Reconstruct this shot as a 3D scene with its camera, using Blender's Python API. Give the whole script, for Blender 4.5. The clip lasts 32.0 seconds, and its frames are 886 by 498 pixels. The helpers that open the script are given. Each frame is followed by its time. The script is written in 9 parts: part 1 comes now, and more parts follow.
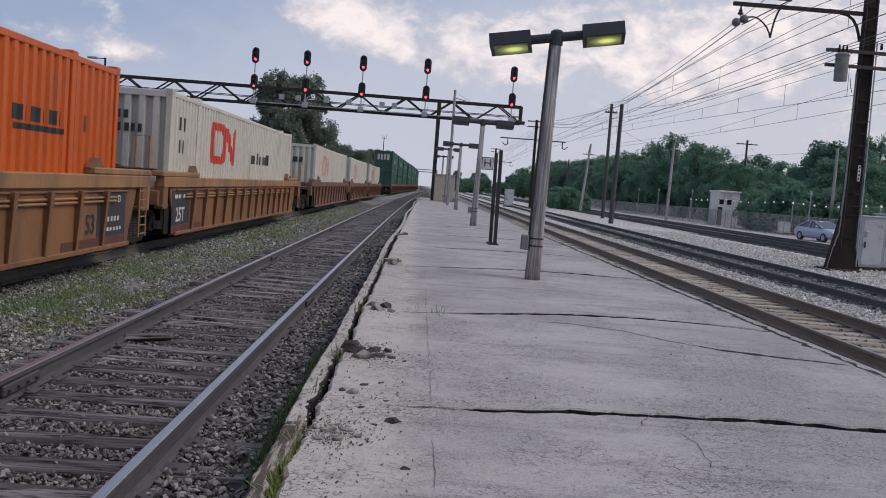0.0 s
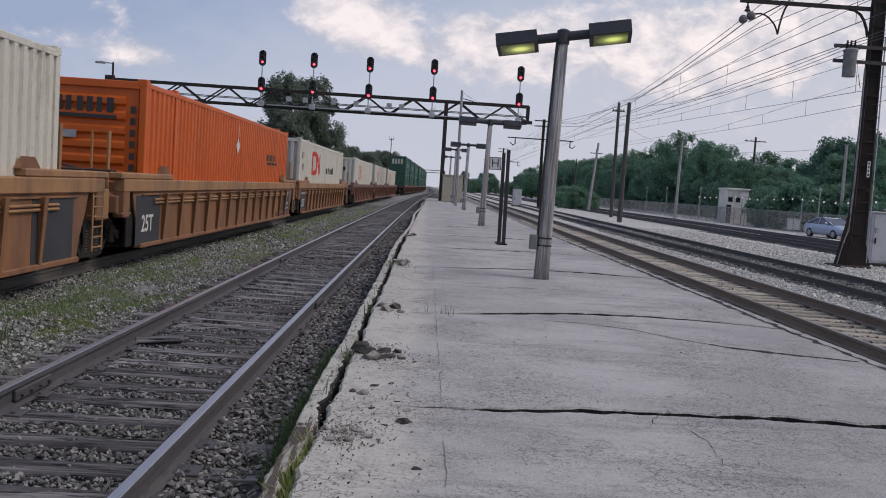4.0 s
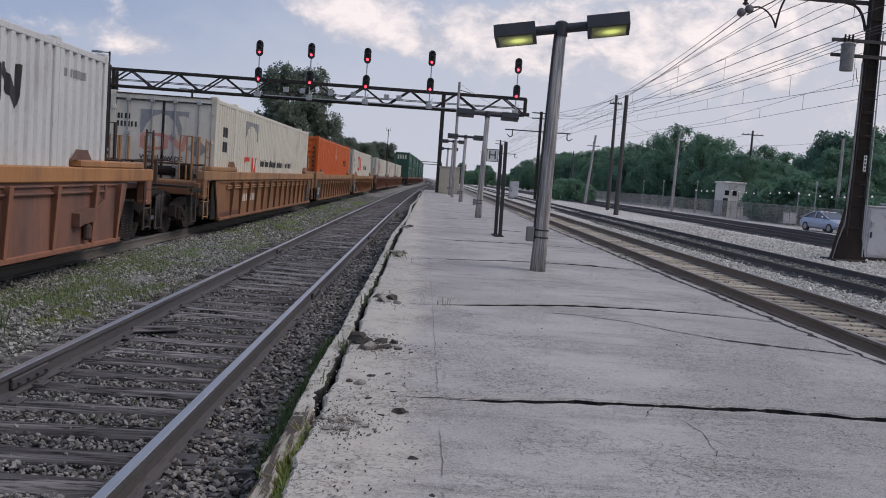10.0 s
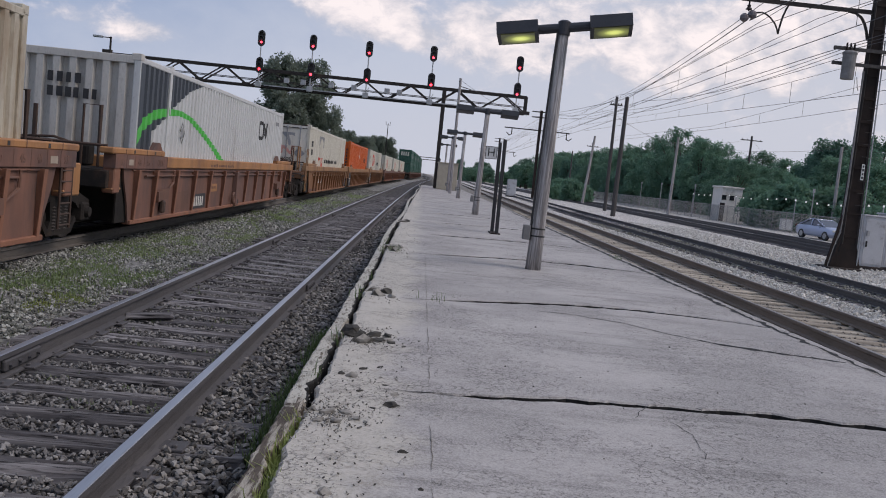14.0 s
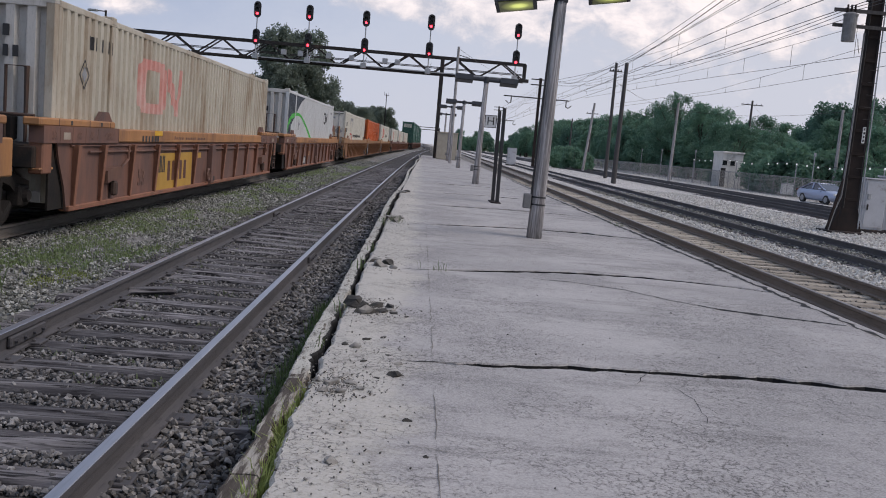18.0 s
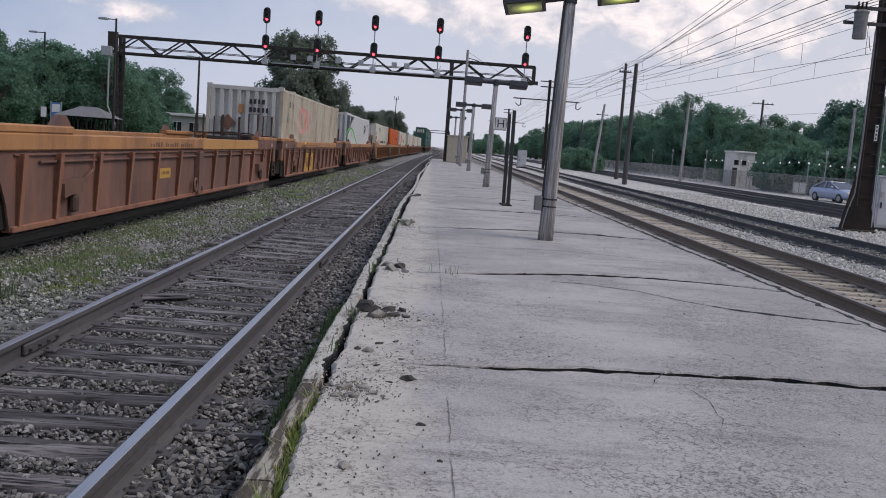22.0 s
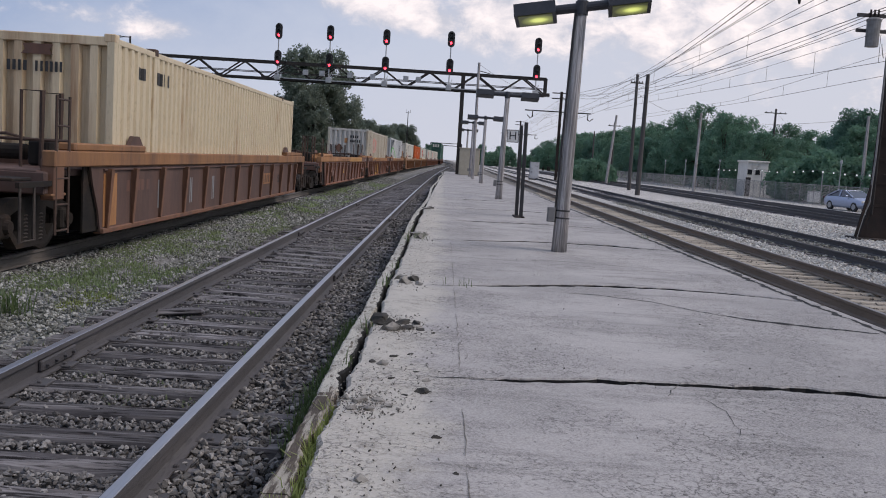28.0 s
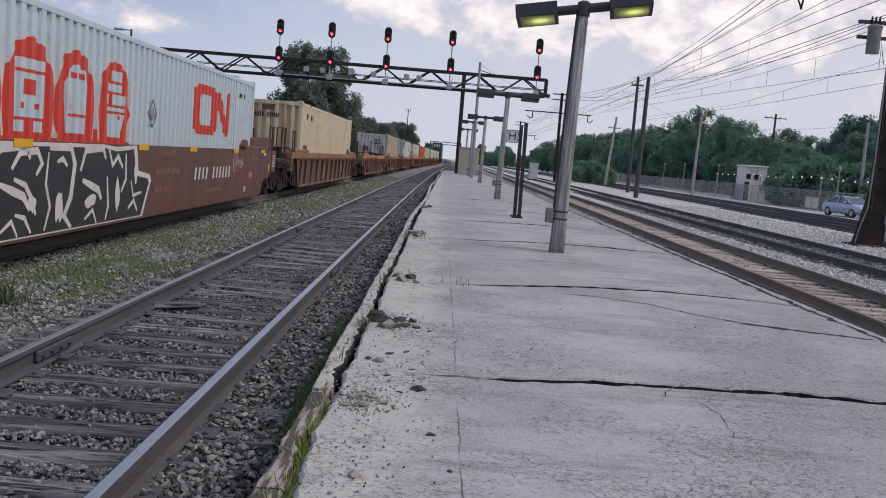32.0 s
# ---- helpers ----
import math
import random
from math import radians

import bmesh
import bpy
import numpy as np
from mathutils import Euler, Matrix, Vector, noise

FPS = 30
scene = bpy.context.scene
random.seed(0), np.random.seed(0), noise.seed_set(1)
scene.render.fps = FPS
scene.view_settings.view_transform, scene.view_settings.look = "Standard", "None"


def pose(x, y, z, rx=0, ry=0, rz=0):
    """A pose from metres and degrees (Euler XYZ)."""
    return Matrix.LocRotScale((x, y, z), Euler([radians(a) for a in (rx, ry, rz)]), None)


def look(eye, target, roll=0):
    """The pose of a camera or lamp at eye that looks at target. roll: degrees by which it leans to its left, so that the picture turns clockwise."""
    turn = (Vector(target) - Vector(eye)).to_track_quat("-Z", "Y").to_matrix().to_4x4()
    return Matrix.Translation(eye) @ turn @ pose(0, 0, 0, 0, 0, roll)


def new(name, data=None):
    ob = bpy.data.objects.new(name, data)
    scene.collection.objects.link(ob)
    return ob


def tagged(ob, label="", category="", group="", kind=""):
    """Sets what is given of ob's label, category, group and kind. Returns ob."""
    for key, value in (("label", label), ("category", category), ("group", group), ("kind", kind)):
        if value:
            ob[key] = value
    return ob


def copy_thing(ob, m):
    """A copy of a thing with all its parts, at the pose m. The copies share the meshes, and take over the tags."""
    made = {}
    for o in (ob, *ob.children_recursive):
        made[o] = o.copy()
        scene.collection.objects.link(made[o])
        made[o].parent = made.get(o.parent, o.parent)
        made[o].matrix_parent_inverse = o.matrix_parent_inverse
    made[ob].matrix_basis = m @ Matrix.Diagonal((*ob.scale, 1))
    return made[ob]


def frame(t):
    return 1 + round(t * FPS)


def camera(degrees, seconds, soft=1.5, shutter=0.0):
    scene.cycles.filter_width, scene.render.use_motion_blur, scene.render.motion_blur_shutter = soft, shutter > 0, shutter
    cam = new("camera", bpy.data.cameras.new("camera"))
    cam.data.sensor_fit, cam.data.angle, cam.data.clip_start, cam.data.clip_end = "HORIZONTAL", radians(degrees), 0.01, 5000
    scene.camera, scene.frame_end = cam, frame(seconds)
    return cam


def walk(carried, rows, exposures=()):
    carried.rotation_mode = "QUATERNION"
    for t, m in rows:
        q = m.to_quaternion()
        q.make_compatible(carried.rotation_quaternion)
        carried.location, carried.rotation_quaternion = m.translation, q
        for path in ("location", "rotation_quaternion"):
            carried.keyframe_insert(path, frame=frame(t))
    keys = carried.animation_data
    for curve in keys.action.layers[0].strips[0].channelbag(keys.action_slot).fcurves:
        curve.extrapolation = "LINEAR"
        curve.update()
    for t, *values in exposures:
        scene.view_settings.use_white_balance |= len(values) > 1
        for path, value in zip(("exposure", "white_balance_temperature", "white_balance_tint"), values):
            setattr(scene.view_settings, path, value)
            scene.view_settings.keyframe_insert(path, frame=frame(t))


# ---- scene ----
cam = camera(52.49, 32.0, soft=1.0)
EYE = 1.642  # metres over the rail heads

# seconds, drift of the eye in x, y, z, then turn to the right, tilt up and lean, in degrees
PATH = [
    (0.0,0.0068,0.0158,0.0053,1.78,-3.951,4.348), (0.5,0.0064,0.0155,0.0056,1.747,-4.032,4.202), (1.0,0.0062,0.0143,0.0058,1.699,-4.133,3.97),
    (1.5,0.0061,0.0127,0.0061,1.642,-4.069,3.762), (2.0,0.0058,0.0114,0.006,1.515,-4.127,3.597), (2.5,0.0056,0.0094,0.0062,1.5,-4.068,3.442),
    (3.0,0.0055,0.007,0.0061,1.417,-4.044,3.479), (3.5,0.0051,0.0052,0.0058,1.298,-3.952,3.586), (5.5,0.0009,0.0097,0.0028,1.38,-4.007,4.176),
    (6.0,0.0023,0.0079,0.0036,1.465,-4.067,4.138), (6.5,0.0022,0.0066,0.0037,1.485,-4.149,4.082), (7.0,0.0017,0.0044,0.0035,1.446,-4.18,4.055),
    (7.5,0.0016,0.0029,0.0031,1.396,-4.143,4.03), (8.0,0.0011,0.0011,0.0027,1.387,-4.172,4.108), (8.5,0.0003,-0.0007,0.002,1.404,-4.328,4.174),
    (9.0,-0.0006,-0.0028,0.0013,1.45,-4.383,4.114), (9.5,-0.0007,-0.0043,0.0005,1.448,-4.427,4.074), (10.0,-0.001,-0.0051,-0.0001,1.501,-4.461,4.086),
    (10.5,-0.0011,-0.0054,-0.0012,1.504,-4.458,4.076), (11.0,-0.0009,-0.0068,-0.0018,1.503,-4.461,4.067), (11.5,-0.0011,-0.0067,-0.0024,1.561,-4.476,4.453),
    (12.0,-0.001,-0.0066,-0.0033,1.648,-4.396,5.023), (12.5,-0.0009,-0.0061,-0.0042,1.762,-4.409,5.445), (13.0,-0.001,-0.0063,-0.0047,1.777,-4.507,5.736),
    (13.5,-0.0009,-0.0066,-0.005,1.788,-4.601,5.789), (14.0,-0.0011,-0.0063,-0.0052,1.783,-4.692,5.856), (14.5,-0.0009,-0.0071,-0.0055,1.777,-4.824,5.775),
    (16.5,-0.0068,-0.009,-0.0052,1.886,-6.076,5.587), (17.0,-0.005,-0.0161,-0.005,1.92,-6.679,5.165), (17.5,-0.003,-0.0199,-0.0045,1.952,-6.705,5.025),
    (18.0,-0.002,-0.0215,-0.0044,1.897,-6.601,4.953), (18.5,-0.0011,-0.0236,-0.0042,1.839,-6.629,4.931), (19.0,-0.0013,-0.0227,-0.0044,1.748,-6.654,4.752),
    (19.5,-0.0018,-0.0205,-0.0044,1.532,-6.606,4.487), (20.0,-0.0017,-0.0173,-0.0044,1.36,-6.558,4.293), (20.5,-0.0022,-0.0152,-0.0049,1.261,-6.573,4.261),
    (21.0,-0.0031,-0.013,-0.0049,1.207,-6.586,4.266), (21.5,-0.0035,-0.0121,-0.0049,1.203,-6.508,4.256), (22.0,-0.0039,-0.0111,-0.0052,1.156,-6.455,4.218),
    (22.5,-0.0037,-0.0103,-0.0052,1.152,-6.409,4.152), (23.0,-0.0042,-0.0103,-0.0053,1.138,-6.313,4.182), (23.5,-0.0048,-0.0111,-0.0057,1.056,-6.305,4.278),
    (24.0,-0.006,-0.0114,-0.006,1.035,-6.085,4.243), (24.5,-0.0071,-0.0115,-0.0065,0.964,-5.836,4.472), (25.0,-0.0084,-0.0113,-0.0069,0.952,-5.676,4.597),
    (25.5,-0.0106,-0.0124,-0.0078,0.935,-5.599,4.596), (27.5,-0.0072,-0.0127,-0.0061,0.548,-5.658,3.987), (28.0,-0.0078,-0.015,-0.0074,0.264,-5.706,3.586),
    (28.5,-0.0078,-0.0158,-0.0083,0.185,-5.711,3.463), (29.0,-0.0075,-0.016,-0.0089,0.183,-5.671,3.43), (29.5,-0.0074,-0.0175,-0.0096,0.173,-5.647,3.427),
    (30.0,-0.0075,-0.0195,-0.0101,0.125,-5.691,3.504), (30.5,-0.0071,-0.0203,-0.0104,0.099,-5.714,3.588), (31.0,-0.0069,-0.021,-0.0105,0.229,-5.69,3.926),
    (31.5,-0.0069,-0.0228,-0.0106,0.353,-5.661,4.312), (32.0,-0.0073,-0.0247,-0.0107,0.416,-5.758,4.626),
]


def camera_row(t, x, y, z, turn, tilt, lean):
    a, b = radians(turn), radians(tilt)
    eye = Vector((x, y, EYE + z))
    ahead = Vector((math.sin(a) * math.cos(b), math.cos(a) * math.cos(b), math.sin(b)))
    return t, look(eye, eye + ahead, lean)


# ---- sky, sun ----
SUN_ELEVATION, SUN_TURN = radians(48), radians(103)  # the sun stands to the right and a little behind, in thin cloud


def make_world():
    world = bpy.data.worlds.new("sky")
    scene.world = world
    world.use_nodes = True
    nt = world.node_tree
    nt.nodes.clear()
    N, L = nt.nodes.new, nt.links.new
    out, bg = N("ShaderNodeOutputWorld"), N("ShaderNodeBackground")
    sky = N("ShaderNodeTexSky")
    sky.sky_type, sky.sun_disc = "NISHITA", False
    sky.sun_elevation, sky.sun_rotation = SUN_ELEVATION, SUN_TURN
    sky.air_density, sky.dust_density = 1.6, 3.0
    co = N("ShaderNodeTexCoord")
    sep = N("ShaderNodeSeparateXYZ")
    L(co.outputs["Generated"], sep.inputs[0])

    def math_(op, a, b=None, c=None):
        n = N("ShaderNodeMath")
        n.operation = op
        for i, v in enumerate((a, b, c)):
            if v is None:
                continue
            if isinstance(v, (int, float)):
                n.inputs[i].default_value = v
            else:
                L(v, n.inputs[i])
        return n.outputs[0]

    # directions laid on an upright plane ahead: u to the right, w upwards
    ahead = math_("ADD", math_("ABSOLUTE", sep.outputs[1]), 0.06)
    u, w = math_("DIVIDE", sep.outputs[0], ahead), math_("DIVIDE", math_("MAXIMUM", sep.outputs[2], 0.0), ahead)
    comb = N("ShaderNodeCombineXYZ")
    L(u, comb.inputs[0]), L(math_("MULTIPLY", w, 1.5), comb.inputs[1])
    big, fine = N("ShaderNodeTexNoise"), N("ShaderNodeTexNoise")
    for n, sc, d, r in ((big, 7.0, 8, 0.6), (fine, 26.0, 6, 0.62)):
        n.inputs["Scale"].default_value, n.inputs["Detail"].default_value, n.inputs["Roughness"].default_value = sc, d, r
        n.inputs["Distortion"].default_value = 0.3
        L(comb.outputs[0], n.inputs["Vector"])
    puff = math_("ADD", math_("MULTIPLY", math_("SUBTRACT", big.outputs[0], 0.5), 1.7), math_("MULTIPLY", math_("SUBTRACT", fine.outputs[0], 0.5), 0.95))

    def bank(u0, w0, su, sw, k):
        """A cloud bank round a direction."""
        a, c = math_("DIVIDE", math_("SUBTRACT", u, u0), su), math_("DIVIDE", math_("SUBTRACT", w, w0), sw)
        q = math_("ADD", math_("MULTIPLY", a, a), math_("MULTIPLY", c, c))
        return math_("MULTIPLY", math_("POWER", 2.718, math_("MULTIPLY", q, -1.0)), k)

    total = bank(*CLOUD_BANKS[0])
    for row in CLOUD_BANKS[1:]:
        total = math_("ADD", total, bank(*row))
    dens = math_("ADD", total, puff)
    cover = N("ShaderNodeMapRange")
    cover.interpolation_type = "SMOOTHSTEP"
    cover.inputs[1].default_value, cover.inputs[2].default_value = 0.22, 0.75
    L(dens, cover.inputs[0])
    tone = N("ShaderNodeValToRGB")
    e = tone.color_ramp.elements
    e[0].position, e[0].color = 0.25, (0.50, 0.54, 0.63, 1)
    e[1].position, e[1].color = 0.90, (0.95, 0.91, 0.925, 1)
    L(math_("ADD", math_("MULTIPLY", dens, 0.62), math_("MULTIPLY", math_("SUBTRACT", fine.outputs[0], 0.42), 1.5)), tone.inputs[0])
    # open sky: grey-blue aloft on the left, paler towards the sun's side and the horizon
    veil = N("ShaderNodeValToRGB")
    v = veil.color_ramp.elements
    v[0].position, v[0].color = 0.0, (0.515, 0.575, 0.685, 1)
    v[1].position, v[1].color = 0.40, (0.29, 0.39, 0.58, 1)
    mid = v.new(0.2)
    mid.color = (0.46, 0.54, 0.68, 1)
    side = math_("SUBTRACT", math_("MULTIPLY", w, 1.6), math_("MULTIPLY", math_("MAXIMUM", u, -0.5), 0.42))
    L(math_("ADD", side, math_("MULTIPLY", puff, 0.10)), veil.inputs[0])
    m1 = N("ShaderNodeMix")
    m1.data_type = "RGBA"
    L(math_("MULTIPLY", cover.outputs[0], 0.88), m1.inputs[0])
    L(veil.outputs[0], m1.inputs[6]), L(tone.outputs[0], m1.inputs[7])
    gain = N("ShaderNodeVectorMath")
    gain.operation = "SCALE"
    L(m1.outputs[2], gain.inputs[0])
    gain.inputs[3].default_value = CLOUD_GAIN
    part_sky = N("ShaderNodeVectorMath")
    part_sky.operation = "SCALE"
    L(sky.outputs[0], part_sky.inputs[0])
    part_sky.inputs[3].default_value = 0.04
    both = N("ShaderNodeVectorMath")
    both.operation = "ADD"
    L(gain.outputs[0], both.inputs[0]), L(part_sky.outputs[0], both.inputs[1])
    L(both.outputs[0], bg.inputs[0])
    bg.inputs[1].default_value = SKY_STRENGTH
    L(bg.outputs[0], out.inputs[0])


CLOUD_GAIN, SKY_STRENGTH = 8.6, 0.12
# cloud banks: direction to the right and up (tangents), half widths, weight
CLOUD_BANKS = [(-0.10, 0.170, 0.055, 0.034, 1.15), (-0.055, 0.150, 0.030, 0.022, 0.75), (-0.02, 0.135, 0.018, 0.014, 0.6), (-0.37, 0.120, 0.065, 0.018, 0.62), (-0.30, 0.112, 0.045, 0.012, 0.45), (0.06, 0.15, 0.07, 0.04, 0.8), (0.17, 0.15, 0.10, 0.05, 0.75), (0.34, 0.175, 0.12, 0.05, 0.65), (0.26, 0.12, 0.05, 0.03, 0.4), (0.5, 0.2, 0.2, 0.2, 0.4), (-0.42, 0.30, 0.2, 0.05, 0.4)]
make_world()
sun = new("sun", bpy.data.lights.new("sun", "SUN"))
sun.data.energy, sun.data.angle, sun.data.color = 1.75, radians(32), (1.0, 0.93, 0.86)
sun.matrix_world = look((0, 0, 0), (-math.sin(SUN_TURN) * math.cos(SUN_ELEVATION), -math.cos(SUN_TURN) * math.cos(SUN_ELEVATION), -math.sin(SUN_ELEVATION)))

walk(cam, [camera_row(*row) for row in PATH], exposures=[(0, -0.04, 6950, 16.5), (12, -0.03, 6950, 16.5), (17, 0.06, 6950, 16.5), (32, 0.10, 6950, 16.5)])


# ---- materials ----
def surface(name, c1, c2, scale=3.0, hard=0.15, mid=0.5, fine_lo=0.52, fine_hi=0.75, rough=0.7, bump=0.2, metal=0.0, stain=None, stain_amount=0.0, stain_scale=0.6, grain=40.0, speck=0.72, vary=0.0, streak=(1, 1, 1), bump_scale=None, spec=0.5):
    """A procedural surface: two colours mixed by noise, fine grain, stains of their own colour, bump."""
    m = bpy.data.materials.new(name)
    m.use_nodes = True
    nt = m.node_tree
    N, L = nt.nodes.new, nt.links.new
    bsdf = nt.nodes["Principled BSDF"]
    co, mp = N("ShaderNodeTexCoord"), N("ShaderNodeMapping")
    L(co.outputs["Object"], mp.inputs[0])
    mp.inputs["Scale"].default_value = streak
    if vary:
        info, add = N("ShaderNodeObjectInfo"), N("ShaderNodeVectorMath")
        add.operation = "MULTIPLY_ADD"
        L(info.outputs["Random"], add.inputs[0])
        add.inputs[1].default_value = (37, 91, 13)
        L(co.outputs["Object"], add.inputs[2])
        L(add.outputs[0], mp.inputs[0])

    def noise_(s, detail=5, r=0.6):
        n = N("ShaderNodeTexNoise")
        n.inputs["Scale"].default_value, n.inputs["Detail"].default_value, n.inputs["Roughness"].default_value = s, detail, r
        L(mp.outputs[0], n.inputs["Vector"])
        return n

    def mix_(a, b, fac):
        n = N("ShaderNodeMix")
        n.data_type = "RGBA"
        for sock, v in ((n.inputs[0], fac), (n.inputs[6], a), (n.inputs[7], b)):
            if isinstance(v, (int, float)):
                sock.default_value = v
            elif isinstance(v, tuple):
                sock.default_value = (*v, 1)
            else:
                L(v, sock)
        return n.outputs[2]

    def ramp_(v, lo, hi):
        n = N("ShaderNodeMapRange")
        n.inputs[1].default_value, n.inputs[2].default_value = lo, hi
        L(v, n.inputs[0])
        return n.outputs[0]

    broad, small = noise_(scale), noise_(grain, 4, 0.65)
    col = mix_(c1, c2, ramp_(broad.outputs[0], mid - hard, mid + hard))
    dark = tuple(v * speck for v in c1)
    g = mix_(col, dark, ramp_(small.outputs[0], fine_lo, fine_hi))
    col = g
    if stain:
        st = noise_(stain_scale, 6, 0.7)
        col = mix_(col, stain, ramp_(st.outputs[0], 0.62 - 0.22 * stain_amount, 0.78 - 0.12 * stain_amount))
    if vary:
        hsv = N("ShaderNodeHueSaturation")
        n = N("ShaderNodeMapRange")
        n.inputs[3].default_value, n.inputs[4].default_value = 1 - vary, 1 + vary
        L(info.outputs["Random"], n.inputs[0])
        L(n.outputs[0], hsv.inputs["Value"])
        L(col, hsv.inputs["Color"])
        col = hsv.outputs[0]
    L(col, bsdf.inputs["Base Color"])
    bsdf.inputs["Roughness"].default_value, bsdf.inputs["Metallic"].default_value = rough, metal
    bsdf.inputs["Specular IOR Level"].default_value = spec
    rr = N("ShaderNodeMapRange")
    rr.inputs[3].default_value, rr.inputs[4].default_value = max(0.05, rough - 0.12), min(1, rough + 0.12)
    L(broad.outputs[0], rr.inputs[0])
    L(rr.outputs[0], bsdf.inputs["Roughness"])
    if bump:
        b = N("ShaderNodeBump")
        b.inputs["Strength"].default_value, b.inputs["Distance"].default_value = bump, 0.01
        bn = noise_(bump_scale or grain, 6, 0.7)
        L(bn.outputs[0], b.inputs["Height"])
        L(b.outputs[0], bsdf.inputs["Normal"])
    return m


def glow(name, colour, strength):
    m = bpy.data.materials.new(name)
    m.use_nodes = True
    b = m.node_tree.nodes["Principled BSDF"]
    b.inputs["Base Color"].default_value = (*colour, 1)
    b.inputs["Emission Color"].default_value, b.inputs["Emission Strength"].default_value = (*colour, 1), strength
    b.inputs["Roughness"].default_value = 0.3
    return m


def lens_glow(name, rim, heart):
    """A diffuser lit by one bulb behind it: brightest at the bulb, duller towards the rim."""
    m = glow(name, rim, 1.0)
    nt = m.node_tree
    N, L = nt.nodes.new, nt.links.new
    b = nt.nodes["Principled BSDF"]
    co, mp, g, r = N("ShaderNodeTexCoord"), N("ShaderNodeMapping"), N("ShaderNodeTexGradient"), N("ShaderNodeValToRGB")
    g.gradient_type = "SPHERICAL"
    mp.inputs["Location"].default_value, mp.inputs["Scale"].default_value = (-0.15, 0.0, 0), (3.4, 5.0, 1)
    L(co.outputs["Object"], mp.inputs[0]), L(mp.outputs[0], g.inputs[0]), L(g.outputs[0], r.inputs[0])
    e = r.color_ramp.elements
    e[0].position, e[0].color = 0.0, (*rim, 1)
    e[1].position, e[1].color = 0.82, (*heart, 1)
    mid = e.new(0.42)
    mid.color = (*[(a * 0.75 + c * 0.25) for a, c in zip(rim, heart)], 1)
    L(r.outputs[0], b.inputs["Emission Color"]), L(r.outputs[0], b.inputs["Base Color"])
    return m


def leaf_material(name, c1, c2):
    m = surface(name, c1, c2, scale=0.35, rough=0.6, bump=0.0, grain=3.0, vary=0.12)
    nt = m.node_tree
    b = nt.nodes["Principled BSDF"]
    out = nt.nodes["Material Output"]
    tr, mx = nt.nodes.new("ShaderNodeBsdfTranslucent"), nt.nodes.new("ShaderNodeMixShader")
    mx.inputs[0].default_value = 0.5
    nt.links.new(b.inputs["Base Color"].links[0].from_socket, tr.inputs[0])
    nt.links.new(b.outputs[0], mx.inputs[1]), nt.links.new(tr.outputs[0], mx.inputs[2])
    nt.links.new(mx.outputs[0], out.inputs[0])
    return m


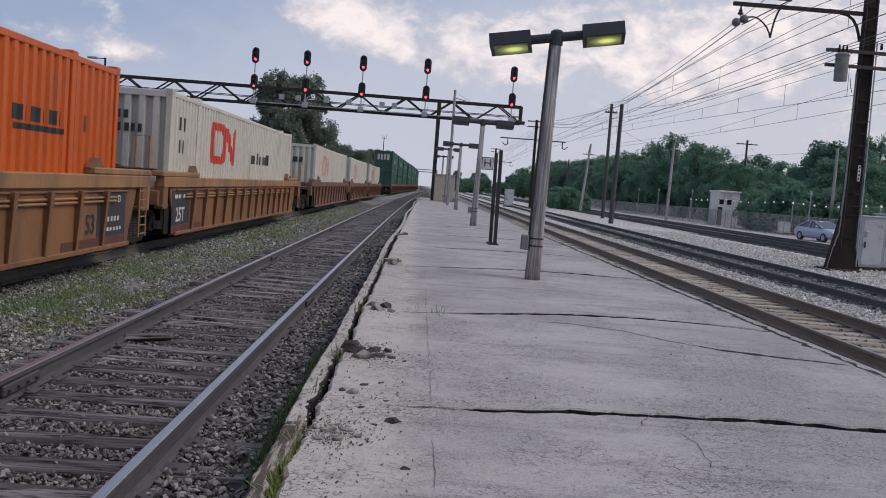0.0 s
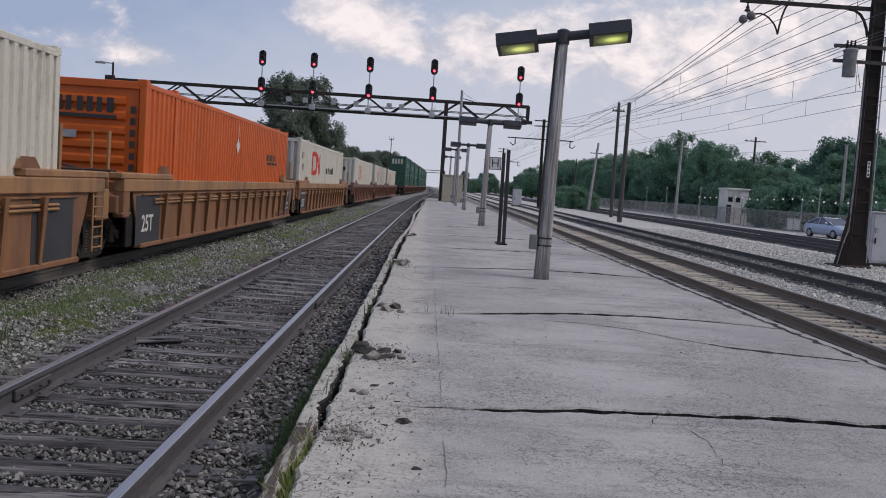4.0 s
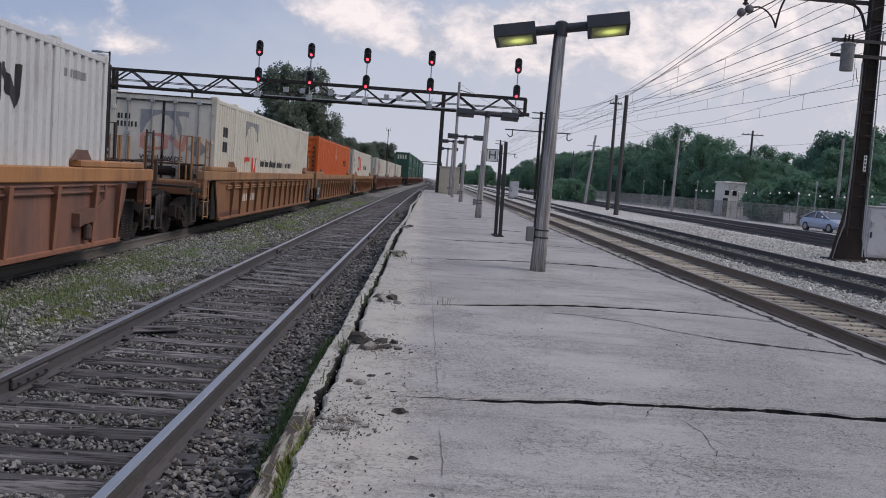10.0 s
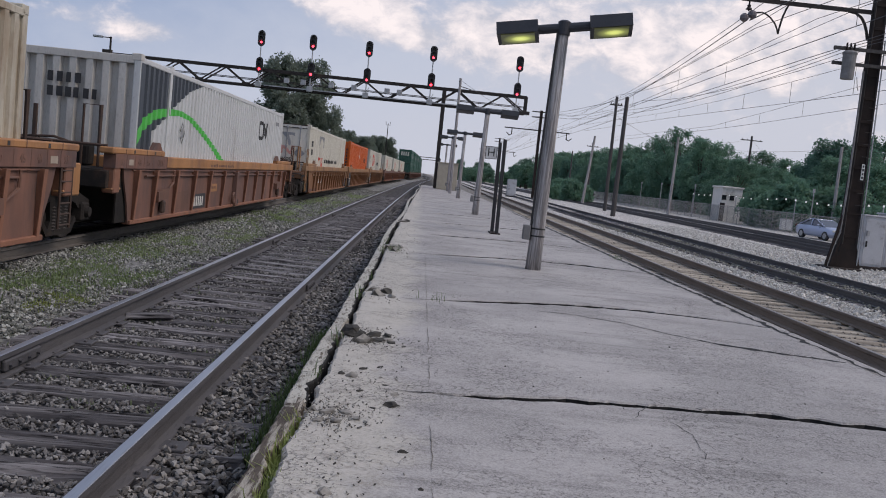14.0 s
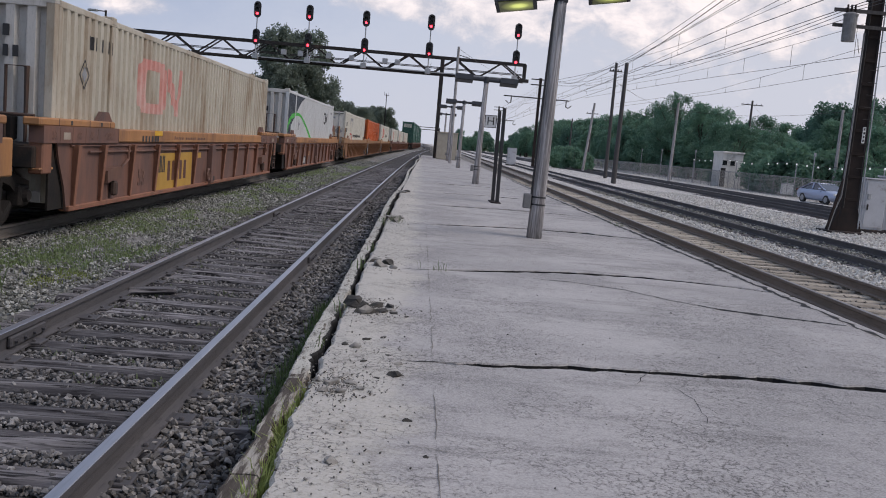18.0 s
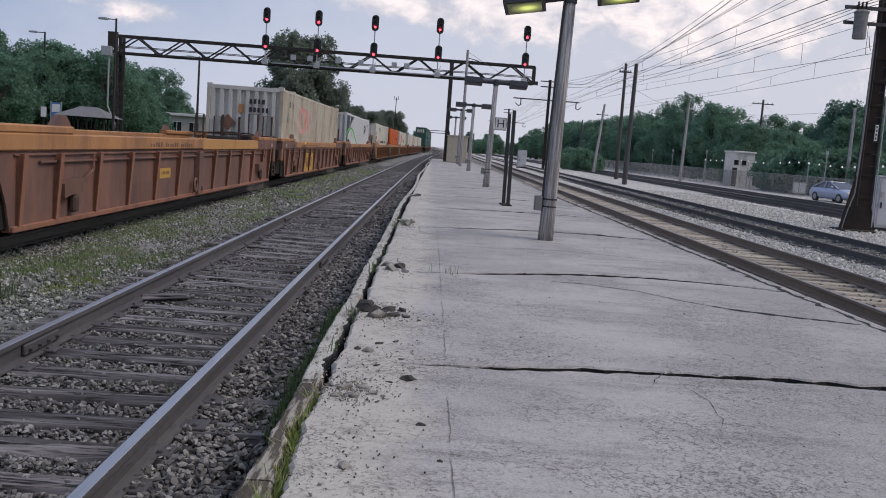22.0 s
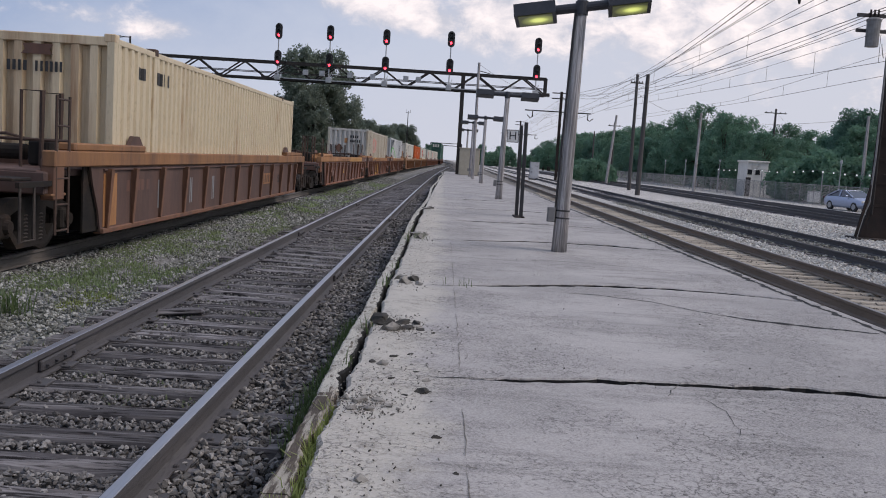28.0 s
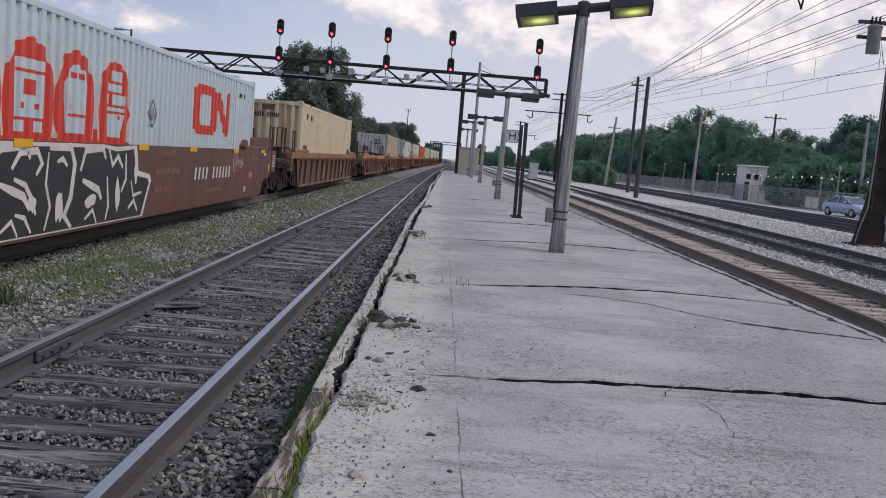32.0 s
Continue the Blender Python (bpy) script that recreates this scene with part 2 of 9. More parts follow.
def platform_concrete():
    """Worn grey deck concrete, dusted beige along the track-side edge, with pitted patches."""
    m = bpy.data.materials.new("platform_concrete")
    m.use_nodes = True
    nt = m.node_tree
    N, L = nt.nodes.new, nt.links.new
    b = nt.nodes["Principled BSDF"]
    co = N("ShaderNodeTexCoord")

    def tex(scale, detail, rough, stretch=(1, 1, 1)):
        mp, n = N("ShaderNodeMapping"), N("ShaderNodeTexNoise")
        mp.inputs["Scale"].default_value = stretch
        n.inputs["Scale"].default_value, n.inputs["Detail"].default_value, n.inputs["Roughness"].default_value = scale, detail, rough
        L(co.outputs["Object"], mp.inputs[0]), L(mp.outputs[0], n.inputs["Vector"])
        return n.outputs[0]

    def span(v, lo, hi, a=0.0, z=1.0):
        n = N("ShaderNodeMapRange")
        n.interpolation_type = "SMOOTHSTEP"
        n.inputs[1].default_value, n.inputs[2].default_value, n.inputs[3].default_value, n.inputs[4].default_value = lo, hi, a, z
        L(v, n.inputs[0])
        return n.outputs[0]

    def calc(op, a, c):
        n = N("ShaderNodeMath")
        n.operation = op
        for i, v in enumerate((a, c)):
            if isinstance(v, (int, float)):
                n.inputs[i].default_value = v
            else:
                L(v, n.inputs[i])
        return n.outputs[0]

    def mix(a, c, fac):
        n = N("ShaderNodeMix")
        n.data_type = "RGBA"
        L(fac, n.inputs[0])
        for sock, v in ((n.inputs[6], a), (n.inputs[7], c)):
            if isinstance(v, tuple):
                sock.default_value = (*v, 1)
            else:
                L(v, sock)
        return n.outputs[2]

    sep = N("ShaderNodeSeparateXYZ")
    L(co.outputs["Object"], sep.inputs[0])
    col = mix((0.40, 0.383, 0.37), (0.285, 0.275, 0.268), span(tex(0.55, 5, 0.65), 0.38, 0.62))
    col = mix(col, (0.22, 0.212, 0.206), calc("MULTIPLY", span(tex(2.2, 6, 0.7, (0.7, 1.2, 1)), 0.50, 0.72), 0.75))
    col = mix(col, (0.17, 0.165, 0.16), calc("MULTIPLY", span(tex(1.3, 6, 0.65, (0.28, 2.3, 1)), 0.53, 0.68), 0.7))
    edge = span(calc("ADD", sep.outputs[0], calc("MULTIPLY", tex(1.6, 5, 0.65), 1.1)), 0.72, 0.40)
    col = mix(col, (0.485, 0.46, 0.40), calc("MULTIPLY", edge, 0.85))
    grime = calc("MULTIPLY", span(tex(5.0, 6, 0.75), 0.50, 0.68), edge)
    col = mix(col, (0.25, 0.232, 0.20), calc("MULTIPLY", grime, 0.75))
    patch = span(tex(0.9, 6, 0.7), 0.40, 0.60, 0.12, 1.0)
    pits = calc("MULTIPLY", span(tex(46.0, 6, 0.8), 0.53, 0.63), patch)
    col = mix(col, (0.11, 0.106, 0.105), calc("MULTIPLY", pits, 0.95))
    # fine map cracking where the skin has weathered
    bent, craze = N("ShaderNodeVectorMath"), N("ShaderNodeTexVoronoi")
    wav = N("ShaderNodeTexNoise")
    wav.inputs["Scale"].default_value, wav.inputs["Detail"].default_value = 9.0, 4
    L(co.outputs["Object"], wav.inputs["Vector"])
    bent.operation = "MULTIPLY_ADD"
    L(wav.outputs["Color"], bent.inputs[0])
    bent.inputs[1].default_value = (0.10, 0.10, 0)
    L(co.outputs["Object"], bent.inputs[2])
    craze.feature = "DISTANCE_TO_EDGE"
    craze.inputs["Scale"].default_value = 17.0
    L(bent.outputs[0], craze.inputs["Vector"])
    lines = calc("MULTIPLY", span(craze.outputs["Distance"], 0.10, 0.02), span(tex(1.1, 6, 0.7, (1, 0.8, 1)), 0.46, 0.60))
    lines = calc("MULTIPLY", lines, span(tex(14.0, 3, 0.6), 0.40, 0.55))
    col = mix(col, (0.085, 0.082, 0.08), calc("MULTIPLY", lines, 0.8))
    grit = span(tex(75.0, 3, 0.7), 0.42, 0.60)
    pale = mix(col, (0.56, 0.54, 0.52), calc("MULTIPLY", grit, 0.38))
    L(pale, b.inputs["Base Color"])
    b.inputs["Roughness"].default_value, b.inputs["Specular IOR Level"].default_value = 0.93, 0.2
    bu = N("ShaderNodeBump")
    bu.inputs["Strength"].default_value, bu.inputs["Distance"].default_value = 0.7, 0.01
    L(calc("SUBTRACT", tex(18.0, 5, 0.7), calc("MULTIPLY", pits, 0.5)), bu.inputs["Height"]), L(bu.outputs[0], b.inputs["Normal"])
    return m


M_CONCRETE = platform_concrete()
M_KERB = surface("flaking_edge_paint", (0.14, 0.118, 0.095), (0.50, 0.485, 0.43), scale=6.0, hard=0.03, mid=0.40, rough=0.92, bump=0.9, grain=30, speck=0.3, streak=(2.6, 0.75, 1.6), stain=(0.05, 0.042, 0.034), stain_amount=0.55, stain_scale=3.0, spec=0.2)
M_KERB_ROT = surface("rotten_edge_timber", (0.125, 0.105, 0.088), (0.43, 0.40, 0.345), scale=5.0, hard=0.03, mid=0.52, rough=0.95, bump=1.0, grain=30, speck=0.3, streak=(5.0, 0.5, 2.0), stain=(0.04, 0.033, 0.028), stain_amount=0.7, stain_scale=3.0, spec=0.2)
M_JOINT = surface("dusty_joint_dirt", (0.13, 0.115, 0.095), (0.21, 0.19, 0.165), scale=20, rough=0.95, bump=0.2)
# near-black that paints the dark of gaps onto their walls and bed
M_GAP_BLACK = surface("gap_black", (0.012, 0.012, 0.012), (0.02, 0.02, 0.02), rough=0.95, bump=0.4)
M_TIE = surface("weathered_tie_wood", (0.088, 0.084, 0.089), (0.24, 0.231, 0.235), scale=5.0, hard=0.09, rough=0.95, bump=1.0, grain=16, speck=0.22, fine_lo=0.50, fine_hi=0.62, streak=(0.16, 2.4, 1), vary=0.3, spec=0.2)
M_TIE_B = surface("bleached_tie_wood", (0.46, 0.41, 0.34), (0.30, 0.265, 0.22), scale=3.0, rough=0.95, bump=0.9, grain=30, streak=(0.25, 2.2, 1), vary=0.2, spec=0.2)
M_RAIL = surface("rusty_rail_web", (0.074, 0.072, 0.077), (0.112, 0.106, 0.108), scale=4, rough=0.8, bump=0.4, metal=0.2, streak=(1, 0.15, 1))
M_RAIL_BROWN = surface("brown_rail_web", (0.17, 0.135, 0.108), (0.23, 0.18, 0.145), scale=4, rough=0.85, bump=0.4, metal=0.1, streak=(1, 0.15, 1))
M_HEAD = surface("polished_rail_head", (0.50, 0.50, 0.52), (0.40, 0.40, 0.43), scale=2, rough=0.34, bump=0.05, metal=0.9, streak=(1, 0.05, 1))
M_HEAD_DULL = surface("dull_rail_head", (0.30, 0.27, 0.25), (0.22, 0.19, 0.17), scale=2, rough=0.5, bump=0.05, metal=0.7, streak=(1, 0.05, 1))
M_STEEL_DARK = surface("dark_painted_steel", (0.026, 0.024, 0.024), (0.046, 0.040, 0.037), scale=2, rough=0.75, bump=0.25, spec=0.25, stain=(0.10, 0.055, 0.035), stain_amount=0.15)
M_STEEL_BROWN = surface("rust_brown_steel", (0.020, 0.016, 0.015), (0.036, 0.026, 0.022), scale=2, rough=0.85, bump=0.35, spec=0.2)
M_GALV = surface("galvanised_steel", (0.42, 0.43, 0.44), (0.33, 0.34, 0.35), scale=5, rough=0.5, bump=0.1, metal=0.5)
M_POLE = surface("grey_weathered_wood", (0.46, 0.445, 0.44), (0.23, 0.218, 0.215), scale=14, hard=0.08, rough=0.97, bump=1.0, grain=60, speck=0.4, streak=(2.5, 2.5, 0.10), stain=(0.07, 0.062, 0.06), stain_amount=0.42, stain_scale=2.2, spec=0.15)
M_POLE_DARK = surface("creosoted_pole_wood", (0.050, 0.047, 0.046), (0.085, 0.079, 0.076), scale=5, rough=0.9, bump=0.6, grain=24, streak=(2.5, 2.5, 0.12))
M_BLACK = surface("matt_black_metal", (0.018, 0.018, 0.02), (0.028, 0.028, 0.03), rough=0.55, bump=0.1)
M_LAMPBOX = surface("black_lamp_housing", (0.022, 0.025, 0.032), (0.035, 0.038, 0.045), rough=0.5, bump=0.1)
M_LAMP_ON = lens_glow("greenish_lamp_glow", (0.035, 0.041, 0.016), (0.62, 0.72, 0.20))
M_RED = glow("red_signal_light", (1.0, 0.04, 0.065), 6.0)
M_WHITE = surface("white_paint", (0.72, 0.72, 0.70), (0.62, 0.62, 0.60), rough=0.6, bump=0.1, stain=(0.4, 0.38, 0.35), stain_amount=0.3)
# distant haze is mixed into the grey-green leaf colour
M_LEAF = [leaf_material("leaf_green", (0.112, 0.232, 0.158), (0.158, 0.285, 0.19)), leaf_material("leaf_deep_green", (0.092, 0.200, 0.150), (0.13, 0.25, 0.18)), leaf_material("leaf_haze_grey_green", (0.19, 0.235, 0.185), (0.235, 0.285, 0.225))]
M_FENCE = surface("weathered_fence_wire", (0.34, 0.345, 0.35), (0.26, 0.26, 0.265), scale=5, rough=0.6, bump=0.1, metal=0.3)
M_BARK = surface("bark", (0.07, 0.058, 0.048), (0.11, 0.095, 0.08), scale=4, rough=0.95, bump=0.8, streak=(2, 2, 0.4))
M_WEED = leaf_material("weed_green", (0.09, 0.15, 0.05), (0.14, 0.19, 0.08))


# ---- geometry helpers ----
def box(cx, cy, cz, sx, sy, sz):
    v = [(cx + a * sx / 2, cy + b * sy / 2, cz + c * sz / 2) for a in (-1, 1) for b in (-1, 1) for c in (-1, 1)]
    return v, [(0, 1, 3, 2), (4, 6, 7, 5), (0, 4, 5, 1), (2, 3, 7, 6), (0, 2, 6, 4), (1, 5, 7, 3)]


def cbox(cx, cy, cz, sx, sy, sz, b=0.01):
    """A box with chamfered edges."""
    b = min(b, sx * 0.45, sy * 0.45, sz * 0.45)
    hx, hy, hz = sx / 2, sy / 2, sz / 2
    v, idx = [], {}
    for i, s in enumerate([(a, e, c) for a in (-1, 1) for e in (-1, 1) for c in (-1, 1)]):
        for ax in range(3):
            p = [s[0] * (hx - b), s[1] * (hy - b), s[2] * (hz - b)]
            p[ax] = s[ax] * (hx, hy, hz)[ax]
            idx[(s, ax)] = len(v)
            v.append((p[0] + cx, p[1] + cy, p[2] + cz))
    f = []
    for ax in range(3):
        u, w = (ax + 1) % 3, (ax + 2) % 3
        for sg in (-1, 1):
            q = []
            for a, c in ((-1, -1), (1, -1), (1, 1), (-1, 1)):
                s = [0, 0, 0]
                s[ax], s[u], s[w] = sg, a, c
                q.append(idx[(tuple(s), ax)])
            f.append(tuple(q if sg > 0 else q[::-1]))
    for ax in range(3):
        u, w = (ax + 1) % 3, (ax + 2) % 3
        for a in (-1, 1):
            for c in (-1, 1):
                s0, s1 = [0, 0, 0], [0, 0, 0]
                s0[ax], s0[u], s0[w] = -1, a, c
                s1[ax], s1[u], s1[w] = 1, a, c
                s0, s1 = tuple(s0), tuple(s1)
                q = (idx[(s0, u)], idx[(s1, u)], idx[(s1, w)], idx[(s0, w)])
                f.append(q if a * c > 0 else q[::-1])
    for s in [(a, e, c) for a in (-1, 1) for e in (-1, 1) for c in (-1, 1)]:
        q = (idx[(s, 0)], idx[(s, 1)], idx[(s, 2)])
        f.append(q if s[0] * s[1] * s[2] > 0 else q[::-1])
    return v, f


def tube(p0, p1, r0, r1=None, n=10):
    """A round bar from p0 to p1, tapered."""
    r1 = r0 if r1 is None else r1
    p0, p1 = Vector(p0), Vector(p1)
    d = (p1 - p0).normalized()
    a = d.orthogonal().normalized()
    b = d.cross(a)
    v = [tuple(p + (a * math.cos(t) + b * math.sin(t)) * r) for p, r in ((p0, r0), (p1, r1)) for t in (2 * math.pi * i / n for i in range(n))]
    f = [(i, (i + 1) % n, n + (i + 1) % n, n + i) for i in range(n)] + [tuple(range(n))[::-1], tuple(range(n, 2 * n))]
    return v, f


def bar(p0, p1, w, h):
    """A rectangular bar from p0 to p1: w across, h in height."""
    p0, p1 = Vector(p0), Vector(p1)
    d = (p1 - p0).normalized()
    a = d.cross(Vector((0, 0, 1)))
    a = (a if a.length > 1e-3 else Vector((1, 0, 0))).normalized()
    b = a.cross(d)
    v = [tuple(p + a * (x * w / 2) + b * (y * h / 2)) for p in (p0, p1) for x, y in ((-1, -1), (1, -1), (1, 1), (-1, 1))]
    return v, [(0, 1, 5, 4), (1, 2, 6, 5), (2, 3, 7, 6), (3, 0, 4, 7), (0, 3, 2, 1), (4, 5, 6, 7)]


def path_tube(points, r, n=6):
    """One bent round bar through the given points."""
    p = [Vector(q) for q in points]
    v, f, side = [], [], None
    for i, q in enumerate(p):
        d = (p[min(i + 1, len(p) - 1)] - p[max(i - 1, 0)]).normalized()
        side = d.orthogonal() if side is None else side - d * side.dot(d)
        side.normalize()
        up = d.cross(side)
        fat = 1.0
        if 0 < i < len(p) - 1:
            c = (p[i + 1] - q).normalized().dot(d)
            fat = 1 / max(0.6, c)
        v += [tuple(q + (side * math.cos(2 * math.pi * k / n) + up * math.sin(2 * math.pi * k / n)) * r * fat) for k in range(n)]
    for i in range(len(p) - 1):
        f += [(i * n + k, i * n + (k + 1) % n, (i + 1) * n + (k + 1) % n, (i + 1) * n + k) for k in range(n)]
    return v, f + [tuple(range(n))[::-1], tuple(range((len(p) - 1) * n, len(p) * n))]


def prism(poly, x0, x1, axis=0):
    """A polygon drawn out along an axis: 0 takes (y, z), 1 takes (x, z), 2 takes (x, y)."""
    def at(c, p):
        return (c, p[0], p[1]) if axis == 0 else (p[0], c, p[1]) if axis == 1 else (p[0], p[1], c)
    n = len(poly)
    v = [at(x0, p) for p in poly] + [at(x1, p) for p in poly]
    return v, [(i, (i + 1) % n, n + (i + 1) % n, n + i) for i in range(n)] + [tuple(range(n))[::-1], tuple(range(n, 2 * n))]


def join(*geos):
    v, f = [], []
    for gv, gf in geos:
        o = len(v)
        v.extend(gv)
        f.extend(tuple(i + o for i in q) for q in gf)
    return v, f


def mesh_of(name, geo, material, smooth=False):
    me = bpy.data.meshes.new(name)
    me.from_pydata([tuple(p) for p in geo[0]], [], geo[1])
    bm = bmesh.new()
    bm.from_mesh(me)
    bmesh.ops.recalc_face_normals(bm, faces=bm.faces)
    bm.to_mesh(me)
    bm.free()
    me.materials.append(material)
    if smooth:
        me.shade_smooth()
    return me


def part(name, geo, material, parent=None, label="", m=None, smooth=False):
    """One mesh object from geometry, or on a shared mesh, under a thing or a part."""
    me = geo if isinstance(geo, bpy.types.Mesh) else mesh_of(name, geo, material, smooth)
    ob = new(name, me)
    if parent:
        ob.parent = parent
    if m is not None:
        ob.matrix_basis = m
    return tagged(ob, label)


def thing(name, label, category, group="", m=None, kind=""):
    ob = tagged(new(name), label, category, group, kind)
    if m is not None:
        ob.matrix_basis = m
    return ob


def solid(name, geo, material, label="", category="", group="", kind="", m=None, smooth=False):
    ob = part(name, geo, material, None, "", m, smooth)
    return tagged(ob, label, category, group, kind)


def fast_mesh(name, verts, faces, material):
    """A large mesh from number arrays; all faces with the same count of corners."""
    me = bpy.data.meshes.new(name)
    verts, faces = np.asarray(verts, np.float32), np.asarray(faces, np.int32)
    k = faces.shape[1]
    me.vertices.add(len(verts))
    me.vertices.foreach_set("co", verts.ravel())
    me.loops.add(faces.size)
    me.loops.foreach_set("vertex_index", faces.ravel())
    me.polygons.add(len(faces))
    me.polygons.foreach_set("loop_start", np.arange(0, faces.size, k, dtype=np.int32))
    me.polygons.foreach_set("loop_total", np.full(len(faces), k, np.int32))
    me.update(calc_edges=True)
    me.validate()
    me.shade_flat()
    me.materials.append(material)
    return me


# ---- ground ----
GROUND = [(-900, -1.2), (-60, -0.7), (-14, -0.5), (-9.2, -0.42), (-8.2, -0.225), (-4.7, -0.225), (-4.2, -0.33), (-3.75, -0.31), (-3.45, -0.225), (-1.05, -0.225), (-0.8, -0.30), (4.45, -0.30), (4.8, -0.215), (12.6, -0.215), (13.2, -0.25), (17.4, -0.25), (18.0, -0.215), (24.6, -0.215), (25.4, -0.2), (60, -0.3), (900, -1.0)]


def bend(y):
    """How far the two left-hand tracks have swung to the right at y: a long gentle curve, back to the left far off."""
    if y <= 0:
        return 0.0
    if y <= 200:
        return 7e-5 * y * y
    return 2.8 + 0.028 * (y - 200) - 1.1e-4 * (y - 200) ** 2


def heading(y):
    return math.degrees(math.atan((bend(y + 1) - bend(y - 1)) / 2))


def ground_z(x):
    return float(np.interp(x, [p[0] for p in GROUND], [p[1] for p in GROUND]))


def ground_material():
    """Ballast under the tracks, gravel with weeds between them, grass and dirt beyond; the zones follow the tracks."""
    m = bpy.data.materials.new("ground_gravel")
    m.use_nodes = True
    nt = m.node_tree
    N, L = nt.nodes.new, nt.links.new
    b = nt.nodes["Principled BSDF"]
    co, sep = N("ShaderNodeTexCoord"), N("ShaderNodeSeparateXYZ")
    L(co.outputs["Object"], sep.inputs[0])
    wob = N("ShaderNodeTexNoise")
    wob.inputs["Scale"].default_value, wob.inputs["Detail"].default_value = 0.9, 4
    L(co.outputs["Object"], wob.inputs["Vector"])
    ma = N("ShaderNodeMath")
    ma.operation = "MULTIPLY_ADD"
    L(wob.outputs[0], ma.inputs[0])
    ma.inputs[1].default_value = 1.1

    def calc(op, a, c):
        n = N("ShaderNodeMath")
        n.operation = op
        for i, v in enumerate((a, c)):
            if isinstance(v, (int, float)):
                n.inputs[i].default_value = v
            else:
                L(v, n.inputs[i])
        return n.outputs[0]

    # the zones on the left swing with the tracks
    along = calc("MINIMUM", calc("MAXIMUM", sep.outputs[1], 0.0), 220.0)
    swing = calc("MULTIPLY", calc("MULTIPLY", calc("MULTIPLY", along, along), 7e-5), calc("LESS_THAN", sep.outputs[0], 2.0))
    across = calc("SUBTRACT", sep.outputs[0], swing)
    L(across, ma.inputs[2])
    mr = N("ShaderNodeMapRange")
    mr.inputs[1].default_value, mr.inputs[2].default_value = -30.0, 50.0
    L(ma.outputs[0], mr.inputs[0])
    zone = N("ShaderNodeValToRGB")
    zone.color_ramp.interpolation = "LINEAR"
    # the two darkest stops paint in dark gaps between the ballast stones
    stops = [(-30, (0.06, 0.085, 0.04)), (-13, (0.10, 0.11, 0.07)), (-9, (0.20, 0.195, 0.18)), (-5.0, (0.21, 0.21, 0.20)), (-4.4, (0.19, 0.192, 0.188)), (-3.6, (0.155, 0.154, 0.148)), (-3.2, (0.13, 0.127, 0.12)), (-2.7, (0.07, 0.068, 0.068)), (0, (0.06, 0.058, 0.057)), (5.2, (0.17, 0.16, 0.145)), (8.4, (0.24, 0.225, 0.205)), (9.4, (0.44, 0.425, 0.40)), (13.4, (0.47, 0.455, 0.43)), (25, (0.46, 0.445, 0.42)), (31, (0.40, 0.385, 0.36)), (41, (0.36, 0.345, 0.32)), (44, (0.07, 0.10, 0.045))]
    el = zone.color_ramp.elements
    for i, (x, c) in enumerate(stops):
        p = (x + 0.55 + 30) / 80
        e = el[i] if i < 2 else el.new(p)
        e.position, e.color = p, (*c, 1)
    L(mr.outputs[0], zone.inputs[0])
    cell = N("ShaderNodeTexVoronoi")
    cell.inputs["Scale"].default_value = 17
    L(co.outputs["Object"], cell.inputs["Vector"])
    hsv, val = N("ShaderNodeHueSaturation"), N("ShaderNodeMapRange")
    val.inputs[3].default_value, val.inputs[4].default_value = 0.55, 1.5
    sc = N("ShaderNodeSeparateColor")
    L(cell.outputs["Color"], sc.inputs[0]), L(sc.outputs[0], val.inputs[0]), L(val.outputs[0], hsv.inputs["Value"])
    L(zone.outputs[0], hsv.inputs["Color"])
    # weeds in patches between the two left tracks
    weed, wr = N("ShaderNodeTexNoise"), N("ShaderNodeMapRange")
    weed.inputs["Scale"].default_value, weed.inputs["Detail"].default_value, weed.inputs["Roughness"].default_value = 1.3, 8, 0.75
    L(co.outputs["Object"], weed.inputs["Vector"])
    wr.inputs[1].default_value, wr.inputs[2].default_value = 0.56, 0.68
    L(weed.outputs[0], wr.inputs[0])
    band = N("ShaderNodeMapRange")
    band.interpolation_type = "SMOOTHSTEP"
    band.inputs[1].default_value, band.inputs[2].default_value, band.inputs[3].default_value, band.inputs[4].default_value = 0.9, 0.1, 0.0, 1.0
    off = N("ShaderNodeMath")
    off.operation = "SUBTRACT"
    off.inputs[1].default_value = -3.9
    L(across, off.inputs[0])
    ab = N("ShaderNodeMath")
    ab.operation = "ABSOLUTE"
    L(off.outputs[0], ab.inputs[0]), L(ab.outputs[0], band.inputs[0])
    mul = N("ShaderNodeMath")
    mul.operation = "MULTIPLY"
    L(wr.outputs[0], mul.inputs[0]), L(band.outputs[0], mul.inputs[1])
    mx = N("ShaderNodeMix")
    mx.data_type = "RGBA"
    L(mul.outputs[0], mx.inputs[0]), L(hsv.outputs[0], mx.inputs[6])
    mx.inputs[7].default_value = (0.085, 0.12, 0.05, 1)
    L(mx.outputs[2], b.inputs["Base Color"])
    b.inputs["Roughness"].default_value = 0.95
    b.inputs["Specular IOR Level"].default_value = 0.2
    bu = N("ShaderNodeBump")
    bu.inputs["Strength"].default_value, bu.inputs["Distance"].default_value = 0.9, 0.03
    L(cell.outputs["Distance"], bu.inputs["Height"]), L(bu.outputs[0], b.inputs["Normal"])
    return m


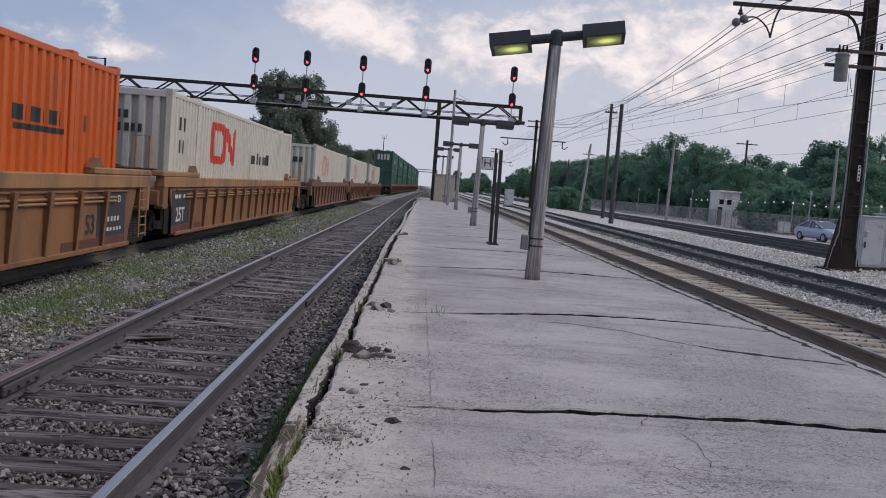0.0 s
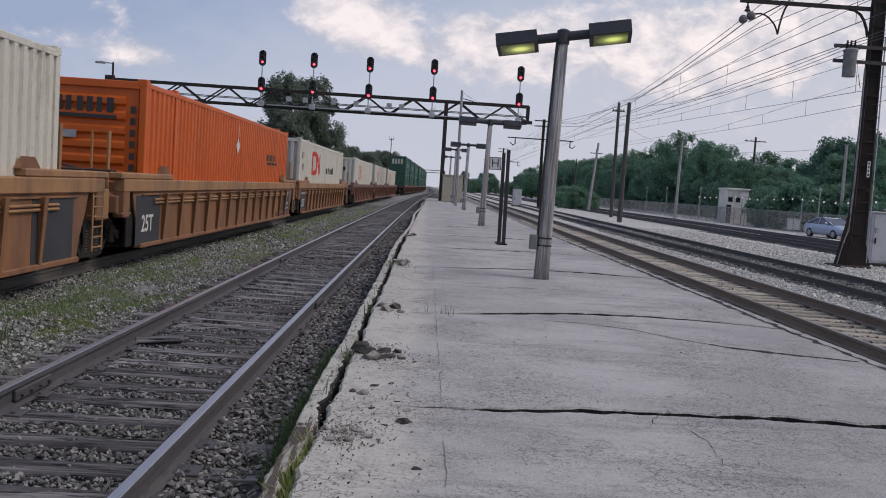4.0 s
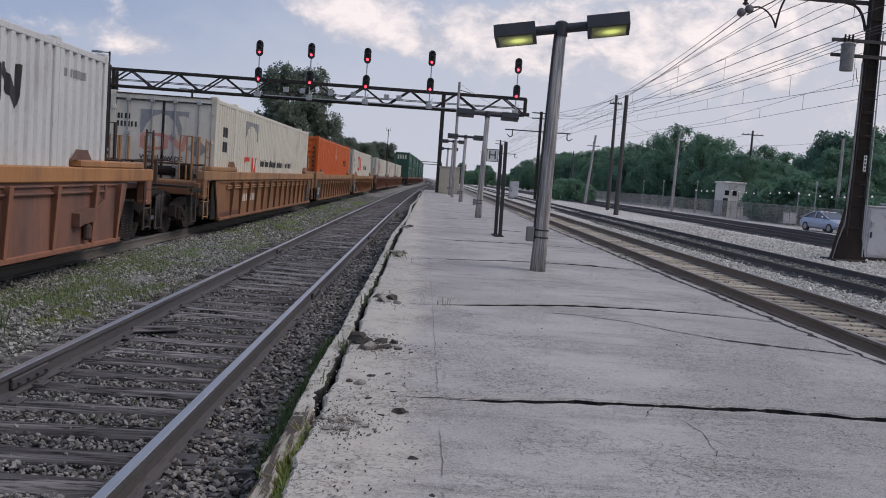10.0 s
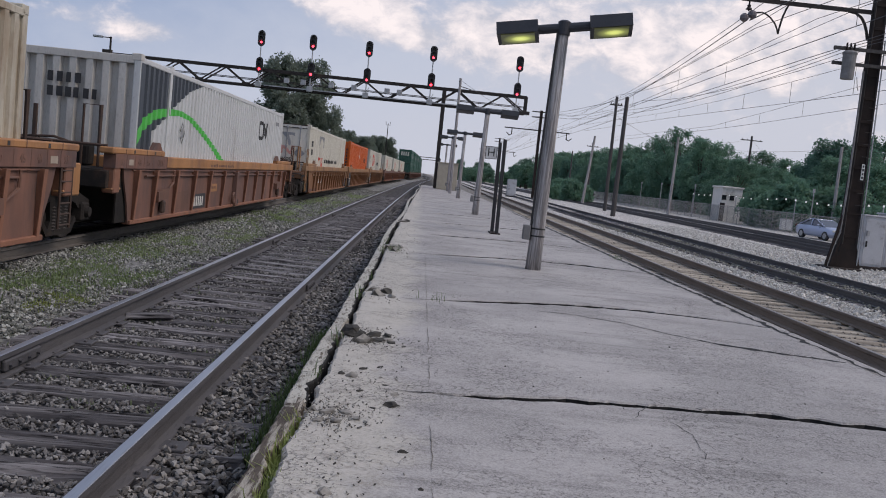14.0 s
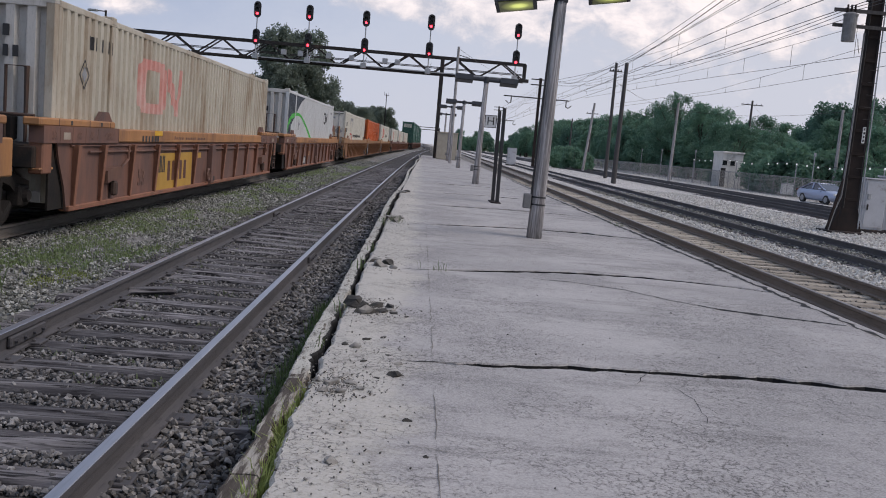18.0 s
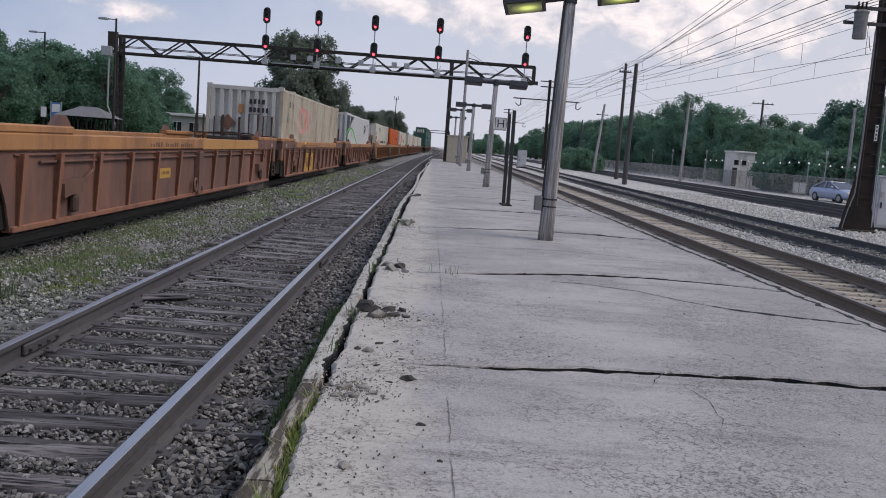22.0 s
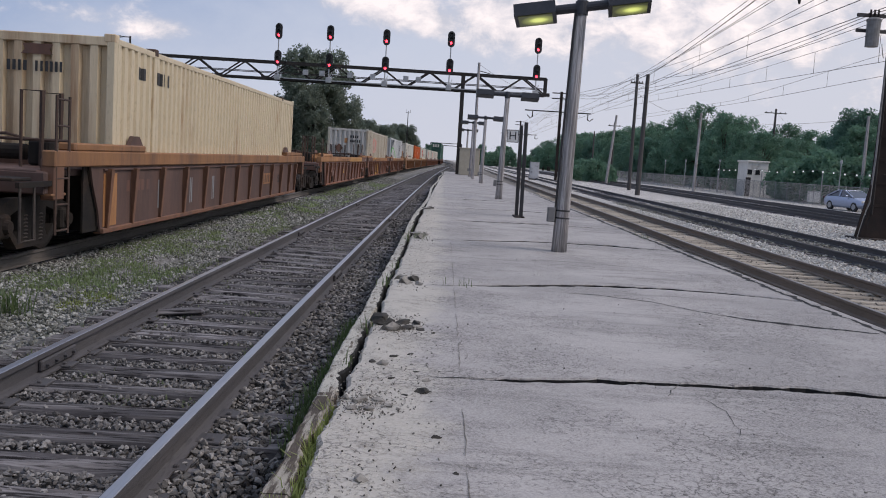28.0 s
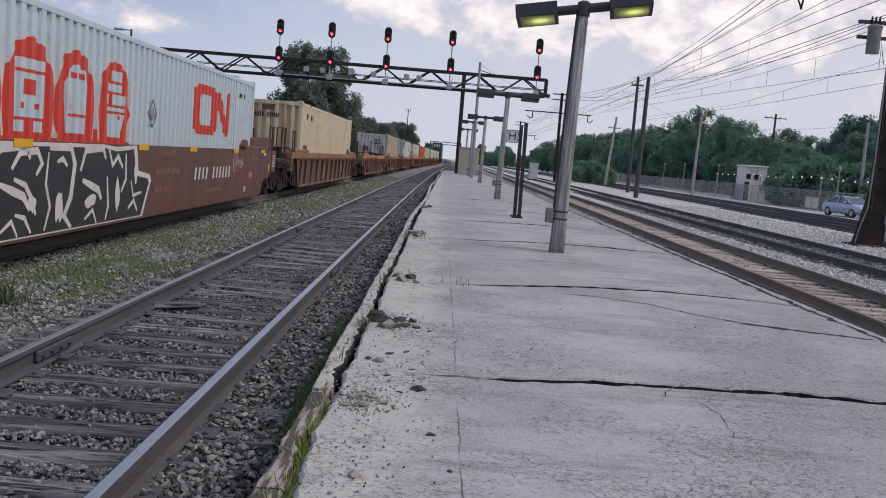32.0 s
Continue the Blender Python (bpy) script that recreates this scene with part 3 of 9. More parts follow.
def build_ground():
    ys = [-400, -60, -5, 0, 5, 10, 20, 40, 60, 80, 100, 130, 160, 200, 250, 320, 400, 500, 700, 1500, 3000]
    v = [(x + (bend(y) if x < 0 and x > -20 and y < 500 else 0), y, z) for y in ys for x, z in GROUND]
    k = len(GROUND)
    f = [(j * k + i, j * k + i + 1, (j + 1) * k + i + 1, (j + 1) * k + i) for j in range(len(ys) - 1) for i in range(k - 1)]
    solid("ground", (v, f), ground_material(), "trackside ground of ballast, gravel and weeds", "ground", kind="structure")


build_ground()

# ---- platform ----
PLAT = 0.25          # height over the rail heads
PX0, PX1 = -0.58, 4.46
JOINT = 0.18         # joint between the worn edge strip and the deck


def rough_line(x, seed, amp, scale):
    return amp * noise.noise(Vector((x * scale, seed * 7.3, 0.5)))


# transverse cracks: y at the joint side, a bow towards the middle, seed and width
CRACKS = [(-24.0, 0.2, 21, 0.02), (-15.0, 0.2, 22, 0.02), (-6.0, 0.2, 1, 0.02), (1.2, 0.15, 2, 0.02), (5.65, 0.22, 3, 0.16), (9.85, 0.85, 4, 0.25), (15.45, 0.9, 5, 0.36), (20.6, 0.5, 6, 0.36), (26.0, 0.5, 7, 0.40), (32.0, 0.4, 8, 0.45), (38.5, 0.4, 9, 0.3), (45.0, 0.3, 10, 0.3), (53.0, 0.3, 11, 0.35), (62.0, 0.3, 12, 0.09), (73.0, 0.2, 13, 0.1), (85.0, 0.2, 14, 0.1), (103.0, 0.0, 15, 0.1)]


def crack_y(c, x):
    y, bow, seed, w = c
    u = (x - JOINT) / (PX1 - JOINT)
    return y + bow * math.sin(math.pi * min(max(u, 0), 1) * 0.85) + rough_line(x, seed, 0.07, 1.3) + rough_line(x, seed + 40, 0.025, 6.0) + rough_line(x, seed + 80, 0.018, 19.0)


def taper(x):
    """Cracks start as hairlines at the joint and narrow again at the far edge."""
    return min(1.0, 0.10 + max(0.0, x - JOINT) * 1.6) * (1.0 if x < 3.4 else max(0.45, 1 - (x - 3.4) * 0.6))


def slab(c0, c1, xa, xb, top, bottom, n, sink=0.0):
    """A paving slab between two cracks, its edges following them."""
    xs = [xa + (xb - xa) * i / n for i in range(n + 1)]
    near = [(x, crack_y(c0, x) + c0[3] / 2 * taper(x) * (0.6 + 0.8 * abs(noise.noise(Vector((x * 3, c0[2], 3)))))) for x in xs]
    far = [(x, crack_y(c1, x) - c1[3] / 2 * taper(x) * (0.6 + 0.8 * abs(noise.noise(Vector((x * 3, c1[2], 9)))))) for x in xs]
    v, f = [], []
    b = 0.012
    for ring, (dz, dy) in enumerate(((bottom, 0), (top - b, 0), (top, b))):
        v += [(x, y + dy, dz if ring == 0 else dz + sink) for x, y in near] + [(x, y - dy, dz if ring == 0 else dz + sink) for x, y in far]
    k = n + 1
    for r in range(2):
        o, p = r * 2 * k, (r + 1) * 2 * k
        for i in range(n):
            f.append((o + i, o + i + 1, p + i + 1, p + i))
            f.append((o + k + i + 1, o + k + i, p + k + i, p + k + i + 1))
        f.append((o + k, o, p, p + k))
        f.append((o + n, o + k + n, p + k + n, p + n))
    o = 4 * k
    for i in range(n):
        f.append((o + i, o + i + 1, o + k + i + 1, o + k + i))
    return v, f


def blacken_sides(ob):
    """Paints the upright sides of a slab black, so that the joints read dark."""
    ob.data.materials.append(M_GAP_BLACK)
    for p in ob.data.polygons:
        if abs(p.normal.z) < 0.3:
            p.material_index = 1


def build_platform():
    plat = thing("platform", "pale cracked concrete station platform between the tracks", "platform", kind="structure")
    part("bed", box((PX0 + PX1) / 2, 39, -0.12, PX1 - PX0 - 0.1, 130, 0.40), M_GAP_BLACK, plat)
    for c0, c1 in zip(CRACKS, CRACKS[1:]):
        blacken_sides(part("slab", slab(c0, c1, JOINT, PX1 - 0.22, PLAT, PLAT - 0.16, 110), M_CONCRETE, plat))
        part("kerb_slab", slab(c0, c1, PX1 - 0.155, PX1, PLAT, -0.28, 3, -0.02), M_CONCRETE, plat)
    # worn strip along the edge, in shorter pieces, and the kerb timbers outside it
    ys = [-24]
    while ys[-1] < 100:
        ys.append(ys[-1] + (2.6 if 0 < ys[-1] < 24 else 6.0) * random.uniform(0.8, 1.2))

    def wob(y, k):
        return 0.035 * noise.noise(Vector((y * 0.55, 2, k))) + 0.025 * noise.noise(Vector((y * 2.4, 8, k))) + 0.020 * noise.noise(Vector((y * 8.0, 1, k))) + 0.014 * noise.noise(Vector((y * 23.0, 1, k)))

    def strip(a, b, n, profile):
        """A long piece whose cross-section changes along it."""
        v, f = [], []
        for j in range(n + 1):
            y = a + (b - a - 0.004) * j / n
            row = profile(y)
            v += [(x, y, z) for x, z in row]
        k = len(row)
        for j in range(n):
            o = j * k
            f += [(o + q, o + (q + 1) % k, o + k + (q + 1) % k, o + k + q) for q in range(k)]
        f += [tuple(range(k)), tuple(n * k + q for q in range(k))[::-1]]
        return v, f

    def deck_row(y):
        lip = PX0 + 0.06 + wob(y, 0) + min(bend(y), 0.5)
        drop = 0.012 + 0.03 * abs(noise.noise(Vector((y * 1.7, 4, 4))))
        return [(lip + 0.01, -0.1), (lip, PLAT - drop - 0.015), (lip + 0.02, PLAT - drop * 0.5), (lip + 0.10, PLAT - 0.004), (JOINT, PLAT - 0.001), (JOINT, PLAT - 0.2)]

    def kerb_row(y):
        bite = 0.05 * max(0.0, noise.noise(Vector((y * 1.3, 3, 7)))) + 0.05 * max(0.0, noise.noise(Vector((y * 6.0, 3, 7))))
        go = min(bend(y), 0.5) + (0.055 * math.sin(y * 0.24) if y > 14 else 0.0) * min(1.0, (y - 14) / 8)
        x1, x0 = PX0 + 0.015 + wob(y, 0) * 0.8 - bite + go, PX0 - 0.108 + wob(y, 5) * 0.5 + go
        x0 = min(x0, x1 - 0.06)
        top = PLAT - 0.035 - 0.03 * abs(noise.noise(Vector((y * 1.1, 4, 9)))) - 0.004 * noise.noise(Vector((y * 6, 4, 2)))
        return [(x0 + 0.005, -0.32), (x0, top - 0.012), (x0 + 0.012, top), (x0 + 0.07, top + 0.003), (x1 - 0.01, top + 0.002), (x1, top - 0.012), (x1, -0.2)]

    for a, b in zip(ys, ys[1:]):
        n = 90 if 0 < a < 24 else 12
        part("edge_slab", strip(a, b, n, deck_row), M_CONCRETE, plat)
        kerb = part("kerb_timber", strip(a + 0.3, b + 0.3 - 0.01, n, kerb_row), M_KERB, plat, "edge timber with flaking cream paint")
        kerb.data.materials.append(M_GAP_BLACK)
        kerb.data.materials.append(M_KERB_ROT)
        # inner faces painted black in stretches, standing in for shade in the gap
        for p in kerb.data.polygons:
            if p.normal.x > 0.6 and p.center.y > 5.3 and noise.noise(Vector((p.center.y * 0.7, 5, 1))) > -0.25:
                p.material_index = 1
            elif p.center.y < 5.1 + 0.6 * noise.noise(Vector((p.center.x * 9, p.center.y * 3, 2))):
                p.material_index = 2


build_platform()


# ---- tracks ----
def rail_profile():
    h = [(0.035, 0.0), (0.036, -0.035), (0.009, -0.05), (0.009, -0.14), (0.07, -0.157), (0.07, -0.17)]
    return [(-x, z) for x, z in h] + [(x, z) for x, z in h[::-1]]


def swept(profile, x, y0, y1, slope, curve):
    """A profile drawn along a track, which runs at a slope or along the bend."""
    ys = [y0, 0.0] + [10.0 * 1.16 ** i for i in range(40) if 10.0 * 1.16 ** i < y1] + [y1] if curve else [y0, y1]
    n = len(profile)
    v = [(px + x + slope * y + (bend(y) if curve else 0.0), y, pz) for y in ys for px, pz in profile]
    f = [(k * n + i, k * n + (i + 1) % n, (k + 1) * n + (i + 1) % n, (k + 1) * n + i) for k in range(len(ys) - 1) for i in range(n)]
    return v, f + [tuple(range(n))[::-1], tuple(range((len(ys) - 1) * n, len(ys) * n))]


def rail(parent, x, y0, y1, slope, web, head, curve):
    ob = part("rail", swept([(px, pz - 0.004) for px, pz in rail_profile()], x, y0, y1, slope, curve), web, parent)
    part("rail_head", swept([(-0.033, -0.006), (-0.028, 0.0), (0.028, 0.0), (0.033, -0.006)], x, y0, y1, slope, curve), head, ob, "polished running surface")


def tie_mesh(name, length, material, seed):
    """A worn tie: split along the grain, its edges and ends broken down."""
    nx, rows = 34, (-0.119, -0.110, -0.090, -0.068, -0.045, -0.022, 0.0, 0.022, 0.045, 0.068, 0.090, 0.110, 0.119)
    k = len(rows)
    v, f = [], []
    for i in range(nx + 1):
        u = i / nx
        x = (u - 0.5) * length
        for j, y in enumerate(rows):
            rim = j in (0, k - 1)
            end = 0.04 * noise.noise(Vector((y * 30, seed * 5.0, u * 2))) if i in (0, nx) else 0.0
            split = max(0.0, noise.noise(Vector((x * 1.1, y * 44, seed * 3.1))) - 0.10) * 0.10
            z = 0.085 - split + 0.006 * noise.noise(Vector((x * 5, y * 20, seed))) - (0.016 + 0.02 * abs(noise.noise(Vector((x * 3.5, j, seed + 9))))) * rim
            v.append((x + end, y + 0.012 * noise.noise(Vector((x * 2.5, j, seed + 4))) * rim, z))
    for i in range(nx):
        f += [(i * k + j, i * k + j + 1, (i + 1) * k + j + 1, (i + 1) * k + j) for j in range(k - 1)]
    o = len(v)
    for i in range(nx + 1):
        v += [(v[i * k][0], -0.119, -0.085), (v[i * k + k - 1][0], 0.119, -0.085)]
    for i in range(nx):
        a, b = o + 2 * i, o + 2 * i + 2
        f += [(i * k, (i + 1) * k, b, a), ((i + 1) * k + k - 1, i * k + k - 1, a + 1, b + 1)]
    f += [tuple(range(k)) + (o + 1, o), tuple(nx * k + j for j in range(k))[::-1] + (o + 2 * nx, o + 2 * nx + 1)]
    return mesh_of(name, (v, f), material)


TIES = {}


def build_track(name, label, x0, slope, y0, y1, web, head, tie, gauge=1.505, ties_to=75, z_tie=-0.262, spacing=0.53, tie_len=2.55, plates=True):
    t = thing(name, label, "railway track", kind="structure")
    rail(t, x0 - gauge / 2, -160, y1, slope, web, head, x0 < 0)
    rail(t, x0 + gauge / 2, -160, y1, slope, web, head, x0 < 0)
    meshes = [tie_mesh("tie", tie_len, tie, s) for s in range(6)]
    plate = mesh_of("tie_plate", join(cbox(0, 0, 0, 0.32, 0.18, 0.02, 0.005), cbox(-0.10, 0.05, 0.015, 0.03, 0.03, 0.03, 0.006), cbox(0.10, -0.05, 0.015, 0.03, 0.03, 0.03, 0.006)), web)
    random.seed(len(name) + int(x0 * 10))
    y = y0 + 0.3
    TIES[name] = []
    while y < ties_to:
        TIES[name].append(y)
        m = pose(x0 + slope * y + (bend(y) if x0 < 0 else 0.0) + random.uniform(-0.05, 0.05), y, z_tie + random.uniform(-0.012, 0.008), random.uniform(-1.0, 1.0), random.uniform(-0.6, 0.6), random.uniform(-1.3, 1.3))
        ob = part("tie", random.choice(meshes), tie, t, m=m)
        if plates and y < 22:
            for s in (-1, 1):
                part("tie_plate", plate, web, ob, m=pose(s * gauge / 2, 0, 0.094))
        y += spacing * random.uniform(0.88, 1.12)
    return t


def joint_bars(track, x, ys):
    """Bolted joint bars on both sides of a rail."""
    for y in ys:
        for s in (-1, 1):
            b = part("joint_bar", cbox(x + bend(y) + s * 0.030, y, -0.095, 0.036, 0.62, 0.085, 0.01), M_RAIL, track)
            for k in range(4):
                part("bolt", tube((x + bend(y) + s * 0.045, y - 0.24 + 0.16 * k, -0.095), (x + bend(y) + s * 0.075, y - 0.24 + 0.16 * k, -0.095), 0.018, 0.018, 6), M_RAIL, b)


# web colour lightened to make up for the shadow under the cars
M_RAIL_BRIGHT = surface("brightened_rail_web", (0.115, 0.104, 0.092), (0.16, 0.145, 0.13), scale=4, rough=0.9, bump=0.3, streak=(1, 0.15, 1))
build_track("track_near", "worn railway track with dark weathered ties", -2.215, 0.0, -10, 700, M_RAIL, M_HEAD, M_TIE, ties_to=62)
build_track("track_train", "railway track under the freight train", -6.5, 0.0, -8, 700, M_RAIL_BRIGHT, M_HEAD, M_TIE, ties_to=60, plates=False, z_tie=-0.285, tie_len=2.4)
build_track("track_right", "brown railway track with bleached ties beside the platform", 6.40, 0.016, -6, 700, M_RAIL_BROWN, M_HEAD_DULL, M_TIE_B, gauge=1.56, ties_to=60, plates=False)
build_track("track_electric", "dark railway track in pale ballast", 10.1, 0.02, 0, 700, M_RAIL, M_RAIL, M_TIE, gauge=1.7, ties_to=70, plates=False)
build_track("track_far", "dark electric railway track in pale ballast", 18.9, 0.012, 8, 700, M_RAIL, M_RAIL, M_TIE, ties_to=60, plates=False, spacing=0.8)
build_track("track_outer", "dark outer railway track beside the fence", 22.7, 0.012, 8, 700, M_RAIL, M_RAIL, M_TIE, ties_to=60, plates=False, spacing=0.8)

joint_bars(bpy.data.objects["track_near"], -2.215 - 1.505 / 2, (6.9, 18.8, 30.7))
joint_bars(bpy.data.objects["track_near"], -2.215 + 1.505 / 2, (12.6, 24.5))


# ---- platform lamps ----
M_GALV_DULL = surface("dull_grey_box_paint", (0.22, 0.22, 0.22), (0.15, 0.148, 0.145), scale=5, rough=0.7, bump=0.15)


def platform_lamp(x, y, top, width, lean, lit, label, tip=0.0, turn=0.0):
    t = thing("platform_lamp", label, "street lamp", "lamps along the platform", pose(x, y, PLAT - 0.02, lean[1], lean[0], 0))
    h = top - PLAT
    rings = [(0.0, 0.128), (0.5, 0.118), (h * 0.5, 0.102), (h - 0.02, 0.088)]
    v, f = [], []
    n = 18
    for z, r in rings:
        for i in range(n):
            a = 2 * math.pi * i / n
            rr = r * (1 + 0.05 * noise.noise(Vector((math.cos(a) * 2, math.sin(a) * 2, z * 0.7 + x))))
            v.append((rr * math.cos(a), rr * math.sin(a), z))
    for k in range(len(rings) - 1):
        f += [(k * n + i, k * n + (i + 1) % n, (k + 1) * n + (i + 1) % n, (k + 1) * n + i) for i in range(n)]
    f += [tuple(range(n))[::-1], tuple(range((len(rings) - 1) * n, len(rings) * n))]
    part("pole", (v, f), M_POLE, t, "grey weathered wooden pole", smooth=True)
    top_m = pose(0, 0, h + 0.07, 0, tip, turn) @ pose(0, 0, -h - 0.07)
    part("cap", join(tube((0, 0, h - 0.05), (0, 0, h + 0.16), 0.105, 0.105, 16), tube((0, 0, h + 0.16), (0, 0, h + 0.19), 0.105, 0.06, 16)), M_LAMPBOX, t)
    half = width / 2
    part("arm", join(tube((-half + 0.6, 0, h + 0.07), (half - 0.6, 0, h + 0.07), 0.075, 0.075, 12)), M_LAMPBOX, t, m=top_m)
    for s in (-1, 1):
        cx = s * (half - 0.33)
        hd = part("lamp_head", join(prism([(-0.24, -0.08), (0.24, -0.08), (0.24, 0.12), (-0.24, 0.12)], cx - 0.33, cx + 0.33, 0)), M_LAMPBOX, t)
        hd.matrix_basis = top_m @ pose(0, 0, h + 0.03, -13, 0, 0)
        part("lens", box(0, 0, 0, 0.54, 0.40, 0.012), M_LAMP_ON if lit else M_LAMPBOX, hd, "glowing greenish lens" if lit else "", m=pose(cx, 0, -0.086))
    if lit:
        part("conduit", path_tube([(-0.13, -0.07, 0.5), (-0.125, -0.07, 1.6), (-0.11, -0.07, h - 0.4), (-0.10, -0.06, h - 0.02)], 0.018), M_BLACK, t)
    part("junction_box", cbox(-0.19, -0.05, 0.62, 0.12, 0.12, 0.24, 0.012), M_GALV_DULL, t)
    part("strap", join(tube((0, 0, 0.56), (0, 0, 0.585), 0.122, 0.122, 18), tube((0, 0, 0.68), (0, 0, 0.705), 0.121, 0.121, 18)), M_BLACK, t)
    return t


platform_lamp(1.95, 14.6, 4.12, 2.14, (1.1, 0), True, "grey wooden platform lamp with two glowing black heads", tip=-9.5, turn=-9)
platform_lamp(2.15, 34.4, 4.15, 2.36, (1.2, 0), False, "grey wooden platform lamp with twin unlit heads")
platform_lamp(2.40, 57.5, 4.35, 2.3, (0.6, 0), False, "grey wooden platform lamp with twin unlit heads")
platform_lamp(2.30, 79.0, 4.9, 2.2, (0.3, 0), False, "grey wooden platform lamp with twin unlit heads")
platform_lamp(2.35, 99.0, 4.9, 2.2, (0.3, 0), False, "grey wooden platform lamp with twin unlit heads")


# ---- sign with two black posts ----
def sign_post():
    t = thing("stop_sign_post", "two black square posts carrying a white H sign", "sign", m=pose(2.0, 23.5, PLAT, 0, -0.6, 0))
    part("post", cbox(0.06, -0.25, 1.22, 0.09, 0.09, 2.46, 0.008), M_BLACK, t)
    part("post", cbox(-0.01, 0.35, 1.19, 0.09, 0.09, 2.4, 0.008), M_BLACK, t)
    part("base", cbox(0.02, 0.05, 0.015, 0.26, 0.9, 0.03, 0.006), M_STEEL_BROWN, t)
    plate = part("sign_plate", cbox(-0.23, 0.29, 2.1, 0.31, 0.02, 0.33, 0.004), M_WHITE, t, "white sign plate with a black border")
    cu = bpy.data.curves.new("letter", "FONT")
    cu.body, cu.size, cu.align_x, cu.align_y, cu.extrude = "H", 0.30, "CENTER", "CENTER", 0.002
    cu.materials.append(M_BLACK)
    o = new("letter", cu)
    o.parent = plate
    o.matrix_basis = pose(-0.23, 0.276, 2.1, 90, 0, 0)
    fr = [box(-0.23, 0.277, 2.1 + s * 0.157, 0.31, 0.006, 0.016) for s in (-1, 1)] + [box(-0.23 + s * 0.147, 0.277, 2.1, 0.016, 0.006, 0.298) for s in (-1, 1)]
    part("border", join(*fr), M_BLACK, plate)
    return t


sign_post()


# ---- signal bridge ----
GY = 88.0


def signal_bridge():
    t = thing("signal_bridge", "dark steel lattice signal bridge over the tracks", "signal bridge")
    x0, x1, zt, zb, d = -31.3, 9.35, 9.95, 8.35, 1.3
    for y in (GY, GY + d):
        part("top_chord", bar((x0, y, zt), (x1, y, zt), 0.16, 0.2), M_STEEL_DARK, t)
        part("bottom_chord", bar((x0, y, zb), (x1, y, zb), 0.16, 0.2), M_STEEL_DARK, t)
        part("mid_rail", bar((x0 + 0.5, y, zb + 0.62), (x1, y, zb + 0.62), 0.05, 0.07), M_STEEL_DARK, t)
    n = 9
    step = (x1 - x0) / n
    for i in range(n):
        a = x0 + i * step
        for y in (GY, GY + d):
            part("brace", bar((a, y, zb), (a + step / 2, y, zt), 0.1, 0.13), M_STEEL_DARK, t)
            part("brace", bar((a + step / 2, y, zt), (a + step, y, zb), 0.1, 0.13), M_STEEL_DARK, t)
        part("gusset", cbox(a + step / 2, GY - 0.1, zt - 0.08, 0.7, 0.03, 0.34, 0.01), M_STEEL_DARK, t)
        part("gusset", cbox(a + step, GY - 0.1, zb + 0.05, 0.8, 0.03, 0.34, 0.01), M_STEEL_DARK, t)
        part("cross_bar", bar((a, GY, zb), (a + step, GY + d, zb), 0.08, 0.08), M_STEEL_DARK, t)
    part("end_post", bar((x1, GY, zb), (x1, GY, zt), 0.2, 0.2), M_STEEL_DARK, t)
    part("end_post", bar((x1, GY + d, zb), (x1, GY + d, zt), 0.2, 0.2), M_STEEL_DARK, t)
    part("walkway", box((x0 + x1) / 2, GY + d / 2, zb + 0.06, x1 - x0 - 0.4, d - 0.2, 0.05), M_GALV, t, "pale grating walkway")
    part("rail_pipe", bar((-16.0, GY - 0.14, zb + 0.1), (x1 - 1, GY - 0.14, zb + 0.1), 0.1, 0.1), M_GALV, t)
    # columns
    for y in (GY, GY + d):
        part("column", bar((1.33, y, -0.1), (1.33, y, zt), 0.36, 0.36), M_STEEL_DARK, t)
        part("column", bar((-30.6, y, -0.5), (-30.9, y, zt), 0.3, 0.3), M_STEEL_DARK, t)
    for k in range(9):
        z = k * 1.0 - 0.2
        part("lacing", bar((1.33, GY, z), (1.33, GY + d, z + 1.0), 0.06, 0.1), M_STEEL_DARK, t)
        part("lacing", bar((-30.7, GY, z), (-30.7, GY + d, z + 1.0), 0.06, 0.1), M_STEEL_DARK, t)
        part("lacing", bar((-30.95, GY, z), (-30.2, GY, z + 0.5), 0.06, 0.08), M_STEEL_DARK, t)
        part("lacing", bar((-30.2, GY, z + 0.5), (-30.95, GY, z + 1.0), 0.06, 0.08), M_STEEL_DARK, t)
    part("column", bar((-30.1, GY, -0.5), (-30.1, GY, zt), 0.2, 0.2), M_STEEL_DARK, t)
    part("meter_box", cbox(-31.6, GY - 0.3, 8.4, 1.0, 0.5, 0.9, 0.03), M_GALV, t, "pale grey equipment box")
    part("end_panel", cbox(-31.1, GY - 0.2, 9.5, 0.9, 0.3, 1.5, 0.02), M_STEEL_DARK, t)
    part("cable_pipe", path_tube([(-31.4, GY - 0.3, 8.0), (-31.4, GY - 0.3, 3.2), (-30.6, GY - 0.3, 1.4), (-30.4, GY - 0.3, 0.0)], 0.09, 8), M_GALV, t)
    for x in (-13.9, -12.3, -9.6, -7.4, -4.2, -3.0):
        part("junction_box", cbox(x, GY - 0.2, zb + 0.75, 0.5, 0.25, 0.5, 0.02), M_GALV, t)
    return t


def hood_shell(arch):
    """A half-round visor: an arched band drawn out forwards."""
    n = len(arch)
    v = [(x, -0.06, z) for x, z in arch] + [(x, -0.34, z) for x, z in arch]
    f = [(i, (i + 1) % n, n + (i + 1) % n, n + i) for i in range(n)]
    h = n // 2
    for o in (0, n):
        f += [(o + i, o + i + 1, o + n - 2 - i, o + n - 1 - i) for i in range(h - 1)]
    return v, f


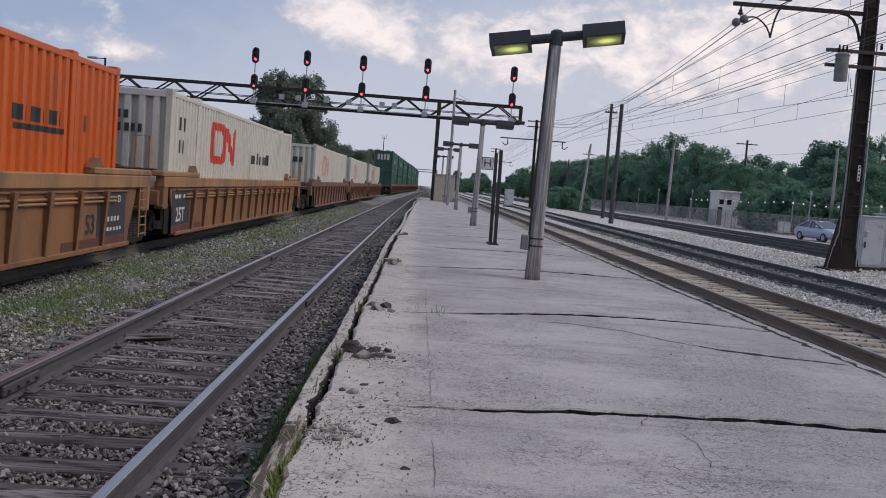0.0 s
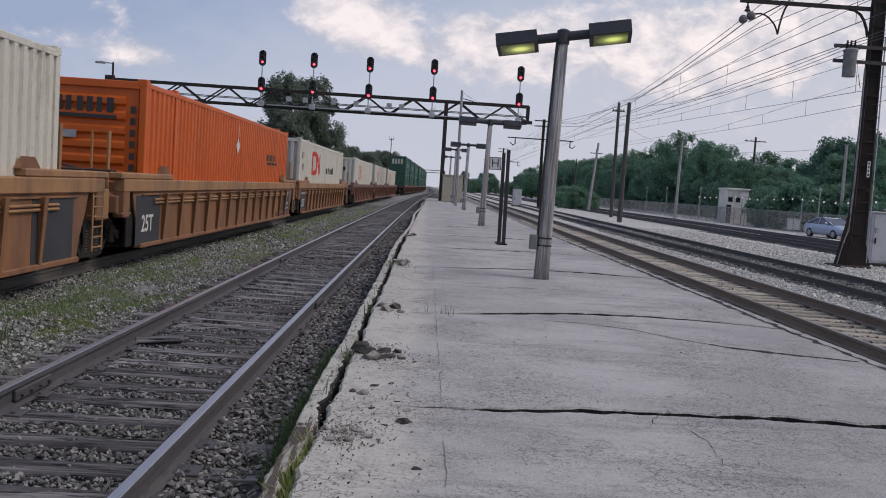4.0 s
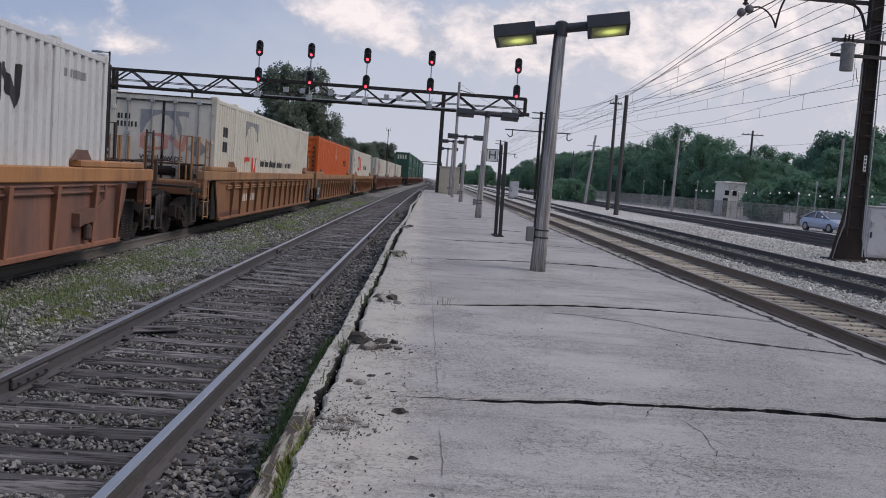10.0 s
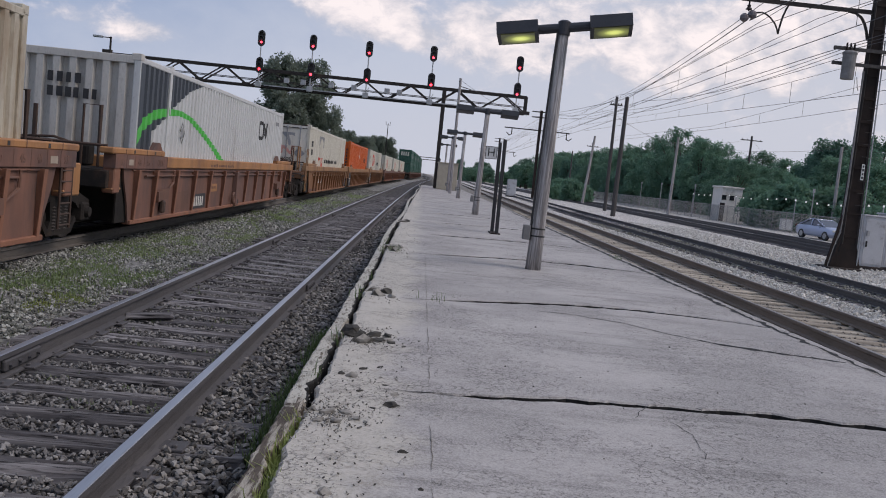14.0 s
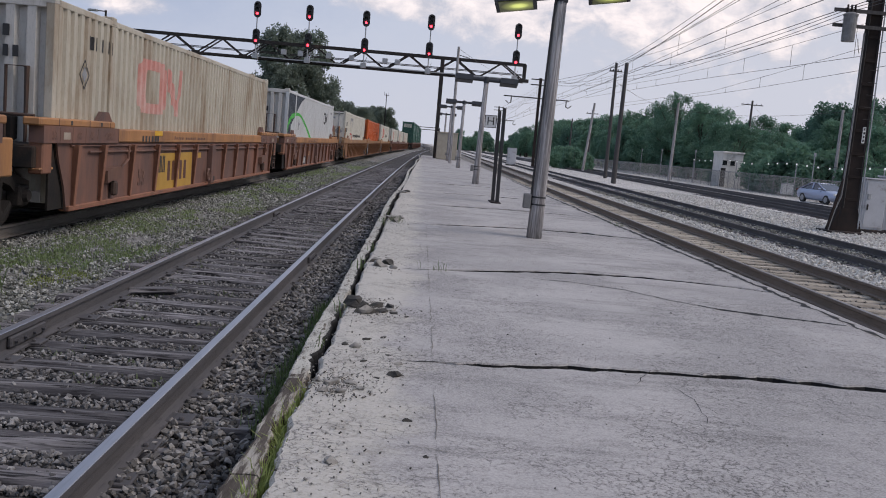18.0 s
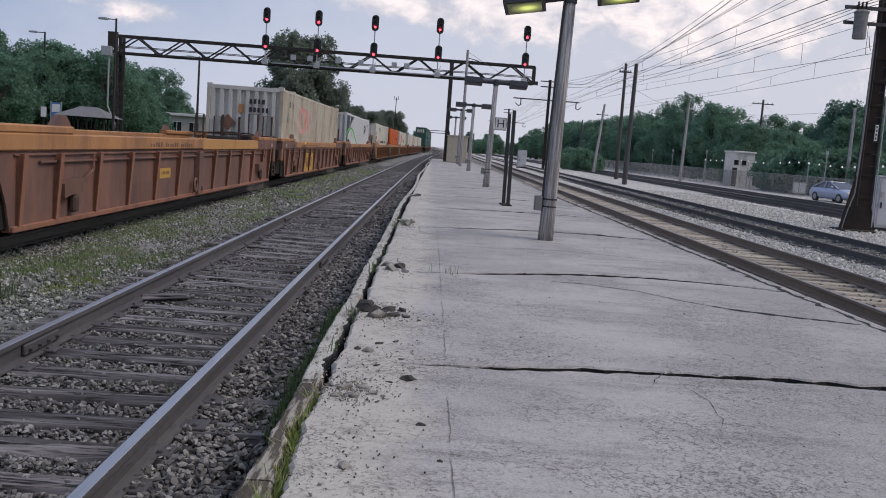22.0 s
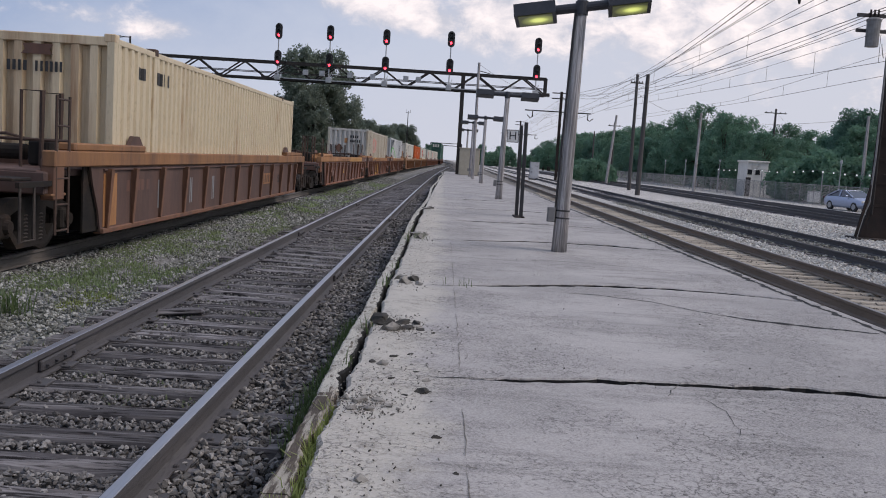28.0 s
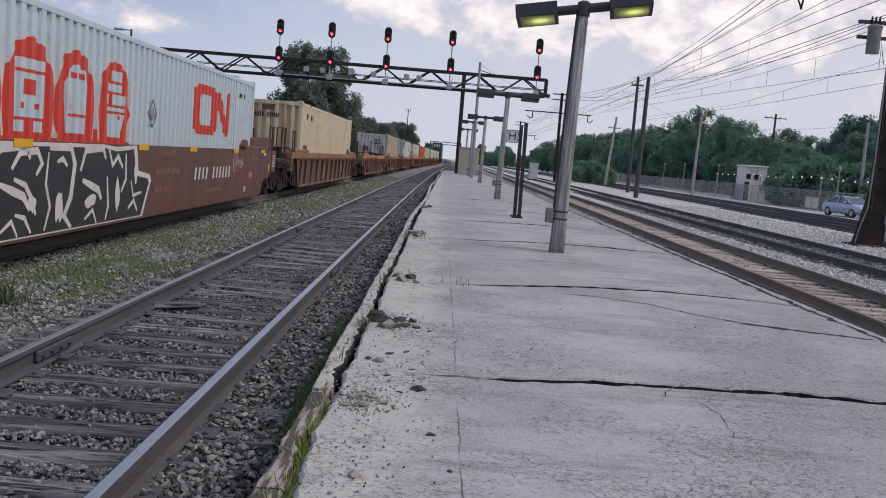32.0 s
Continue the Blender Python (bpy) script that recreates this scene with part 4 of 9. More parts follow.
def signal(x, z_up, z_lo):
    t = thing("signal", "black two-headed railway signal showing red, on a bridge mast", "railway signal", "signals on the bridge", pose(x, GY - 0.2, 0))
    part("mast", tube((0, 0, 8.3), (0, 0, z_up - 0.4), 0.055, 0.055, 8), M_GALV, t)
    part("bracket", join(cbox(0, 0.02, 8.5, 0.55, 0.3, 0.5, 0.02), bar((0, 0, 8.6), (0.3, 0, 9.3), 0.05, 0.05)), M_GALV, t)
    for zc in (z_up, z_lo):
        pts = []
        for i in range(12):
            a = math.pi * i / 11
            pts.append((0.34 * math.cos(a), 0.42 + 0.34 * math.sin(a)))
        for i in range(12):
            a = math.pi + math.pi * i / 11
            pts.append((0.34 * math.cos(a), -0.42 + 0.34 * math.sin(a)))
        head = part("signal_head", prism(pts, -0.06, 0.0, 1), M_BLACK, t, "black oval backing plate", m=pose(0, 0, zc))
        part("lamp_case", cbox(0, 0.16, 0, 0.34, 0.3, 0.95, 0.03), M_BLACK, head)
        for dz, lit in ((0.42, False), (0.0, False), (-0.38, True)):
            arch = [(r * math.cos(a), dz + r * math.sin(a)) for r, steps in ((0.215, range(-12, 193, 17)), (0.17, range(192, -13, -17))) for a in (math.radians(b) for b in steps)]
            part("hood", hood_shell(arch), M_BLACK, head)
            part("lens", tube((0, -0.06, dz), (0, -0.10, dz), 0.115, 0.115, 14), M_RED if lit else M_BLACK, head, "red glowing lens" if lit else "")
    return t


signal_bridge()
for sx, zu, zl in ((-16.6, 12.85, 10.3), (-11.65, 12.95, 10.3), (-6.25, 12.9, 10.32), (-0.05, 13.1, 10.5), (8.33, 13.0, 10.45)):
    signal(sx, zu, zl)


# ---- poles and boxes by the platform end ----
def round_pole(name, label, category, x, y, z0, z1, r0, r1, material, lean=(0, 0)):
    t = thing(name, label, category, m=pose(x, y, z0, lean[1], lean[0], 0))
    part("pole", tube((0, 0, -0.3), (0, 0, z1 - z0), r0, r1, 12), material, t, smooth=False)
    return t


p = round_pole("utility_pole", "thin grey wooden utility pole at the platform end", "pole", 2.25, 70, PLAT, 9.15, 0.13, 0.10, M_POLE, (-0.35, 0))
part("wire_arm", path_tube([(0, 0, 8.3), (0.9, 0, 8.1)], 0.03), M_STEEL_DARK, p)
hut = thing("equipment_cabinet", "beige metal signal equipment cabinet at the platform end", "cabinet", m=pose(2.35, 86.0, PLAT))
M_BEIGE = surface("beige_cabinet_paint", (0.42, 0.38, 0.30), (0.36, 0.325, 0.26), rough=0.6, bump=0.1, stain=(0.25, 0.21, 0.16), stain_amount=0.2)
part("body", cbox(0, 0, 1.25, 1.9, 1.4, 2.5, 0.02), M_BEIGE, hut)
part("roof", cbox(0, 0, 2.54, 2.05, 1.55, 0.08, 0.01), M_BEIGE, hut)
for s in (-0.47, 0.47):
    part("door", cbox(s, -0.71, 1.2, 0.9, 0.03, 2.25, 0.01), M_BEIGE, hut)


# ---- freight train ----
TRAIN_X = -6.5       # middle of its track
WELL_FLOOR = 0.32    # floor of the wells over the rail heads
BOX_L, BOX_W, BOX_H = 16.15, 2.59, 2.87
WELL_L, BOX_OFF = 16.15, 0.0


def train_shift(t):
    """Metres that the train has rolled on, counted from its place at 16 s."""
    u = (t - 16.0) / 16.0
    return 71.77 * u + 0.99 * u * u - 0.58 * u ** 3


def paint(name, c, rust=(0.16, 0.07, 0.035), amount=0.25, rough=0.55, worn=0.85, scale=1.2):
    return surface(name, c, tuple(v * worn for v in c), scale=scale, rough=rough, bump=0.12, grain=30, stain=rust, stain_amount=amount, stain_scale=1.1, streak=(1.2, 1.2, 0.35))


P_TAN = paint("tan_yellow_car_paint", (0.268, 0.122, 0.050), (0.115, 0.06, 0.04), 0.8, 0.7, 0.82)
P_CHORD = paint("ochre_chord_paint", (0.43, 0.205, 0.078), (0.20, 0.10, 0.055), 0.7, 0.65, 0.82)
P_TAN2 = paint("tan_chord_paint", (0.37, 0.195, 0.085), (0.14, 0.08, 0.05), 0.7, 0.65, 0.8)
P_TANBROWN = paint("red_brown_dusty_paint", (0.232, 0.112, 0.078), (0.090, 0.058, 0.052), 1.0, 0.75, 0.72)
P_RIB = paint("rust_red_rib_paint", (0.285, 0.126, 0.074), (0.12, 0.062, 0.045), 0.7, 0.75, 0.8)
P_BROWN = paint("dark_brown_car_paint", (0.185, 0.092, 0.062), (0.075, 0.045, 0.038), 0.9, 0.7, 0.75)
P_MAROON = paint("maroon_brown_car_paint", (0.125, 0.052, 0.036), (0.085, 0.045, 0.035), 0.35, 0.55, 0.85)
P_MAROON_FLANK = paint("worn_maroon_flank_paint", (0.14, 0.058, 0.038), (0.075, 0.05, 0.046), 0.7, 0.55, 0.8)
# grime of the trucks; also paints the dark gap at car joints
P_TRUCK = surface("truck_grime_gap_shade", (0.014, 0.013, 0.0125), (0.030, 0.025, 0.022), scale=3, rough=0.9, bump=0.4, stain=(0.07, 0.043, 0.028), stain_amount=0.25, spec=0.25)
P_RUSTED = surface("rusted_end_gear", (0.05, 0.032, 0.025), (0.085, 0.05, 0.036), scale=5, rough=0.85, bump=0.3, stain=(0.035, 0.026, 0.022), stain_amount=0.5, stain_scale=2.5)
P_ORANGEBROWN = paint("orange_brown_car_paint", (0.235, 0.112, 0.062), (0.085, 0.05, 0.04), 0.9, 0.7, 0.75)
P_OCHREBROWN = paint("ochre_brown_chord_paint", (0.32, 0.155, 0.065), (0.13, 0.07, 0.045), 0.8, 0.7, 0.8)
P_DARKFLANK = paint("dark_brown_flank_paint", (0.135, 0.078, 0.062), (0.07, 0.045, 0.04), 0.8, 0.75, 0.75)
P_WHEEL = surface("worn_wheel_steel", (0.06, 0.05, 0.045), (0.10, 0.085, 0.075), scale=5, rough=0.6, bump=0.2, metal=0.5)
P_BLACKPANEL = surface("black_stencil_panel", (0.03, 0.032, 0.036), (0.045, 0.045, 0.05), rough=0.7, bump=0.1)
P_YELLOW = surface("yellow_reflector", (0.75, 0.42, 0.02), (0.65, 0.36, 0.02), rough=0.4, bump=0.05)
P_LETTER = surface("stencil_white", (0.62, 0.60, 0.56), (0.5, 0.48, 0.45), rough=0.7, bump=0.05)
P_INK = surface("stencil_black", (0.02, 0.02, 0.022), (0.035, 0.035, 0.036), rough=0.6, bump=0.05)
P_LOGO = surface("logo_red", (0.62, 0.050, 0.028), (0.56, 0.055, 0.035), rough=0.5, bump=0.05)
P_LOGO_OLD = surface("faded_logo_red", (0.58, 0.24, 0.20), (0.60, 0.34, 0.29), rough=0.6, bump=0.05, stain=(0.6, 0.45, 0.4), stain_amount=0.4)
P_GREEN = surface("bright_green_stripe", (0.06, 0.50, 0.07), (0.07, 0.44, 0.08), rough=0.5, bump=0.05)
P_SLATE = surface("slate_blue_paint", (0.038, 0.050, 0.065), (0.05, 0.062, 0.078), rough=0.5, bump=0.05)
P_GREY = surface("stencil_grey", (0.22, 0.23, 0.24), (0.28, 0.29, 0.3), rough=0.7, bump=0.05)
C_ORANGE = paint("orange_box_paint", (0.58, 0.102, 0.005), (0.30, 0.085, 0.02), 0.12, 0.45, 0.88)
C_WHITE = paint("off_white_box_paint", (0.60, 0.58, 0.50), (0.36, 0.30, 0.22), 0.22, 0.5, 0.92)
C_DINGY = paint("dingy_cream_box_paint", (0.49, 0.455, 0.37), (0.27, 0.20, 0.13), 0.65, 0.55, 0.88)
C_CREAM = paint("cream_box_paint", (0.62, 0.53, 0.37), (0.40, 0.28, 0.17), 0.2, 0.5, 0.92)
C_PALE = paint("pale_grey_blue_box_paint", (0.49, 0.575, 0.62), (0.40, 0.42, 0.42), 0.12, 0.45, 0.95)
C_GREYWHITE = paint("grey_white_box_paint", (0.56, 0.58, 0.58), (0.38, 0.37, 0.35), 0.15, 0.5, 0.93)
# how light falls on the rear walls is put into this grey
C_ENDGREY = paint("end_shade_grey_box_paint", (0.54, 0.525, 0.49), (0.30, 0.26, 0.21), 0.3, 0.6, 0.9)
P_FADED = surface("faded_grey_paint", (0.25, 0.26, 0.275), (0.33, 0.34, 0.35), scale=4, rough=0.7, bump=0.05)
C_DOORS = paint("dusty_white_door_paint", (0.68, 0.65, 0.57), (0.33, 0.28, 0.22), 0.35, 0.6, 0.88)
# cream brighter than the flank's, making up for shade on the end wall
C_ENDCREAM = surface("rust_streaked_brightened_cream", (0.70, 0.59, 0.41), (0.60, 0.48, 0.32), scale=1.5, rough=0.6, bump=0.15, grain=30, stain=(0.27, 0.13, 0.055), stain_amount=0.8, stain_scale=0.8, streak=(2.6, 2.6, 0.18))
C_GREENBOX = paint("dark_green_box_paint", (0.028, 0.105, 0.075), (0.03, 0.06, 0.05), 0.15, 0.5, 0.85)

WAVE = 0.277


def wave_breaks(u0, u1):
    """Corners of the corrugated sheet along u and their depth."""
    out = []
    n = max(1, round((u1 - u0) / WAVE))
    w = (u1 - u0) / n
    for i in range(n):
        a = u0 + i * w
        out += [(a, 0.044), (a + 0.08 * w, 0.0), (a + 0.49 * w, 0.0), (a + 0.57 * w, 0.044)]
    out.append((u1, 0.044))
    return out


SIDE_U = [(-BOX_L / 2 + 0.12, -6.165), (-6.025, 6.025), (6.165, BOX_L / 2 - 0.12)]
SIDE_BREAKS = [wave_breaks(a, b) for a, b in SIDE_U]


def side_depth(u):
    for br in SIDE_BREAKS:
        if br[0][0] <= u <= br[-1][0]:
            return float(np.interp(u, [b[0] for b in br], [b[1] for b in br]))
    return -0.002


def sheet(breaks, x_of, z0, z1):
    v, f = [], []
    for u, d in breaks:
        v += [(x_of(d), u, z0), (x_of(d), u, z1)]
    for i in range(len(breaks) - 1):
        f.append((2 * i, 2 * i + 2, 2 * i + 3, 2 * i + 1))
    return v, f


def crossings(polys, u):
    out = []
    for poly in polys:
        for (ua, va), (ub, vb) in zip(poly, poly[1:] + poly[:1]):
            if (ua <= u) != (ub <= u):
                out.append(va + (vb - va) * (u - ua) / (ub - ua))
    return sorted(out)


def decal_geo(polys, place, breaks):
    """Flat painted shapes (even-odd polygons in u, v) laid on a surface: place(u, v) gives the point."""
    us = {round(u, 4) for p in polys for u, _ in p}
    lo, hi = min(us), max(us)
    us |= {round(b, 4) for b in breaks if lo < b < hi}
    us = sorted(us)
    fine = []
    for a, b in zip(us, us[1:]):
        k = max(1, int((b - a) / 0.12))
        fine += [a + (b - a) * i / k for i in range(k)]
    us = fine + [us[-1]]
    v, f, seen = [], [], {}

    def corner(u, w):
        key = (round(u, 3), round(w, 2))
        if key not in seen:
            seen[key] = len(v)
            v.append(place(u, w))
        return seen[key]

    for a, b in zip(us, us[1:]):
        if b - a < 1e-4:
            continue
        e = (b - a) * 0.01
        ca, cb = crossings(polys, a + e), crossings(polys, b - e)
        if len(ca) != len(cb):
            cb = ca = crossings(polys, (a + b) / 2)
        for i in range(0, len(ca) - 1, 2):
            q = [corner(a, ca[i]), corner(b, cb[i]), corner(b, cb[i + 1]), corner(a, ca[i + 1])]
            q = [k for i, k in enumerate(q) if k not in q[:i]]
            if len(q) >= 3:
                f.append(tuple(q))
    return v, f


ALL_BREAKS = [b[0] for br in SIDE_BREAKS for b in br]


def box_size(length, offset):
    """Length of the next containers, and how far they sit from the middle of their wells."""
    global BOX_L, BOX_OFF, SIDE_BREAKS, ALL_BREAKS
    BOX_L, BOX_OFF = length, offset
    SIDE_BREAKS = [wave_breaks(a, b) for a, b in ((-length / 2 + 0.12, -6.165), (-6.025, 6.025), (6.165, length / 2 - 0.12))]
    ALL_BREAKS = [b[0] for br in SIDE_BREAKS for b in br]


def side_decal(name, polys, material, parent, label="", lift=0.005):
    """Paint on the corrugated flank; writing bars become one part each."""
    polys = [[(u - BOX_OFF, v) for u, v in p] for p in polys]
    groups = [[p] for p in polys] if name in ("wording", "code", "wordmark", "figure_detail") or "outlined" in label else [polys]
    for g in groups:
        part(name, decal_geo(g, lambda u, v: (BOX_W / 2 - side_depth(u) + lift, u, v), ALL_BREAKS), material, parent, label)


def rect(u0, u1, v0, v1):
    return [(u0, v0), (u1, v0), (u1, v1), (u0, v1)]


def blob(cu, cv, ru, rv, n=22, power=2.0, wob=0.0, seed=0):
    """A rounded outline between an ellipse and a rectangle."""
    out = []
    for i in range(n):
        a = 2 * math.pi * (i + 0.5) / n
        c, s = math.cos(a), math.sin(a)
        k = (abs(c) ** power + abs(s) ** power) ** (-1 / power)
        k *= 1 + wob * noise.noise(Vector((c * 2 + seed, s * 2, seed * 3.1)))
        out.append((cu + ru * k * c, cv + rv * k * s))
    return out


def logo_shapes(u0, u1, v0, v1):
    """A plain two-part emblem: a hollow rounded block and a zigzag band beside it."""
    w, h = u1 - u0, v1 - v0
    block = blob(u0 + 0.30 * w, (v0 + v1) / 2, 0.30 * w, h / 2, 24, 7)
    hole = blob(u0 + 0.295 * w, (v0 + v1) / 2, 0.165 * w, h * 0.31, 24, 7)
    band = [(u0 + a * w, v0 + c * h) for a, c in ((0.606, 0.93), (0.68, 0.93), (0.72, 0.86), (0.878, 0.33), (0.925, 0.97), (1.0, 0.97), (0.955, 0.08), (0.935, 0.0), (0.865, 0.0), (0.84, 0.06), (0.606, 0.66))]
    return [block, hole, band]


def line_bars(u0, u1, v0, v1, n, seed):
    """Plain bars in place of writing that cannot be read."""
    random.seed(seed)
    out, w = [], (u1 - u0) / n
    for i in range(n):
        a = u0 + i * w + w * random.uniform(0.0, 0.12)
        if n > 12 and i % 7 == 5:
            continue
        tall = 1.0 if n <= 12 else random.choice((0.68, 0.68, 0.72, 1.0))
        out.append(rect(a, a + w * random.uniform(0.5, 0.72), v0, v0 + (v1 - v0) * tall))
    return out


def word_strokes(u0, u1, v0, v1, words, seed):
    """Unreadable lower-case wording: short upright bars, word by word."""
    r = random.Random(seed)
    out, w = [], (u1 - u0) / (sum(words) + 0.8 * (len(words) - 1))
    u, h = u0, v1 - v0
    for n in words:
        for _ in range(n):
            out.append(rect(u + 0.05 * w, u + 0.82 * w, v0, v0 + h * r.choice((1.0, 0.76, 0.76, 0.76))))
            u += w
        u += 0.8 * w
    return out


def diamond(u, v, r, h):
    return [(u - r, v), (u, v - h), (u + r, v), (u, v + h)]


def diamond_ring(u, v, r, h, w=0.3):
    """The outline of a diamond, as four bars."""
    a, b = diamond(u, v, r, h), diamond(u, v, r * (1 - w), h * (1 - w))
    return [[a[i], a[(i + 1) % 4], b[(i + 1) % 4], b[i]] for i in range(4)]


def placard(parent, u, v, r, h):
    """A flat diamond placard holder, outlined."""
    for p in diamond_ring(u - BOX_OFF, v, r, h, 0.16):
        part("placard_bar", decal_geo([p], lambda a, c: (BOX_W / 2 + 0.006, a, c), []), P_INK, parent, "thin dark bar of a diamond placard")
    part("placard_plate", decal_geo([diamond(u - BOX_OFF, v, r * 0.52, h * 0.52)], lambda a, c: (BOX_W / 2 + 0.006, a, c), []), P_GREY, parent, "grey diamond plate")


def end_corrugated(mat, t):
    """Ribbed end wall that faces backwards."""
    br = wave_breaks(-BOX_W / 2 + 0.12, BOX_W / 2 - 0.12)
    v, f = [], []
    for u, d in br:
        v += [(u, -BOX_L / 2 + d * 2.3 + 0.01, 0.15), (u, -BOX_L / 2 + d * 2.3 + 0.01, BOX_H - 0.12)]
    for i in range(len(br) - 1):
        f.append((2 * i, 2 * i + 2, 2 * i + 3, 2 * i + 1))
    part("end_wall", (v, f), mat, t)


def end_ribbed(mat, t):
    part("end_wall", box(0, -BOX_L / 2 + 0.06, BOX_H / 2, BOX_W - 0.3, 0.03, BOX_H - 0.25), mat, t)
    for k in range(9):
        part("end_rib", prism([(-BOX_L / 2 + 0.05, 0.24 + k * 0.27), (-BOX_L / 2 + 0.005, 0.29 + k * 0.27), (-BOX_L / 2 + 0.005, 0.39 + k * 0.27), (-BOX_L / 2 + 0.05, 0.44 + k * 0.27)], -1.12, 0.92, 0), mat, t)


def end_doors(mat, t):
    y = -BOX_L / 2
    for s in (-1, 1):
        d = part("door", cbox(s * 0.59, y + 0.05, BOX_H / 2, 1.15, 0.05, BOX_H - 0.32, 0.012), mat, t)
        for k in (0.28, 0.86):
            part("lock_rod", tube((s * k, y - 0.005, 0.1), (s * k, y - 0.005, BOX_H - 0.08), 0.02, 0.02, 8), P_GREY, d)
            part("rod_handle", bar((s * k, y - 0.03, 1.15), (s * (k + 0.32), y - 0.03, 1.12), 0.03, 0.05), M_GALV, d)
            for z in (0.14, 0.95, 1.9, BOX_H - 0.14):
                part("rod_keeper", cbox(s * k, y - 0.005, z, 0.11, 0.05, 0.10, 0.01), M_STEEL_DARK if z < 1 else M_GALV, d)
        for z in (0.35, 1.05, 1.8, 2.5):
            part("hinge", cbox(s * 1.19, y + 0.0, z, 0.10, 0.05, 0.10, 0.01), mat, d)
        part("gasket", box(s * 0.02, y + 0.03, BOX_H / 2, 0.018, 0.05, BOX_H - 0.32), M_BLACK, d)


def container(label, colour, y16, end="corrugated", end_colour=None, top_colour=None, posts=True, base=WELL_FLOOR):
    """A 53-foot container; its origin is the middle of its floor."""
    t = thing("shipping_container", label, "container", "containers on the train", pose(TRAIN_X, y16 + BOX_OFF, base))
    end_colour = end_colour or colour
    L, W, H = BOX_L, BOX_W, BOX_H
    part("roof", box(0, 0, H - 0.03, W - 0.06, L - 0.1, 0.03), colour, t)
    part("floor", box(0, 0, 0.07, W - 0.08, L - 0.1, 0.1), P_TRUCK, t)
    for s in (1, -1):
        geos = [sheet(br, lambda d, s=s: s * (W / 2 - d), 0.14, H - 0.10) for br in SIDE_BREAKS]
        part("side_wall", join(*geos), colour, t)
        part("top_rail", cbox(s * (W / 2 - 0.03), 0, H - 0.06, 0.07, L - 0.2, 0.10, 0.012), top_colour or colour, t)
        part("bottom_rail", cbox(s * (W / 2 - 0.03), 0, 0.08, 0.07, L - 0.2, 0.15, 0.012), colour, t)
        for e in (1, -1):
            part("corner_post", cbox(s * (W / 2 - 0.065), e * (L / 2 - 0.065), H / 2, 0.13, 0.13, H - 0.02, 0.012), colour if e > 0 or end != "ribbed" else end_colour, t)
            if posts:
                part("lift_post", cbox(s * (W / 2 - 0.05), e * 6.095, H / 2, 0.10, 0.15, H - 0.04, 0.01), colour, t)
                part("lift_casting", cbox(s * (W / 2 - 0.085), e * 6.095, H - 0.02, 0.19, 0.2, 0.13, 0.015), P_RUSTED if colour is C_CREAM else colour, t)
            part("corner_casting", cbox(s * (W / 2 - 0.085), e * (L / 2 - 0.085), H - 0.02, 0.18, 0.18, 0.13, 0.012), end_colour if e < 0 else colour, t)
    part("end_header", cbox(0, -L / 2 + 0.05, H - 0.07, W - 0.26, 0.10, 0.14, 0.01), end_colour, t)
    if end == "doors":
        part("header_seal", box(0, -L / 2 - 0.004, H - 0.145, W - 0.28, 0.02, 0.03), M_BLACK, t)
        part("header_drip", box(0, -L / 2 - 0.004, H - 0.012, W - 0.28, 0.02, 0.03), P_RUSTED, t)
    part("end_sill", cbox(0, -L / 2 + 0.05, 0.09, W - 0.26, 0.10, 0.16, 0.01), end_colour, t)
    part("front_wall", box(0, L / 2 - 0.05, H / 2, W - 0.24, 0.04, H - 0.1), colour, t)
    {"corrugated": end_corrugated, "ribbed": end_ribbed, "doors": end_doors}[end](end_colour, t)
    return t


def end_bars(t, u0, u1, v0, v1, n, mat=None, seed=1, y=None):
    for p in line_bars(u0, u1, v0, v1, n, seed):
        part("stencil_bar", decal_geo([p], lambda u, v: (u, (y or -BOX_L / 2) - 0.006, v), []), mat or P_INK, t)


# --- well cars ---
RIB_WIDE = [-8.35] + [1.45 * k for k in range(-5, 6)] + [8.35]
RIB_U = [-8.3 + 16.6 * i / 15 for i in range(16)]
MESHES = {}


def shared(key, geo, mat):
    if key not in MESHES:
        MESHES[key] = mesh_of(key[0], geo(), mat)
    return MESHES[key]


def wheelset_mesh():
    prof = [(0.60, 0.0), (0.62, 0.11), (0.66, 0.12), (0.69, 0.36), (0.665, 0.40), (0.665, 0.455), (0.775, 0.46), (0.795, 0.455), (0.80, 0.40), (0.78, 0.36), (0.76, 0.12), (0.83, 0.11), (0.95, 0.085), (1.02, 0.085), (1.02, 0.0)]
    n = 28
    geos = []
    for s in (-1, 1):
        v, f = [], []
        for x, r in prof:
            for i in range(n):
                a = 2 * math.pi * i / n
                v.append((s * x, r * math.cos(a), r * math.sin(a)))
        for k in range(len(prof) - 1):
            f += [(k * n + i, k * n + (i + 1) % n, (k + 1) * n + (i + 1) % n, (k + 1) * n + i) for i in range(n)]
        geos.append((v, f))
    geos.append(tube((-0.62, 0, 0), (0.62, 0, 0), 0.09, 0.09, 14))
    return join(*geos)


